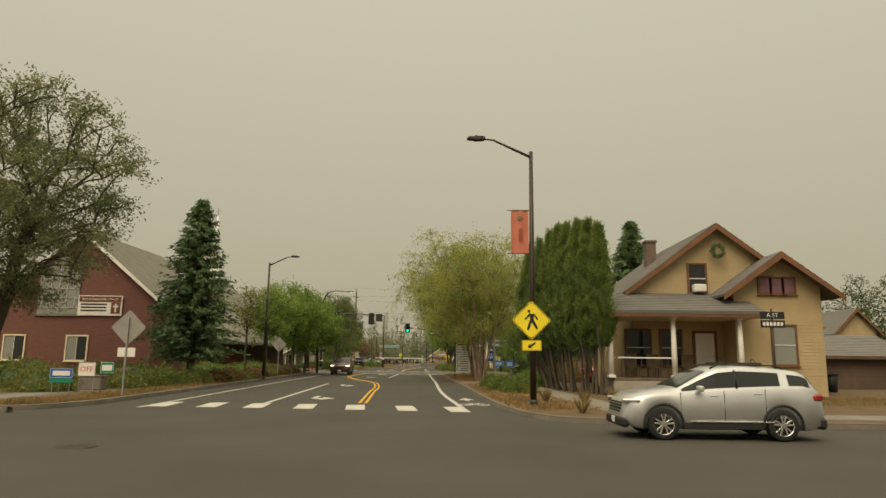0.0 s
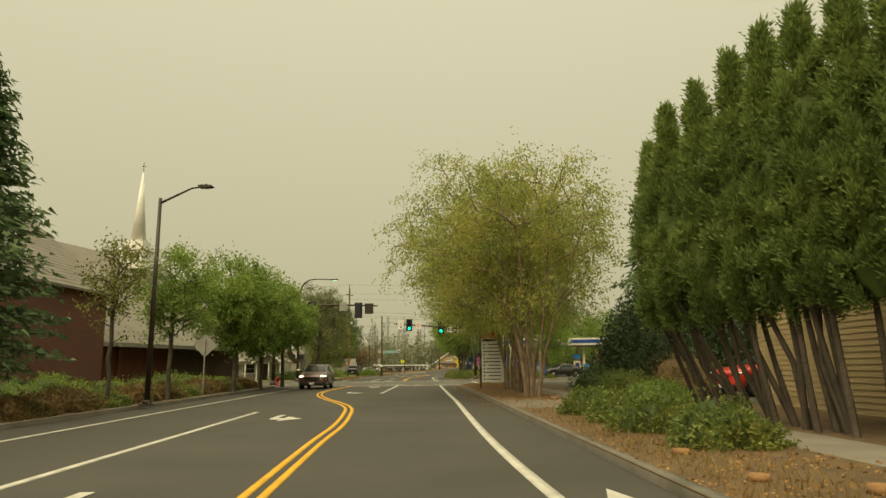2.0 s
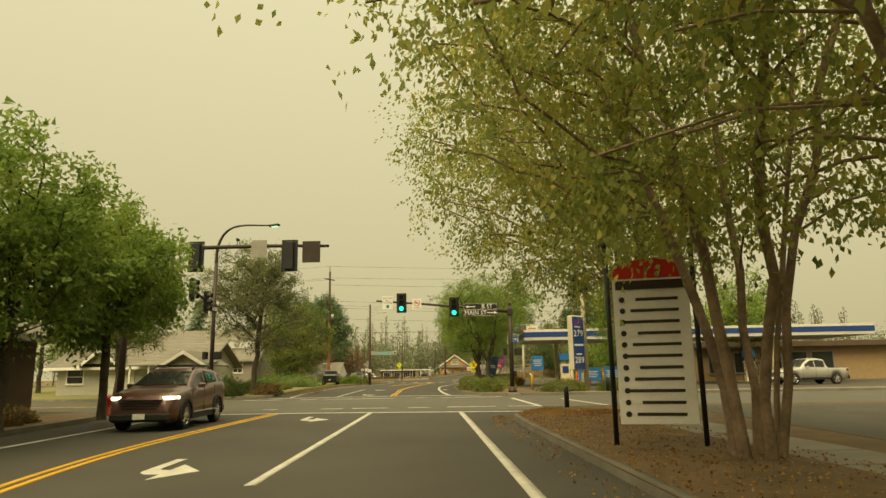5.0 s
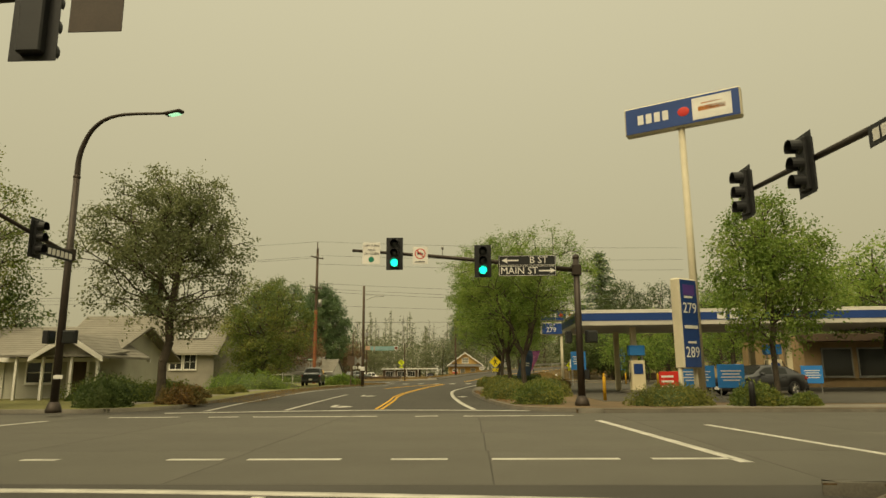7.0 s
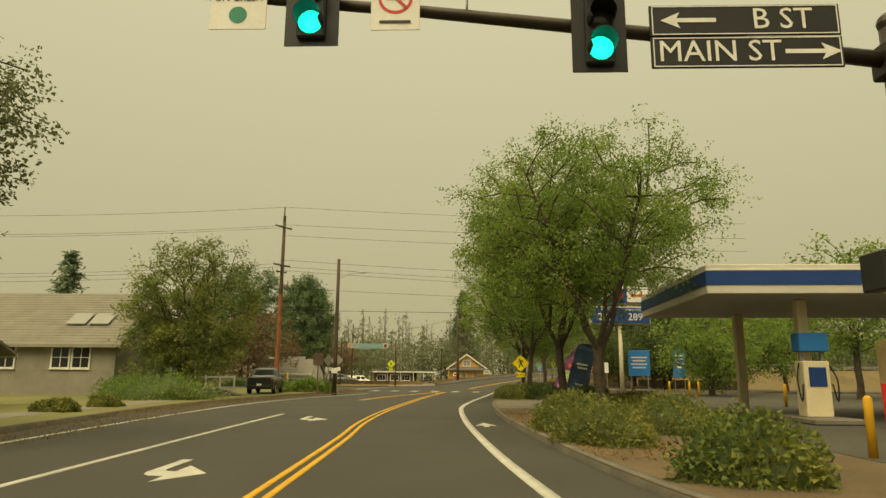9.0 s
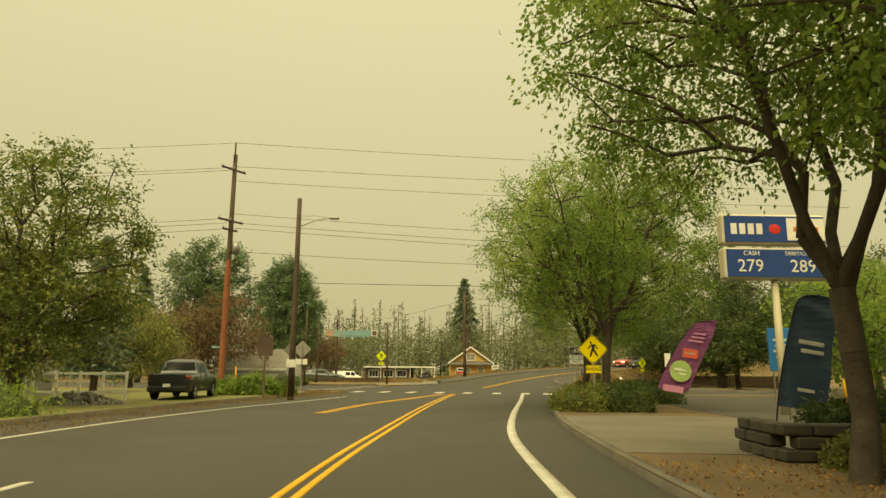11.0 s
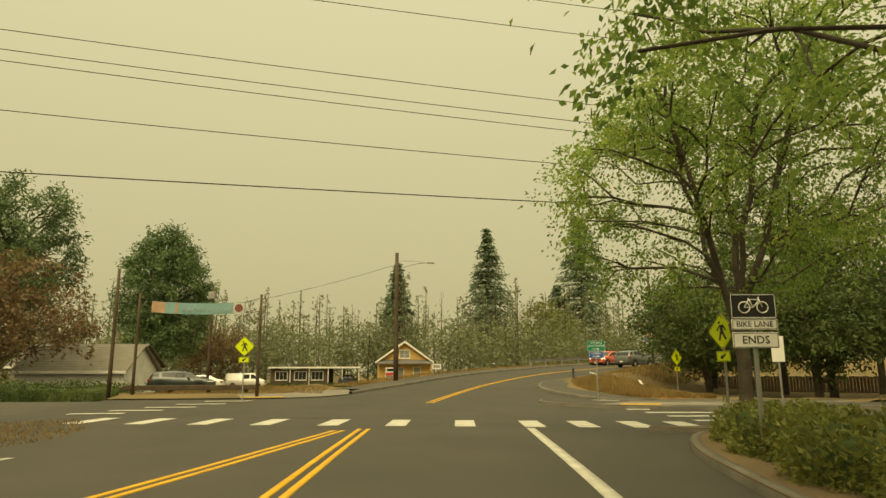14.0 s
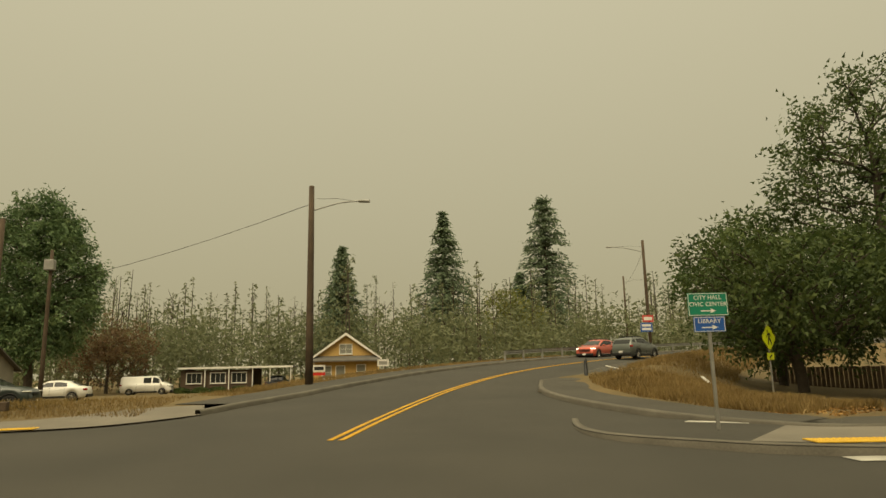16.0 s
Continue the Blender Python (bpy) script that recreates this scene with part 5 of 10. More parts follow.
def warning_sign(x, y, zc, size, label, rz=0, z0=0.13, sheet=None, plaque="arrow", post=True, drop=None, name="pedestrian_sign"):
    """A yellow diamond with a walking symbol, a small plate below, on its own post."""
    sheet = sheet or SIGN_Y
    r = size / 2
    root = thing(name, pose(x, y, z0, 0, 0, rz), label, "road sign")
    zc = zc - z0
    if post:
        bm = bmesh.new()
        box(bm, (0, 0.035, (zc + r) / 2), (0.055, 0.045, zc + r - 0.02), bevel=0.006)
        part("post", bm, METAL_GREY, root)
    bm = bmesh.new()
    plate(bm, diamond(r), -0.006, 0.0)
    pl = part("plate", bm, sheet, root)
    pl.matrix_basis = pose(0, 0, zc)
    bm = bmesh.new()
    o, i = diamond(r * 0.965), diamond(r * 0.93)
    for k in range(len(o)):
        plate(bm, [o[k], o[(k + 1) % len(o)], i[(k + 1) % len(i)], i[k]], -0.0085, -0.006)
    part("border", bm, BLACK, pl)
    bm = bmesh.new()
    walker(bm, r * 0.98, -0.010)
    part("symbol", bm, BLACK, pl)
    for s in (-1, 1):
        bm = bmesh.new()
        bolt(bm, 0, -0.012, s * r * 0.83)
        part("bolt", bm, METAL_GREY, pl)
    w, h = size * 0.49, size * 0.26
    zp = zc - r - h / 2 - 0.02 if drop is None else drop - z0
    bm = bmesh.new()
    box(bm, (0, -0.003, 0), (w, 0.006, h), bevel=0.002)
    pq = part("plaque", bm, sheet, root)
    pq.matrix_basis = pose(0, 0, zp)
    bm = bmesh.new()
    for dx, dz, sx, sz in ((0, h / 2 - 0.018, w - 0.03, 0.01), (0, -h / 2 + 0.018, w - 0.03, 0.01), (w / 2 - 0.018, 0, 0.01, h - 0.03), (-w / 2 + 0.018, 0, 0.01, h - 0.03)):
        box(bm, (dx, -0.0075, dz), (sx, 0.003, sz))
    part("border", bm, BLACK, pq)
    if plaque == "arrow":
        bm = bmesh.new()
        k = h * 0.42
        plate(bm, [(-0.95 * k, -0.55 * k), (0.1 * k, -0.62 * k), (-0.1 * k, -0.28 * k), (0.95 * k, 0.35 * k), (0.68 * k, 0.72 * k), (-0.35 * k, 0.1 * k), (-0.6 * k, 0.42 * k)], -0.010, -0.007)
        part("arrow", bm, BLACK, pq)
    elif plaque:
        words("lettering", plaque, h * 0.58, pose(0, -0.008, 0, 90, 0, 0), BLACK, pq)
    return root


warning_sign(4.93, 27.88, 2.82, 1.27, "yellow pedestrian crossing sign with arrow plate on a lamp pole", post=False, drop=2.02)
warning_sign(1.3, 125.07, 2.12, 1.02, "yellow pedestrian crossing sign with AHEAD plate", rz=-4, plaque="AHEAD")
warning_sign(-9.68, 156.75, 2.55, 0.92, "lime pedestrian crossing sign with arrow plate", sheet=SIGN_LIME, rz=-4)
warning_sign(5.5, 142.4, 2.4, 0.98, "lime pedestrian crossing sign turned to the side street", sheet=SIGN_LIME, rz=-75)
warning_sign(13.2, 162.7, 2.15, 0.98, "lime pedestrian crossing sign turned to the side street", sheet=SIGN_LIME, rz=28)


def sign_back(x, y, z, size, label, rz=0, low_plate=True, twin=False):
    """The bare back of a diamond sign with a plate below."""
    root = thing("road_sign", pose(x, y, 0.13, 0, 0, rz), label, "road sign")
    bm = bmesh.new()
    box(bm, (0, 0.03, z / 2), (0.06, 0.05, z + size * 0.4), bevel=0.006)
    part("post", bm, METAL_GREY, root)
    bm = bmesh.new()
    plate(bm, diamond(size / 2), 0, 0.006)
    pl = part("plate", bm, ALU, root)
    pl.matrix_basis = pose(0, 0.06, z - 0.13)
    if low_plate:
        bm = bmesh.new()
        box(bm, (-0.17, 0.06, z - 0.13 - size * 0.68), (0.3, 0.006, 0.32), bevel=0.002)
        part("plaque", bm, SIGN_W, root)
        bm = bmesh.new()
        box(bm, (0.17, 0.06, z - 0.13 - size * 0.68), (0.3, 0.006, 0.32), bevel=0.002)
        part("plaque", bm, SIGN_W, root)
    return root


sign_back(-9.35, 30.4, 2.55, 1.3, "bare grey back of a diamond road sign with two small plates")
sign_back(-12.4, 140.8, 2.57, 1.05, "bare grey back of a diamond road sign with plates", rz=6)
sign_back(-13.2, 141.6, 2.57, 1.05, "bare grey back of a diamond road sign with plates", rz=50)
sign_back(-11.6, 59.5, 2.6, 1.2, "bare grey back of a diamond road sign beside street trees", low_plate=False)


def blade_sign(x, y, z, rows, w, h, label, sheet=None, rz=0, post=True, r=0.03, ink=None, name="street_name_sign"):
    """Street-name blades on a post, each row (text, arrow side)."""
    sheet, ink = sheet or BLACK, ink or SIGN_W
    root = thing(name, pose(x, y, 0.13, 0, 0, rz), label, "street sign")
    if post:
        bm = bmesh.new()
        tube(bm, [(0, 0.04, 0), (0, 0.04, z + h * 0.3)], r, 8)
        part("post", bm, METAL_GREY if sheet is not BLACK else METAL_BROWN, root)
    for i, (text, col) in enumerate(rows):
        bm = bmesh.new()
        box(bm, (0, 0, 0), (w, 0.012, h), bevel=0.003)
        bl = part("blade", bm, col or sheet, root)
        bl.matrix_basis = pose(0, 0, z - 0.13 - i * (h + 0.03))
        if text:
            words("lettering", text, h * 0.8, pose(0, -0.008, 0, 90, 0, 0), ink, bl)
        else:
            bm = bmesh.new()
            for k in range(6):
                box(bm, (-w * 0.36 + k * w * 0.145, -0.008, 0), (w * 0.1, 0.004, h * 0.5))
            part("lettering", bm, ink, bl, "unreadable pale lettering bars")
    return root


blade_sign(11.15, 24.9, 2.84, (("A ST", None), ("", None)), 0.66, 0.2, "black street name blades on a thin post", name="street_name_sign")
blade_sign(-18.8, 144.4, 2.8, (("", SIGN_GREEN),), 0.62, 0.18, "small green street name blade on a post", rz=20)


def panel_sign(x, y, z0, plates, label, rz=0, base=0.13, posts=(0.0,), pr=0.03, pm=None, name="road_sign", category="road sign"):
    """Flat plates on posts; plates: (x, z, w, h, sheet, text, text size, ink)."""
    root = thing(name, pose(x, y, base, 0, 0, rz), label, category)
    top = max(p[1] + p[3] / 2 for p in plates)
    for px in posts:
        bm = bmesh.new()
        box(bm, (px, 0.04, (top - base) / 2), (pr * 2, pr * 1.6, top - base), bevel=0.005)
        part("post", bm, pm or METAL_GREY, root)
    for px, pz, w, h, sheet, lines, ts, ink in plates:
        bm = bmesh.new()
        box(bm, (0, 0, 0), (w, 0.012, h), bevel=0.004)
        pl = part("plate", bm, sheet, root)
        pl.matrix_basis = pose(px, 0, pz - base)
        if ink is not None:
            bm = bmesh.new()
            for dx, dz, sx, sz in ((0, h / 2 - 0.015, w - 0.03, 0.009), (0, -h / 2 + 0.015, w - 0.03, 0.009), (w / 2 - 0.015, 0, 0.009, h - 0.03), (-w / 2 + 0.015, 0, 0.009, h - 0.03)):
                box(bm, (dx, -0.0075, dz), (sx, 0.003, sz))
            part("border", bm, ink, pl)
            for i, text in enumerate(lines):
                zz = h * (0.5 - (i + 0.75) / (len(lines) + 0.5))
                if text in ("->", "<-"):
                    s = 1 if text == "->" else -1
                    bm = bmesh.new()
                    k = ts
                    plate(bm, [(-1.3 * k * s, 0.09 * k + zz), (0.5 * k * s, 0.09 * k + zz), (0.35 * k * s, 0.4 * k + zz), (1.3 * k * s, zz), (0.35 * k * s, -0.4 * k + zz), (0.5 * k * s, -0.09 * k + zz), (-1.3 * k * s, -0.09 * k + zz)], -0.0105, -0.007)
                    part("arrow", bm, ink, pl)
                elif text == "bike":
                    bm = bmesh.new()
                    for cx in (-0.14, 0.14):
                        tube(bm, [(cx + 0.085 * math.cos(a), -0.009, zz - 0.02 + 0.085 * math.sin(a)) for a in [q * math.pi / 8 for q in range(17)]], 0.011, 4)
                    for a, b in (((-0.14, 0), (-0.06, 0.12)), ((-0.06, 0.12), (0.1, 0.12)), ((0.14, 0), (0.08, 0.16)), ((-0.14, 0), (0.0, 0.0)), ((0.0, 0.0), (0.1, 0.12)), ((-0.07, 0.14), (0.0, 0.0))):
                        tube(bm, [(a[0], -0.009, zz - 0.02 + a[1]), (b[0], -0.009, zz - 0.02 + b[1])], 0.011, 4)
                    part("symbol", bm, ink, pl, "white bicycle symbol")
                elif text == "bars":
                    bm = bmesh.new()
                    box(bm, (0, -0.008, zz), (w * 0.75, 0.004, h * 0.5 / len(lines)))
                    part("lettering", bm, ink, pl, "unreadable lettering bar")
                elif text:
                    words("lettering", text, ts, pose(0, -0.008, zz, 90, 0, 0), ink, pl)
    return root


panel_sign(5.66, 153.5, 0, ((0, 2.45, 0.77, 0.44, SIGN_GREEN, ("CITY HALL", "CIVIC CENTER", "->"), 0.112, SIGN_W), (0, 2.07, 0.61, 0.29, SIGN_BLUE, ("LIBRARY", "->"), 0.117, SIGN_W)),
           "green and blue direction signs with white arrows on a post", rz=-7, base=0.13, name="direction_sign")
panel_sign(2.62, 135.8, 0, ((0, 2.38, 0.7, 0.38, BLACK, ("bike",), 0.1, SIGN_W), (0, 2.1, 0.7, 0.17, SIGN_W, ("BIKE LANE",), 0.12, BLACK), (0, 1.86, 0.7, 0.24, SIGN_W, ("ENDS",), 0.17, BLACK)),
           "black and white bike lane ends sign on a post", rz=-5)
panel_sign(11.5, 149.9, 0, ((0, 2.2, 0.45, 0.95, SIGN_W, (), 0.1, None),), "tall white sign seen from its edge", rz=-48)
panel_sign(-20.8, 31.6, 0, ((0, 2.9, 1.1, 0.3, SIGN_BLUE, ("POLICE", "<-"), 0.13, SIGN_W),), "blue direction sign with white arrow", rz=0, name="direction_sign")
panel_sign(-12.1, 132.6, 0, ((0, 2.45, 0.68, 0.85, BROWN_SIDING, (), 0.1, None),), "dark brown board on a post seen from behind", rz=10, pm=WOODGREY, pr=0.05)
panel_sign(-3.2, 190, 0, ((0, rise(186) + 0.05, 0.9, 0.5, SIGN_W, ("bars",), 0.2, BLACK), (0, rise(186) - 0.34, 0.9, 0.2, SIGN_RED, (), 0.2, None)), "small red and white yard sign", base=-0.9, name="yard_sign", category="yard sign")
panel_sign(1.9, 200, 0, ((0, rise(186) + 0.45, 1.0, 0.6, SIGN_W, ("bars",), 0.2, METAL_GREY),), "small white yard sign", base=-0.9, name="yard_sign", category="yard sign")
panel_sign(-11.25, 31.4, 0, ((0, 1.02, 0.62, 0.5, SIGN_W, ("OFF",), 0.28, SIGN_RED),), "white yard sign with red letters", name="yard_sign", category="yard sign", posts=(-0.26, 0.26), pr=0.012, rz=4)
panel_sign(-11.95, 31.0, 0, ((0, 0.88, 0.8, 0.34, SIGN_BLUE, ("bars",), 0.2, SIGN_W), (0, 0.62, 0.8, 0.16, SIGN_GREEN, (), 0.2, None)), "blue and green yard sign leaning in the grass", name="yard_sign", category="yard sign", posts=(-0.3, 0.3), pr=0.012, rz=8)
panel_sign(-10.75, 31.9, 0, ((0, 1.08, 0.52, 0.42, SIGN_GREEN, ("bars",), 0.2, SIGN_W),), "small green yard sign on a wooden stake", name="yard_sign", category="yard sign", posts=(-0.2,), pr=0.025, pm=WOODGREY)
panel_sign(26.4, 199.4, 0, ((0.1, 5.5, 1.1, 0.65, SIGN_RED, ("bars",), 0.2, SIGN_W), (-0.1, 4.7, 1.2, 0.85, SIGN_BLUE, ("bars", "bars"), 0.2, SIGN_W)), "small red and blue notice plates on a post beside the bank", base=2.3)

# town directory board
root = thing("directory_board", pose(3.3, 65.0, 0.13, 0, 0, -14), "tall white directory board on two black posts with red top", "sign board")
for s in (-0.74, 0.74):
    bm = bmesh.new()
    tube(bm, [(s, 0, 0), (s, 0, 3.5)], 0.045, 8)
    pst = part("post", bm, BLACK, root)
    bm = bmesh.new()
    bmesh.ops.create_icosphere(bm, subdivisions=2, radius=0.065, matrix=Matrix.Translation((s, 0, 3.54)))
    part("finial", bm, BLACK, pst)
bm = bmesh.new()
box(bm, (0, 0, 1.62), (1.3, 0.05, 2.55), bevel=0.01)
brd = part("board", bm, SIGN_W, root)
bm = bmesh.new()
plate(bm, [(-0.66, 2.9), (0.66, 2.9), (0.6, 3.08), (0.3, 3.22), (0, 3.27), (-0.3, 3.22), (-0.6, 3.08)], -0.03, 0.03)
part("crest", bm, SIGN_RED, root, "red arched crest")
bm = bmesh.new()
box(bm, (0, -0.03, 2.78), (1.2, 0.02, 0.16))
part("header", bm, METAL_BROWN, root)
for i in range(11):
    z = 2.52 - i * 0.2
    bm = bmesh.new()
    bmesh.ops.create_cone(bm, cap_ends=True, segments=10, radius1=0.05, radius2=0.05, depth=0.01, matrix=Matrix.Translation((-0.5, -0.03, z)) @ Matrix.Rotation(math.pi / 2, 4, "X"))
    part("bullet", bm, BLACK, brd)
    bm = bmesh.new()
    box(bm, (0.1 - 0.05 * (i % 3), -0.028, z), (0.72 + 0.1 * ((i * 7) % 3), 0.006, 0.055))
    part("lettering", bm, METAL_BROWN, brd, "unreadable dark lettering bar")


def signal_head(parent, x, y, z, rz, lit=False, back=False):
    """A three-lamp signal head with a backplate, visors and door panels; faces local -y."""
    m = pose(x, y, z, 0, 0, rz)
    bm = bmesh.new()
    box(bm, (0, 0, 0), (0.32, 0.2, 1.06), bevel=0.02)
    head = part("signal_head", bm, BLACK, parent)
    head.matrix_basis = m
    bm = bmesh.new()
    box(bm, (0, -0.02, 0), (0.62, 0.012, 1.22), bevel=0.01)
    part("backplate", bm, BLACK, head)
    for i in range(3):
        zz = 0.35 - i * 0.35
        bm = bmesh.new()
        for k in range(11):
            a0, a1 = math.radians(-30 + k * 22), math.radians(-30 + (k + 1) * 22)
            q = [(0.155 * math.cos(a), 0.155 * math.sin(a)) for a in (a0, a1)]
            v = [bm.verts.new((px, py, zz + pz)) for (px, pz), py in ((q[0], -0.1), (q[1], -0.1), (q[1], -0.32), (q[0], -0.32))]
            bm.faces.new(v)
        bmesh.ops.remove_doubles(bm, verts=bm.verts[:], dist=0.001)
        bmesh.ops.solidify(bm, geom=bm.faces[:], thickness=0.006)
        part("visor", bm, BLACK, head)
        bm = bmesh.new()
        bmesh.ops.create_uvsphere(bm, u_segments=14, v_segments=8, radius=0.145, matrix=Matrix.Translation((0, -0.09, zz)) @ Matrix.Diagonal((1, 0.35, 1, 1)))
        part("lens", bm, GREEN_LAMP if lit and i == 2 else GLASS_DARK, head, "lit green lens" if lit and i == 2 else "")
    return head


def mast(x, y, h, arm_pts, label, z0=0.13, r=0.14, ra=(0.1, 0.055), tall=None, rz=0):
    root = thing("traffic_signal", pose(x, y, z0), label, "traffic signal", "signal masts of the crossing")
    bm = bmesh.new()
    tube(bm, [(0, 0, 0), (0, 0, (tall or h) * 0.5), (0, 0, tall or h)], [r, r * 0.9, r * 0.8], 12)
    part("pole", bm, METAL_BROWN, root)
    bm = bmesh.new()
    tube(bm, [(0, 0, 0), (0, 0, 0.1), (0, 0, 0.35)], [r * 1.9, r * 1.9, r * 1.2], 12)
    part("base", bm, METAL_BROWN, root)
    bm = bmesh.new()
    bmesh.ops.create_uvsphere(bm, u_segments=12, v_segments=6, radius=r * 0.95, matrix=Matrix.Translation((0, 0, tall or h)))
    part("cap", bm, METAL_BROWN, root)
    bm = bmesh.new()
    n = len(arm_pts)
    tube(bm, arm_pts, [ra[0] + (ra[1] - ra[0]) * i / (n - 1) for i in range(n)], 10)
    part("mast_arm", bm, METAL_BROWN, root)
    bm = bmesh.new()
    p = Vector(arm_pts[0])
    box(bm, (0, 0, p.z), (r * 2.4, r * 2.4, 0.4), bevel=0.02)
    part("collar", bm, METAL_BROWN, root)
    return root


def ped_head(parent, x, y, z, rz):
    bm = bmesh.new()
    box(bm, (0, 0, 0), (0.44, 0.2, 0.44), bevel=0.02)
    o = part("walk_signal", bm, BLACK, parent, "black walk signal box")
    o.matrix_basis = pose(x, y, z, 0, 0, rz)
    bm = bmesh.new()
    box(bm, (0, -0.11, 0), (0.36, 0.02, 0.36), bevel=0.01)
    part("screen", bm, GLASS_DARK, o)


def hung_plate(parent, x, y, z, w, h, sheet, lines=(), ts=0.1, ink=None, rz=0, disc=None):
    bm = bmesh.new()
    box(bm, (0, 0, 0), (w, 0.012, h), bevel=0.004)
    pl = part("sign_plate", bm, sheet, parent)
    pl.matrix_basis = pose(x, y, z, 0, 0, rz)
    for zz, text in lines:
        words("lettering", text, ts, pose(0, -0.008, zz, 90, 0, 0), ink, pl)
    if disc:
        bm = bmesh.new()
        bmesh.ops.create_cone(bm, cap_ends=True, segments=20, radius1=disc[2], radius2=disc[2], depth=0.004, matrix=Matrix.Translation((disc[0], -0.008, disc[1])) @ Matrix.Rotation(math.pi / 2, 4, "X"))
        part("symbol", bm, disc[3], pl)
    return pl


# far mast over our lanes
m2 = mast(3.05, 94.15, 5.4, [(0, 0, 4.92), (-2.5, -0.1, 5.2), (-5.5, -0.2, 5.5), (-8.35, -0.3, 5.72)], "brown signal mast with green lights over the far lanes")
signal_head(m2, -6.75, -0.42, 5.55, 0, True)
signal_head(m2, -3.48, -0.32, 5.25, 0, True)
pl = hung_plate(m2, -7.62, -0.42, 5.58, 0.66, 0.82, SIGN_W, ((0.28, "LEFT TURN"), (0.12, "YIELD"), (-0.02, "ON GREEN")), 0.115, BLACK, disc=(0, -0.23, 0.105, SIGN_GREEN))
pl = hung_plate(m2, -5.8, -0.42, 5.47, 0.56, 0.66, SIGN_W, disc=(0, 0.07, 0.2, SIGN_RED))
bm = bmesh.new()
bmesh.ops.create_cone(bm, cap_ends=True, segments=20, radius1=0.165, radius2=0.165, depth=0.004, matrix=Matrix.Translation((0, -0.011, 0.07)) @ Matrix.Rotation(math.pi / 2, 4, "X"))
part("symbol_ground", bm, SIGN_W, pl)
bm = bmesh.new()
box(bm, (-0.03, -0.0145, 0.08), (0.15, 0.003, 0.08))
box(bm, (0.08, -0.0145, 0.065), (0.06, 0.003, 0.05))
box(bm, (0, -0.0145, -0.23), (0.36, 0.003, 0.03))
part("lorry_symbol", bm, BLACK, pl)
bm = bmesh.new()
box(bm, (0, 0, 0), (0.35, 0.003, 0.035), m=Matrix.Translation((0, -0.0185, 0.07)) @ Matrix.Rotation(radians(45), 4, "Y"))
part("slash", bm, SIGN_RED, pl)
for row, (zz, text, ax, tx) in enumerate(((5.38, "B ST", -0.62, 0.42), (4.99, "MAIN ST", 0.72, -0.3))):
    bm = bmesh.new()
    box(bm, (0, 0, 0), (2.12, 0.03, 0.375), bevel=0.006)
    pl = part("sign_plate", bm, BLACK, m2, "black street name panel")
    pl.matrix_basis = pose(-1.85, -0.36, zz - 0.13)
    words("lettering", text, 0.36, pose(tx, -0.017, 0, 90, 0, 0), SIGN_W, pl)
    bm = bmesh.new()
    s = -1 if row == 0 else 1
    plate(bm, [(ax - 0.3 * s, 0.025), (ax + 0.14 * s, 0.025), (ax + 0.1 * s, 0.1), (ax + 0.32 * s, 0), (ax + 0.1 * s, -0.1), (ax + 0.14 * s, -0.025), (ax - 0.3 * s, -0.025)], -0.021, -0.016)
    part("arrow", bm, SIGN_W, pl)
    bm = bmesh.new()
    for dx, dz, sx, sz in ((0, 0.17, 2.06, 0.012), (0, -0.17, 2.06, 0.012), (1.03, 0, 0.012, 0.35), (-1.03, 0, 0.012, 0.35)):
        box(bm, (dx, -0.018, dz), (sx, 0.004, sz))
    part("border", bm, SIGN_W, pl)
bm = bmesh.new()
tube(bm, [(-4.98, -0.2, 5.45), (-4.98, -0.2, 5.72)], 0.015, 6)
box(bm, (-4.98, -0.25, 5.78), (0.09, 0.22, 0.1), bevel=0.02)
part("detector", bm, METAL_GREY, m2, "small grey traffic detector")
ped_head(m2, 0.42, -0.1, 2.45, 20)
ped_head(m2, -0.38, 0.1, 2.45, 90)
bm = bmesh.new()
box(bm, (0.2, -0.1, 1.1), (0.16, 0.14, 0.34), bevel=0.01)
part("push_button", bm, BLACK, m2)

# near mast for the oncoming lanes, seen from behind
m1 = mast(-13.6, 79.3, 7.2, [(0, 0, 6.3), (3.4, -1.0, 6.27), (6.2, -1.6, 6.17), (8.6, -1.95, 6.05)], "brown signal mast seen from behind", z0=0.13)
signal_head(m1, 7.1, -1.9, 5.72, 180)
signal_head(m1, 3.2, -1.1, 5.9, 180)
hung_plate(m1, 7.95, -2.0, 5.83, 0.68, 0.82, METAL_BROWN)
hung_plate(m1, 5.85, -1.65, 6.05, 0.6, 0.68, ALU)
bm = bmesh.new()
tube(bm, [(4.9, -1.35, 6.2), (4.9, -1.35, 6.45)], 0.015, 6)
box(bm, (4.9, -1.3, 6.5), (0.09, 0.24, 0.1), bevel=0.02)
part("detector", bm, METAL_BROWN, m1)

# mast over the east arm of the crossing
m3 = mast(5.62, 76.6, 9.5, [(0, 0, 4.85), (0.0, 4, 5.12), (0.0, 8.9, 5.4)], "brown signal mast over the crossing street", tall=9.5, r=0.11, ra=(0.085, 0.05))
signal_head(m3, -0.12, 5.65, 5.1, -90)
signal_head(m3, -0.12, 8.3, 5.28, -90)
pl = hung_plate(m3, -0.12, 2.6, 4.92, 2.2, 0.36, BLACK, rz=-90)
bm = bmesh.new()
for k in range(9):
    box(bm, (-0.9 + k * 0.22, -0.009, 0), (0.16, 0.004, 0.2))
part("lettering", bm, SIGN_W, pl, "unreadable pale lettering bars")

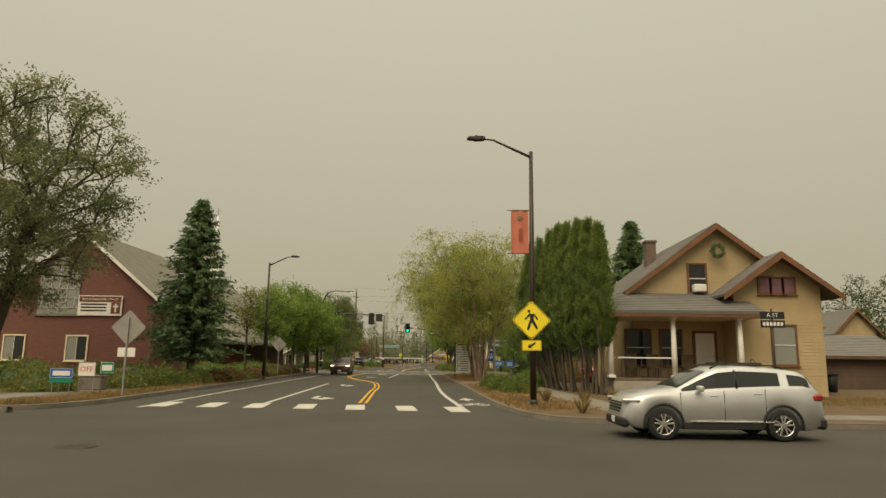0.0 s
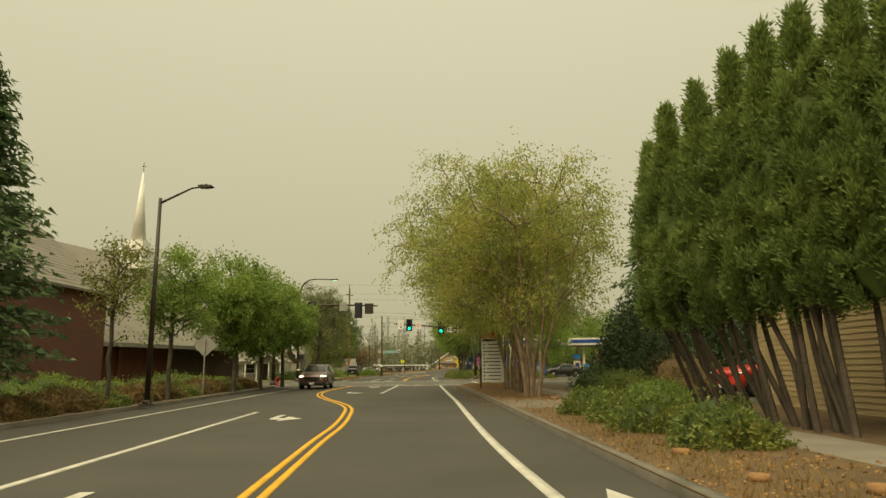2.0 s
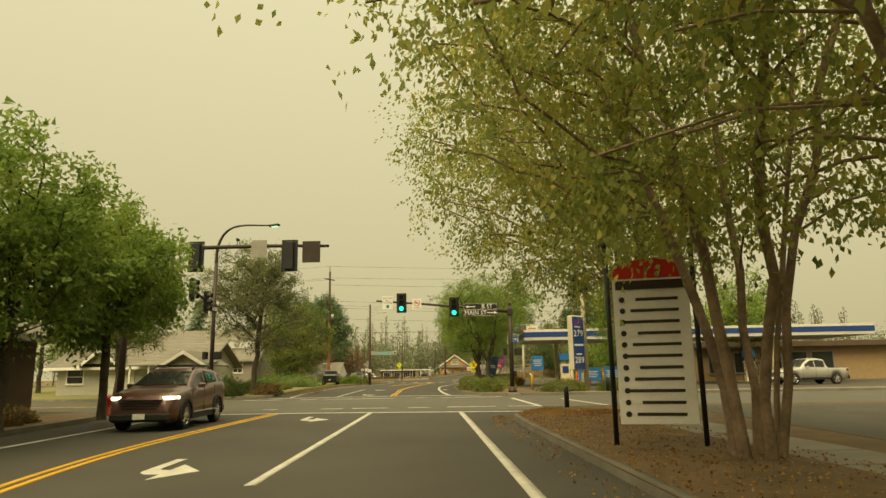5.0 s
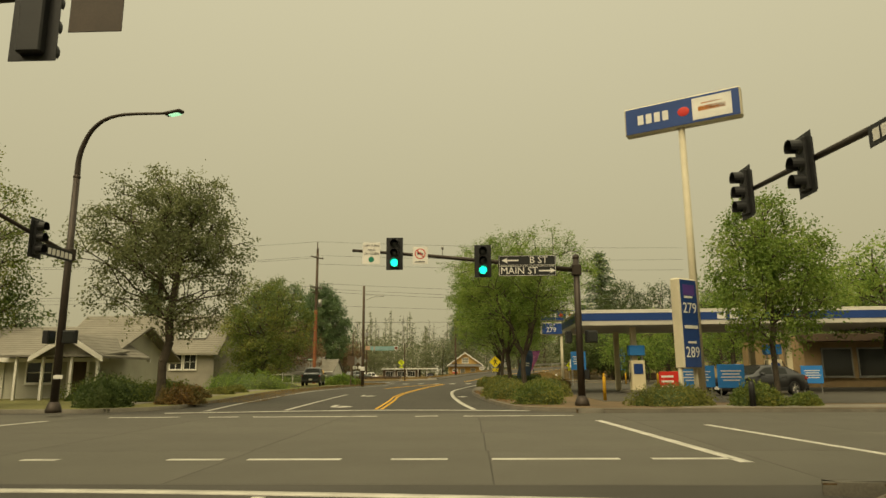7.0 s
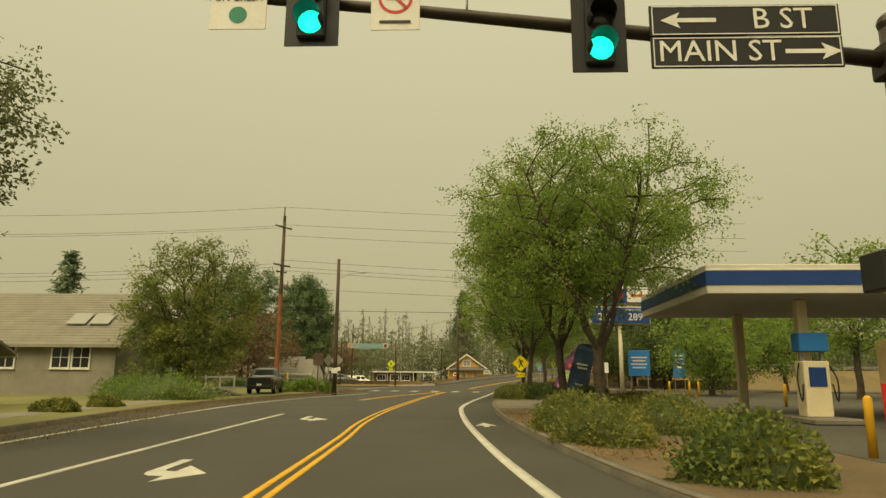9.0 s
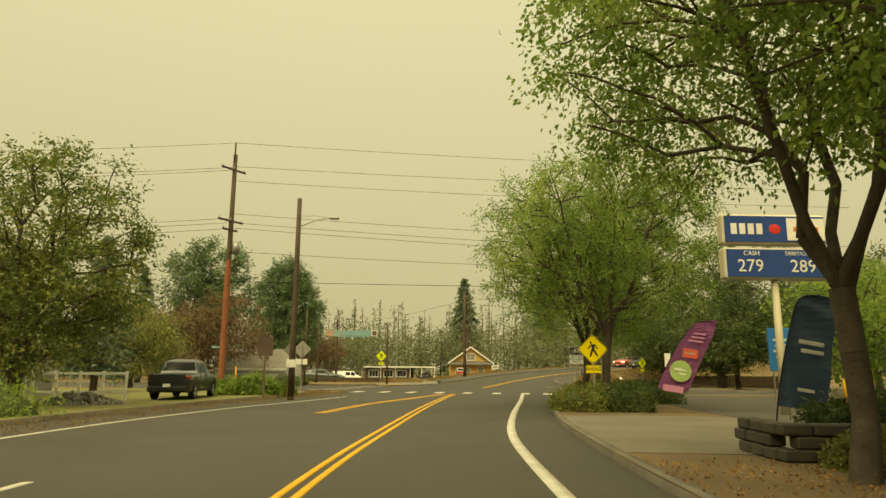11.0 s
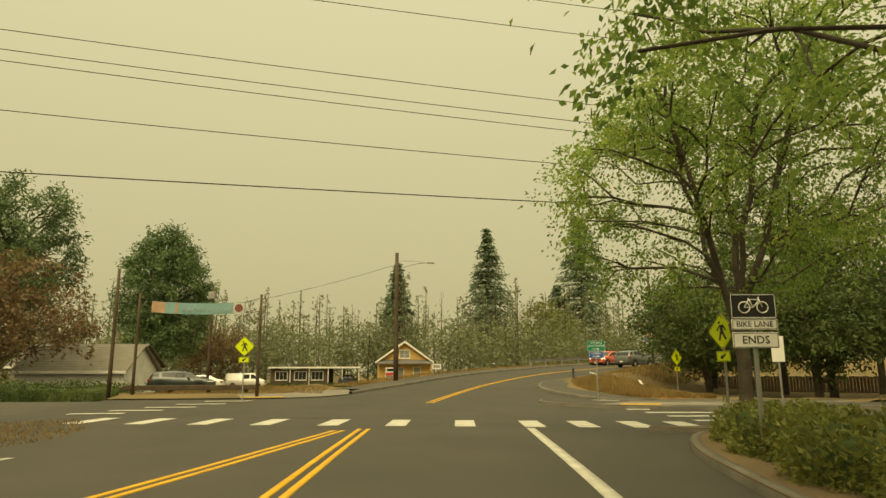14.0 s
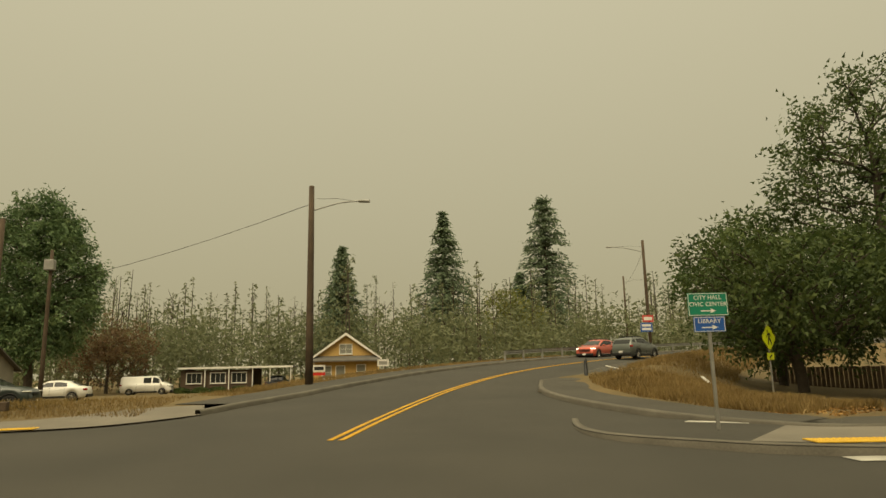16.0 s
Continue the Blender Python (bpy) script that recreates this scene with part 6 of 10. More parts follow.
# curved lamp standard with a mast over the west arm
lc = mast(-14.6, 91.4, 8.0, [(0, 0, 5.25), (0.4, -2.6, 5.45), (0.95, -6.2, 5.75)], "tall curved street lamp carrying a signal mast", tall=8.0, r=0.13, ra=(0.085, 0.05))
bm = bmesh.new()
tube(bm, smooth([(0, 0, 7.95), (0.06, -0.02, 8.9), (0.55, -0.15, 9.75), (1.5, -0.4, 10.08), (3.3, -0.7, 10.0)], 5), [0.1 - 0.0028 * i for i in range(21)], 10)
part("arm", bm, METAL_BROWN, lc)
bm = bmesh.new()
box(bm, (3.65, -0.78, 9.98), (0.75, 0.28, 0.13), rz=-21, bevel=0.05)
lum = part("luminaire", bm, METAL_BROWN, lc)
bm = bmesh.new()
box(bm, (3.7, -0.8, 9.9), (0.42, 0.2, 0.05), rz=-21, bevel=0.02)
part("lens", bm, LAMP_GREEN, lum, "lit greenish lens")
signal_head(lc, 0.48, -2.5, 5.3, 90)
signal_head(lc, 0.95, -5.6, 5.6, 90)
pl = hung_plate(lc, 0.3, -1.15, 5.1, 1.7, 0.36, BLACK, rz=90)
bm = bmesh.new()
for k in range(8):
    box(bm, (-0.8 + k * 0.22, -0.009, 0), (0.16, 0.004, 0.2))
part("lettering", bm, SIGN_W, pl, "unreadable pale lettering bars")
ped_head(lc, 0.38, -0.1, 2.45, 0)
ped_head(lc, -0.4, 0.0, 2.45, 90)
bm = bmesh.new()
box(bm, (0.12, -0.12, 1.15), (0.3, 0.02, 0.12))
part("notice", bm, SIGN_W, lc)


# ---- wooden poles and wires ----
def wood_pole(x, y, top, r, label, z0=0.1, material=None, lamp_to=None, name="utility_pole"):
    root = thing(name, pose(x, y, z0), label, "utility pole")
    bm = bmesh.new()
    h = top - z0
    tube(bm, [(0, 0, -0.2), (0, 0, h * 0.33), (0, 0, h * 0.66), (0, 0, h)], [r, r * 0.9, r * 0.8, r * 0.68], 12)
    part("pole", bm, material or WOODPOLE, root)
    if lamp_to:
        lx, ly, lz = lamp_to
        hz = lz - z0
        bm = bmesh.new()
        tube(bm, smooth([(0, 0, hz - 0.45), (lx * 0.5, ly * 0.5, hz - 0.1), (lx * 0.85, ly * 0.85, hz), (lx, ly, hz)], 4), 0.028, 6)
        part("arm", bm, METAL_GREY, root)
        bm = bmesh.new()
        tube(bm, [(0, 0, hz + 0.1), (lx * 0.5, ly * 0.5, hz + 0.12), (lx * 0.85, ly * 0.85, hz)], 0.008, 5)
        part("stay", bm, WIRE, root)
        bm = bmesh.new()
        box(bm, (lx, ly, hz), (0.5, 0.2, 0.1), bevel=0.03)
        part("luminaire", bm, METAL_GREY, root)
    return root


def cross_arm(root, z, w, rz, n=3):
    bm = bmesh.new()
    box(bm, (0, 0, 0), (w, 0.1, 0.12), bevel=0.01)
    o = part("cross_arm", bm, WOODPOLE, root)
    o.matrix_basis = pose(0, -0.15, z, 0, 0, rz)
    for i in range(n):
        bm = bmesh.new()
        tube(bm, [(-w * 0.45 + w * 0.9 * i / (n - 1), 0, 0.06), (-w * 0.45 + w * 0.9 * i / (n - 1), 0, 0.2)], [0.04, 0.03], 6)
        part("insulator", bm, METAL_GREY, o)


p1 = wood_pole(-18.3, 144.2, 15.6, 0.2, "tall utility pole with reddish lower half and cross-arms", material=WOODPOLE)
bm = bmesh.new()
tube(bm, [(0, 0, -0.1), (0, 0, 4), (0, 0, 8.3)], [0.206, 0.196, 0.182], 12, caps=False)
part("stained_sleeve", bm, WOODPOLE_RED, p1, "reddish stained lower wood")
bm = bmesh.new()
tube(bm, [(0, -0.1, 14.9), (0, -0.1, 16.3)], 0.06, 8)
part("top_pin", bm, WOODPOLE, p1)
cross_arm(p1, 14.4, 2.0, 60, 3)
cross_arm(p1, 10.9, 2.0, 60, 3)
cross_arm(p1, 10.3, 1.2, 60, 2)
bm = bmesh.new()
tube(bm, [(0.42, 0, 8.7), (0.42, 0, 9.5)], 0.22, 12)
part("transformer", bm, METAL_GREY, p1, "grey round transformer can")
p2 = wood_pole(-11.15, 133.8, 9.75, 0.16, "dark wooden lamp pole with a paper notice", lamp_to=(1.75, 0.05, 8.75), name="lamp_pole")
bm = bmesh.new()
box(bm, (0, -0.18, 1.58), (0.42, 0.01, 0.36), bevel=0.002)
part("notice", bm, SIGN_W, p2, "white paper notice")
wood_pole(-2.75, 170.2, 9.4, 0.17, "dark wooden lamp pole beside the climbing road", z0=0.6, lamp_to=(2.3, -0.1, 8.72), name="lamp_pole")
wood_pole(26.7, 199.7, 13.0, 0.18, "wooden lamp pole on the bank", z0=1.6, lamp_to=(-3.4, 0, 12.3), name="lamp_pole")
wood_pole(45.5, 247, 16.2, 0.2, "distant wooden lamp pole", z0=0.0, lamp_to=(3.2, 0, 15.6), name="lamp_pole")
wood_pole(-16.6, 159.4, 6.5, 0.1, "thin dark pole holding a banner", name="banner_pole")
wood_pole(-15.6, 159.7, 5.35, 0.08, "thin dark pole holding a banner", name="banner_pole")
wood_pole(-9.4, 158.6, 5.15, 0.09, "thin dark pole holding a banner", name="banner_pole")
p = wood_pole(-18.1, 181.8, 8.6, 0.13, "thin pole with a pale box on top", z0=-0.2, name="utility_pole")
bm = bmesh.new()
box(bm, (0, -0.15, 7.9), (0.55, 0.35, 0.6), bevel=0.03)
part("box", bm, METAL_GREY, p)



def wire(a, b, sag=0.5, r=0.013):
    """A hanging cable between two places."""
    a, b = Vector(a), Vector(b)
    bm = bmesh.new()
    tube(bm, [a.lerp(b, i / 16) - Vector((0, 0, sag * 4 * (i / 16) * (1 - i / 16))) for i in range(17)], r, 5)
    o = link_mesh("cable", bm, WIRE)
    tagged(o, "thin dark overhead cable across the street", "cable", "overhead cables")


for z0_, z1_, sg in ((16.4, 16.4, 0.25), (14.75, 14.9, 0.25), (13.75, 13.6, 0.25), (11.5, 10.6, 0.3), (10.9, 9.8, 0.3), (10.55, 9.4, 0.3), (8.98, 8.5, 0.3)):
    wire((-18.3, 144.1, z0_), (26, 151, z1_), sg)
wire((-18.3, 144.1, 7.0), (26, 151, 7.35), 0.1, 0.018)
for z in (16.4, 14.7, 14.5, 11.2, 10.9, 10.5):
    wire((-18.3, 144.1, z), (-80, 138, z - 0.6), 1.2)
wire((-2.75, 170.2, 8.6), (-42, 200, 8.0), 1.8)
wire((26.7, 199.7, 12.0), (45.5, 247, 14.8), 0.6)
wire((-16.6, 159.4, 4.8), (-14.95, 158.0, 4.75), 0.05, 0.008)

# banner across two poles
root = thing("street_banner", pose(-14.85, 159.3, 0.1, 0, 0, 2.0), "teal and orange cloth banner between two poles", "banner")
bm = bmesh.new()
n = 24
for q in (0, 0.008):
    rows = [[bm.verts.new((4.5 * i / n, q + 0.03 * math.sin(i * 0.8), z - 0.1 * 4 * (i / n) * (1 - i / n))) for i in range(n + 1)] for z in (4.22, 4.78)]
    for i in range(n):
        bm.faces.new((rows[0][i], rows[0][i + 1], rows[1][i + 1], rows[1][i]))
cl_ = part("cloth", bm, mat("teal_cloth", (0.20, 0.34, 0.33), (0.17, 0.29, 0.28), 0.9, scale=2, fine=60, bump=0.05), root)
bm = bmesh.new()
rows = [[bm.verts.new((1.25 * i / 5, -0.01 + 0.03 * math.sin(i * 0.8 * n / 22), z - 0.1 * 4 * (i * 1.25 / 22.5) * (1 - i * 1.25 / 22.5))) for i in range(6)] for z in (4.23, 4.77)]
for i in range(5):
    bm.faces.new((rows[0][i], rows[0][i + 1], rows[1][i + 1], rows[1][i]))
part("orange_end", bm, mat("orange_cloth", (0.46, 0.30, 0.20), None, 0.9), cl_, "orange end of the cloth")
bm = bmesh.new()
box(bm, (4.2, -0.03, 4.46), (0.54, 0.012, 0.54))
part("pale_end", bm, mat("white_cloth", (0.55, 0.53, 0.48), None, 0.9), cl_, "white end panel with a dark emblem")
bm = bmesh.new()
bmesh.ops.create_cone(bm, cap_ends=True, segments=14, radius1=0.2, radius2=0.2, depth=0.01)
o = part("emblem", bm, mat("rust_ink", (0.2, 0.08, 0.05), None, 0.9), cl_)
o.matrix_basis = pose(4.2, -0.045, 4.45, 90, 0, 0)
for a, b in (((0, 0, 4.76), (-0.75, 0.4, 4.95)), ((0, 0, 4.24), (-0.75, 0.4, 4.2)), ((4.5, 0, 4.76), (5.44, -0.88, 4.9)), ((4.5, 0, 4.24), (5.44, -0.88, 4.2))):
    bm = bmesh.new()
    tube(bm, [a, b], 0.012, 4)
    part("rope", bm, WIRE, root)
words("lettering", "ASHOUGAL.COM", 0.3, pose(2.6, -0.045, 4.36, 90, 0, 0), mat("faded_teal_ink", (0.33, 0.43, 0.42), None, 0.9), cl_)

# ---- buildings ----
def quad_slab(bm, pts, thick):
    """A thin slab under four corners."""
    a = [bm.verts.new(p) for p in pts]
    b = [bm.verts.new((p[0], p[1], p[2] - thick)) for p in pts]
    bm.faces.new(a)
    bm.faces.new(b[::-1])
    n = len(a)
    for i in range(n):
        bm.faces.new((a[i], a[(i + 1) % n], b[(i + 1) % n], b[i]))
    bmesh.ops.recalc_face_normals(bm, faces=bm.faces)


def clad(bm, ext, z0, z1, y, course=0.15, proud=0.018, face=-1):
    """Lapped boards facing -y (face -1) or +y; ext(z) gives the two ends at a height."""
    z = z0
    a0, a1 = ext(z)
    low = [bm.verts.new((a0, y, z)), bm.verts.new((a1, y, z))]
    while z < z1 - 0.01:
        zt = min(z + course, z1)
        a0, a1 = ext(z)
        b0, b1 = ext(zt)
        if b1 - b0 < 0.02:
            b0, b1 = (b0 + b1) / 2 - 0.01, (b0 + b1) / 2 + 0.01
        v = [bm.verts.new(p) for p in ((a0, y + face * proud, z), (a1, y + face * proud, z), (b1, y, zt), (b0, y, zt))]
        bm.faces.new(v)
        bm.faces.new((low[0], low[1], v[1], v[0]))
        low = [v[3], v[2]]
        z += course


def window(parent, x, y, z, w, h, frame=None, glass=None, rz=0, bars=(0, 1), trim=0.09, name="window"):
    """A window set on a wall that faces local -y: casing, sash bars and glass."""
    frame, glass = frame or WHITE, glass or GLASS_DARK
    root = new(name)
    root.empty_display_size = 0.1
    root.parent = parent
    root.matrix_basis = pose(x, y, z, 0, 0, rz)
    bm = bmesh.new()
    for dx, dz, sx, sz in ((0, h / 2 + trim / 2, w + 2 * trim, trim), (0, -h / 2 - trim / 2, w + 2 * trim, trim), (-w / 2 - trim / 2, 0, trim, h), (w / 2 + trim / 2, 0, trim, h)):
        box(bm, (dx, -0.03, dz), (sx, 0.07, sz), bevel=0.006)
    part("casing", bm, frame, root)
    bm = bmesh.new()
    box(bm, (0, -0.05, -h / 2 - trim - 0.02), (w + 2 * trim + 0.1, 0.12, 0.04), bevel=0.006)
    part("sill", bm, frame, root)
    bm = bmesh.new()
    box(bm, (0, -0.012, 0), (w, 0.01, h))
    part("pane", bm, glass, root)
    if bars[0] or bars[1]:
        bm = bmesh.new()
        for i in range(bars[0]):
            box(bm, (-w / 2 + w * (i + 1) / (bars[0] + 1), -0.025, 0), (0.035, 0.03, h))
        for i in range(bars[1]):
            box(bm, (0, -0.025, -h / 2 + h * (i + 1) / (bars[1] + 1)), (w, 0.028, 0.035))
        part("sash_bar", bm, WHITE if frame is not WHITE else frame, root)
    return root


def door(parent, x, y, z, w, h, leaf, frame, rz=0):
    root = new("door")
    root.empty_display_size = 0.1
    root.parent = parent
    root.matrix_basis = pose(x, y, z, 0, 0, rz)
    bm = bmesh.new()
    for dx, dz, sx, sz in ((0, h + 0.06, w + 0.24, 0.12), (-w / 2 - 0.06, h / 2, 0.12, h), (w / 2 + 0.06, h / 2, 0.12, h)):
        box(bm, (dx, -0.03, dz), (sx, 0.08, sz), bevel=0.006)
    part("door_frame", bm, frame, root)
    bm = bmesh.new()
    box(bm, (0, -0.012, h / 2), (w, 0.04, h), bevel=0.004)
    for dz in (0.3, 0.72):
        box(bm, (0, -0.036, h * dz), (w * 0.66, 0.012, h * 0.32), bevel=0.004)
    lf = part("door_leaf", bm, leaf, root)
    bm = bmesh.new()
    bmesh.ops.create_icosphere(bm, subdivisions=1, radius=0.035, matrix=Matrix.Translation((w * 0.4, -0.06, h * 0.48)))
    part("door_knob", bm, METAL_GREY, lf)
    return root


def gable_roof(root, x0, x1, y0, y1, ze, zr, roofing, trim, axis="y", over=0.45, thick=0.16, name="roof", rows=True):
    """Two slopes with the ridge along an axis, with barge boards and shingle courses."""
    if axis == "y":
        xm = (x0 + x1) / 2
        s = (zr - ze) / (xm - x0)
        corners = [[(x0 - over, y0 - over, ze - s * over), (xm, y0 - over, zr), (xm, y1 + over, zr), (x0 - over, y1 + over, ze - s * over)],
                   [(xm, y0 - over, zr), (x1 + over, y0 - over, ze - s * over), (x1 + over, y1 + over, ze - s * over), (xm, y1 + over, zr)]]
    else:
        ym = (y0 + y1) / 2
        s = (zr - ze) / (ym - y0)
        corners = [[(x0 - over, y0 - over, ze - s * over), (x1 + over, y0 - over, ze - s * over), (x1 + over, ym, zr), (x0 - over, ym, zr)],
                   [(x0 - over, ym, zr), (x1 + over, ym, zr), (x1 + over, y1 + over, ze - s * over), (x0 - over, y1 + over, ze - s * over)]]
    for c in corners:
        bm = bmesh.new()
        quad_slab(bm, [(p[0], p[1], p[2] + 0.02 + thick * 0.5) for p in c], thick * 0.6)
        if rows:
            # shingle courses as thin laps
            if axis == "y":
                lo, hi = ((c[0], c[3]), (c[1], c[2])) if c[0][2] < c[1][2] else ((c[1], c[2]), (c[0], c[3]))
            else:
                lo, hi = ((c[0], c[1]), (c[3], c[2])) if c[0][2] < c[3][2] else ((c[3], c[2]), (c[0], c[1]))
            n = max(4, int((Vector(hi[0]) - Vector(lo[0])).length / 0.3))
            up = Vector((0, 0, 0.02 + thick * 0.5))
            low_ = [bm.verts.new(Vector(lo[0]) + up), bm.verts.new(Vector(lo[1]) + up)]
            for i in range(n):
                t0, t1 = i / n, (i + 1) / n
                a0, b0 = Vector(lo[0]).lerp(Vector(hi[0]), t0) + up, Vector(lo[1]).lerp(Vector(hi[1]), t0) + up
                a1, b1 = Vector(lo[0]).lerp(Vector(hi[0]), t1) + up, Vector(lo[1]).lerp(Vector(hi[1]), t1) + up
                k = Vector((0, 0, 0.028))
                v = [bm.verts.new(q) for q in (a0 + k, b0 + k, b1 + k * 0.2, a1 + k * 0.2)]
                bm.faces.new(v)
                bm.faces.new((low_[0], low_[1], v[1], v[0]))
                low_ = [v[3], v[2]]
        part(name, bm, roofing, root)
    if trim:
        for e in (0, 1):
            if axis == "y":
                yy = y0 - over - 0.02 if e == 0 else y1 + over + 0.02
                for xa in (x0 - over, x1 + over):
                    bm = bmesh.new()
                    a, b = Vector((xa, yy, ze - s * over + 0.08)), Vector((xm, yy, zr + 0.08))
                    v = [bm.verts.new(p) for q in (-0.03, 0.03) for p in ((a.x, yy + q, a.z), (b.x, yy + q, b.z), (b.x, yy + q, b.z - 0.3), (a.x, yy + q, a.z - 0.24))]
                    for f in ((0, 1, 2, 3), (7, 6, 5, 4), (0, 4, 5, 1), (1, 5, 6, 2), (2, 6, 7, 3), (3, 7, 4, 0)):
                        bm.faces.new([v[i] for i in f])
                    bmesh.ops.recalc_face_normals(bm, faces=bm.faces)
                    part("barge_board", bm, trim, root)
            else:
                yy = (y0 - over, y1 + over)[e]
                bm = bmesh.new()
                box(bm, ((x0 + x1) / 2, yy - 0.02 + 0.04 * e, ze - s * over + 0.03), (x1 - x0 + 2 * over, 0.04, 0.2), bevel=0.006)
                part("fascia", bm, trim, root)


def shell(root, x0, x1, y0, y1, z0, ze, zr, wallm, axis="y", course=0.15, name="wall", thick=0.16):
    """Four clad walls with gables at the ends of the ridge; each wall is a part."""
    xm, ym = (x0 + x1) / 2, (y0 + y1) / 2
    for k, rot in enumerate((0, 90, 180, 270)):
        half_w = (x1 - x0) / 2 if k % 2 == 0 else (y1 - y0) / 2
        half_d = (y1 - y0) / 2 if k % 2 == 0 else (x1 - x0) / 2
        gable = (axis == "y") == (k % 2 == 0)
        top = zr if gable else ze
        bm = bmesh.new()

        def ext(z, hw=half_w, g=gable):
            if g and z > ze:
                q = hw * max(0.0, 1 - (z - ze) / (zr - ze))
                return (-q, q)
            return (-hw, hw)
        if course:
            clad(bm, ext, z0, top, -half_d, course)
        outline = [(-half_w, z0), (half_w, z0), (half_w, ze)] + ([(0, zr)] if gable else []) + [(-half_w, ze)]
        plate(bm, outline, -half_d + 0.001, -half_d + thick)
        w = part(name, bm, wallm, root)
        w.matrix_basis = pose(xm, ym, 0, 0, 0, rot)


# yellow clapboard house with a porch
hy = thing("house", pose(0, 0, 0.13), "yellow clapboard house with brown trim and a shaded porch", "house")
shell(hy, 11.0, 19.1, 38.3, 47.5, 0.0, 4.95, 8.0, SIDING_Y)
gable_roof(hy, 11.0, 19.1, 38.3, 47.5, 4.95, 8.0, SHINGLE, TRIM_BROWN)
shell(hy, 15.25, 19.2, 36.9, 40.5, 0.0, 4.9, 6.35, SIDING_Y)
gable_roof(hy, 15.25, 19.2, 36.9, 41.5, 4.9, 6.35, SHINGLE, TRIM_BROWN, over=0.72)
shell(hy, 11.3, 13.9, 44.5, 48.5, 0.0, 3.9, 5.6, SIDING_Y, axis="x", course=0.15)
gable_roof(hy, 11.3, 13.9, 44.5, 48.5, 3.9, 5.6, SHINGLE, TRIM_BROWN, axis="x")
bm = bmesh.new()
box(bm, (13.3, 42.8, 6.9), (0.55, 0.55, 2.3), bevel=0.01)
box(bm, (13.3, 42.8, 8.02), (0.66, 0.66, 0.12), bevel=0.01)
part("chimney", bm, mat("sooty_brick", (0.17, 0.12, 0.09), (0.1, 0.075, 0.06), 0.95, scale=3, fine=20, bump=0.4), hy)
for x in (9.3, 12.05, 14.95):
    bm = bmesh.new()
    tube(bm, [(x, 35.75, 0.85), (x, 35.75, 2.0), (x, 35.75, 3.3)], [0.125, 0.115, 0.095], 12)
    box(bm, (x, 35.75, 0.8), (0.32, 0.32, 0.12), bevel=0.01)
    box(bm, (x, 35.75, 3.34), (0.3, 0.3, 0.1), bevel=0.01)
    part("porch_post", bm, WHITE, hy, "white turned porch post")
bm = bmesh.new()
box(bm, (12.35, 36.95, 0.68), (5.9, 2.7, 0.12), bevel=0.01)
part("porch_floor", bm, WOODGREY, hy)
bm = bmesh.new()
box(bm, (12.35, 35.65, 0.3), (5.9, 0.12, 0.62), bevel=0.008)
box(bm, (9.42, 36.95, 0.3), (0.12, 2.6, 0.62), bevel=0.008)
part("porch_skirt", bm, mat("pale_concrete", (0.34, 0.31, 0.25), (0.24, 0.215, 0.175), 0.9, scale=1.5, fine=30, bump=0.2), hy, "stained concrete skirt")
bm = bmesh.new()
box(bm, (10.9, 35.75, 1.6), (2.6, 0.05, 0.06), bevel=0.006)
box(bm, (9.5, 36.9, 1.6), (0.05, 2.2, 0.06), bevel=0.006)
part("porch_rail", bm, WHITE, hy)
for i in range(9):
    bm = bmesh.new()
    tube(bm, [(9.75 + i * 0.29, 35.75, 0.75), (9.75 + i * 0.29, 35.75, 1.58)], 0.012, 5)
    part("baluster", bm, METAL_BROWN, hy)
bm = bmesh.new()
quad_slab(bm, [(9.0, 35.2, 3.62), (15.9, 35.2, 3.62), (15.9, 38.4, 4.72), (10.3, 38.4, 4.72)], 0.12)
quad_slab(bm, [(9.0, 35.2, 3.62), (10.3, 38.4, 4.72), (10.3, 39.6, 4.72), (9.0, 40.2, 3.62)], 0.12)
for i in range(11):
    t = i / 11
    a, b = Vector((9.0, 35.2, 3.62)).lerp(Vector((10.3, 38.4, 4.72)), t), Vector((15.9, 35.2, 3.62)).lerp(Vector((15.9, 38.4, 4.72)), t)
    br = bmesh.new()
    quad_slab(br, [a + Vector((0, 0, 0.03)), b + Vector((0, 0, 0.03)), b + Vector((0, 0.29, 0.11)), a + Vector((0.12, 0.29, 0.11))], 0.03)
    part("shingle_row", br, SHINGLE, hy)
part("porch_roof", bm, SHINGLE, hy)
bm = bmesh.new()
box(bm, (12.45, 35.25, 3.47), (6.9, 0.06, 0.2), bevel=0.01)
box(bm, (9.05, 37.6, 3.47), (0.06, 4.8, 0.2), bevel=0.01)
part("porch_fascia", bm, TRIM_BROWN, hy)
bm = bmesh.new()
box(bm, (12.45, 36.8, 3.38), (6.6, 2.9, 0.04))
part("porch_ceiling", bm, CREAM, hy)
for i in range(4):
    bm = bmesh.new()
    box(bm, (14.6, 35.5 - 0.28 * i, 0.56 - 0.17 * i), (1.5, 0.3, 0.17), bevel=0.01)
    part("porch_step", bm, mat("red_brick_step", (0.22, 0.08, 0.05), None, 0.9) if i == 0 else bpy.data.materials["red_brick_step"], hy)
for x in (13.9, 15.3):
    bm = bmesh.new()
    tube(bm, smooth([(x, 35.7, 0.7), (x, 35.65, 1.6), (x, 35.0, 1.3), (x, 34.5, 0.9), (x, 34.45, 0.1)], 4), 0.018, 6)
    part("stair_rail", bm, BLACK, hy)
window(hy, 14.15, 38.28, 5.42, 0.78, 1.35, TRIM_BROWN, GLASS_DARK)
bm = bmesh.new()
box(bm, (14.15, 38.05, 4.93), (0.56, 0.42, 0.36), bevel=0.03)
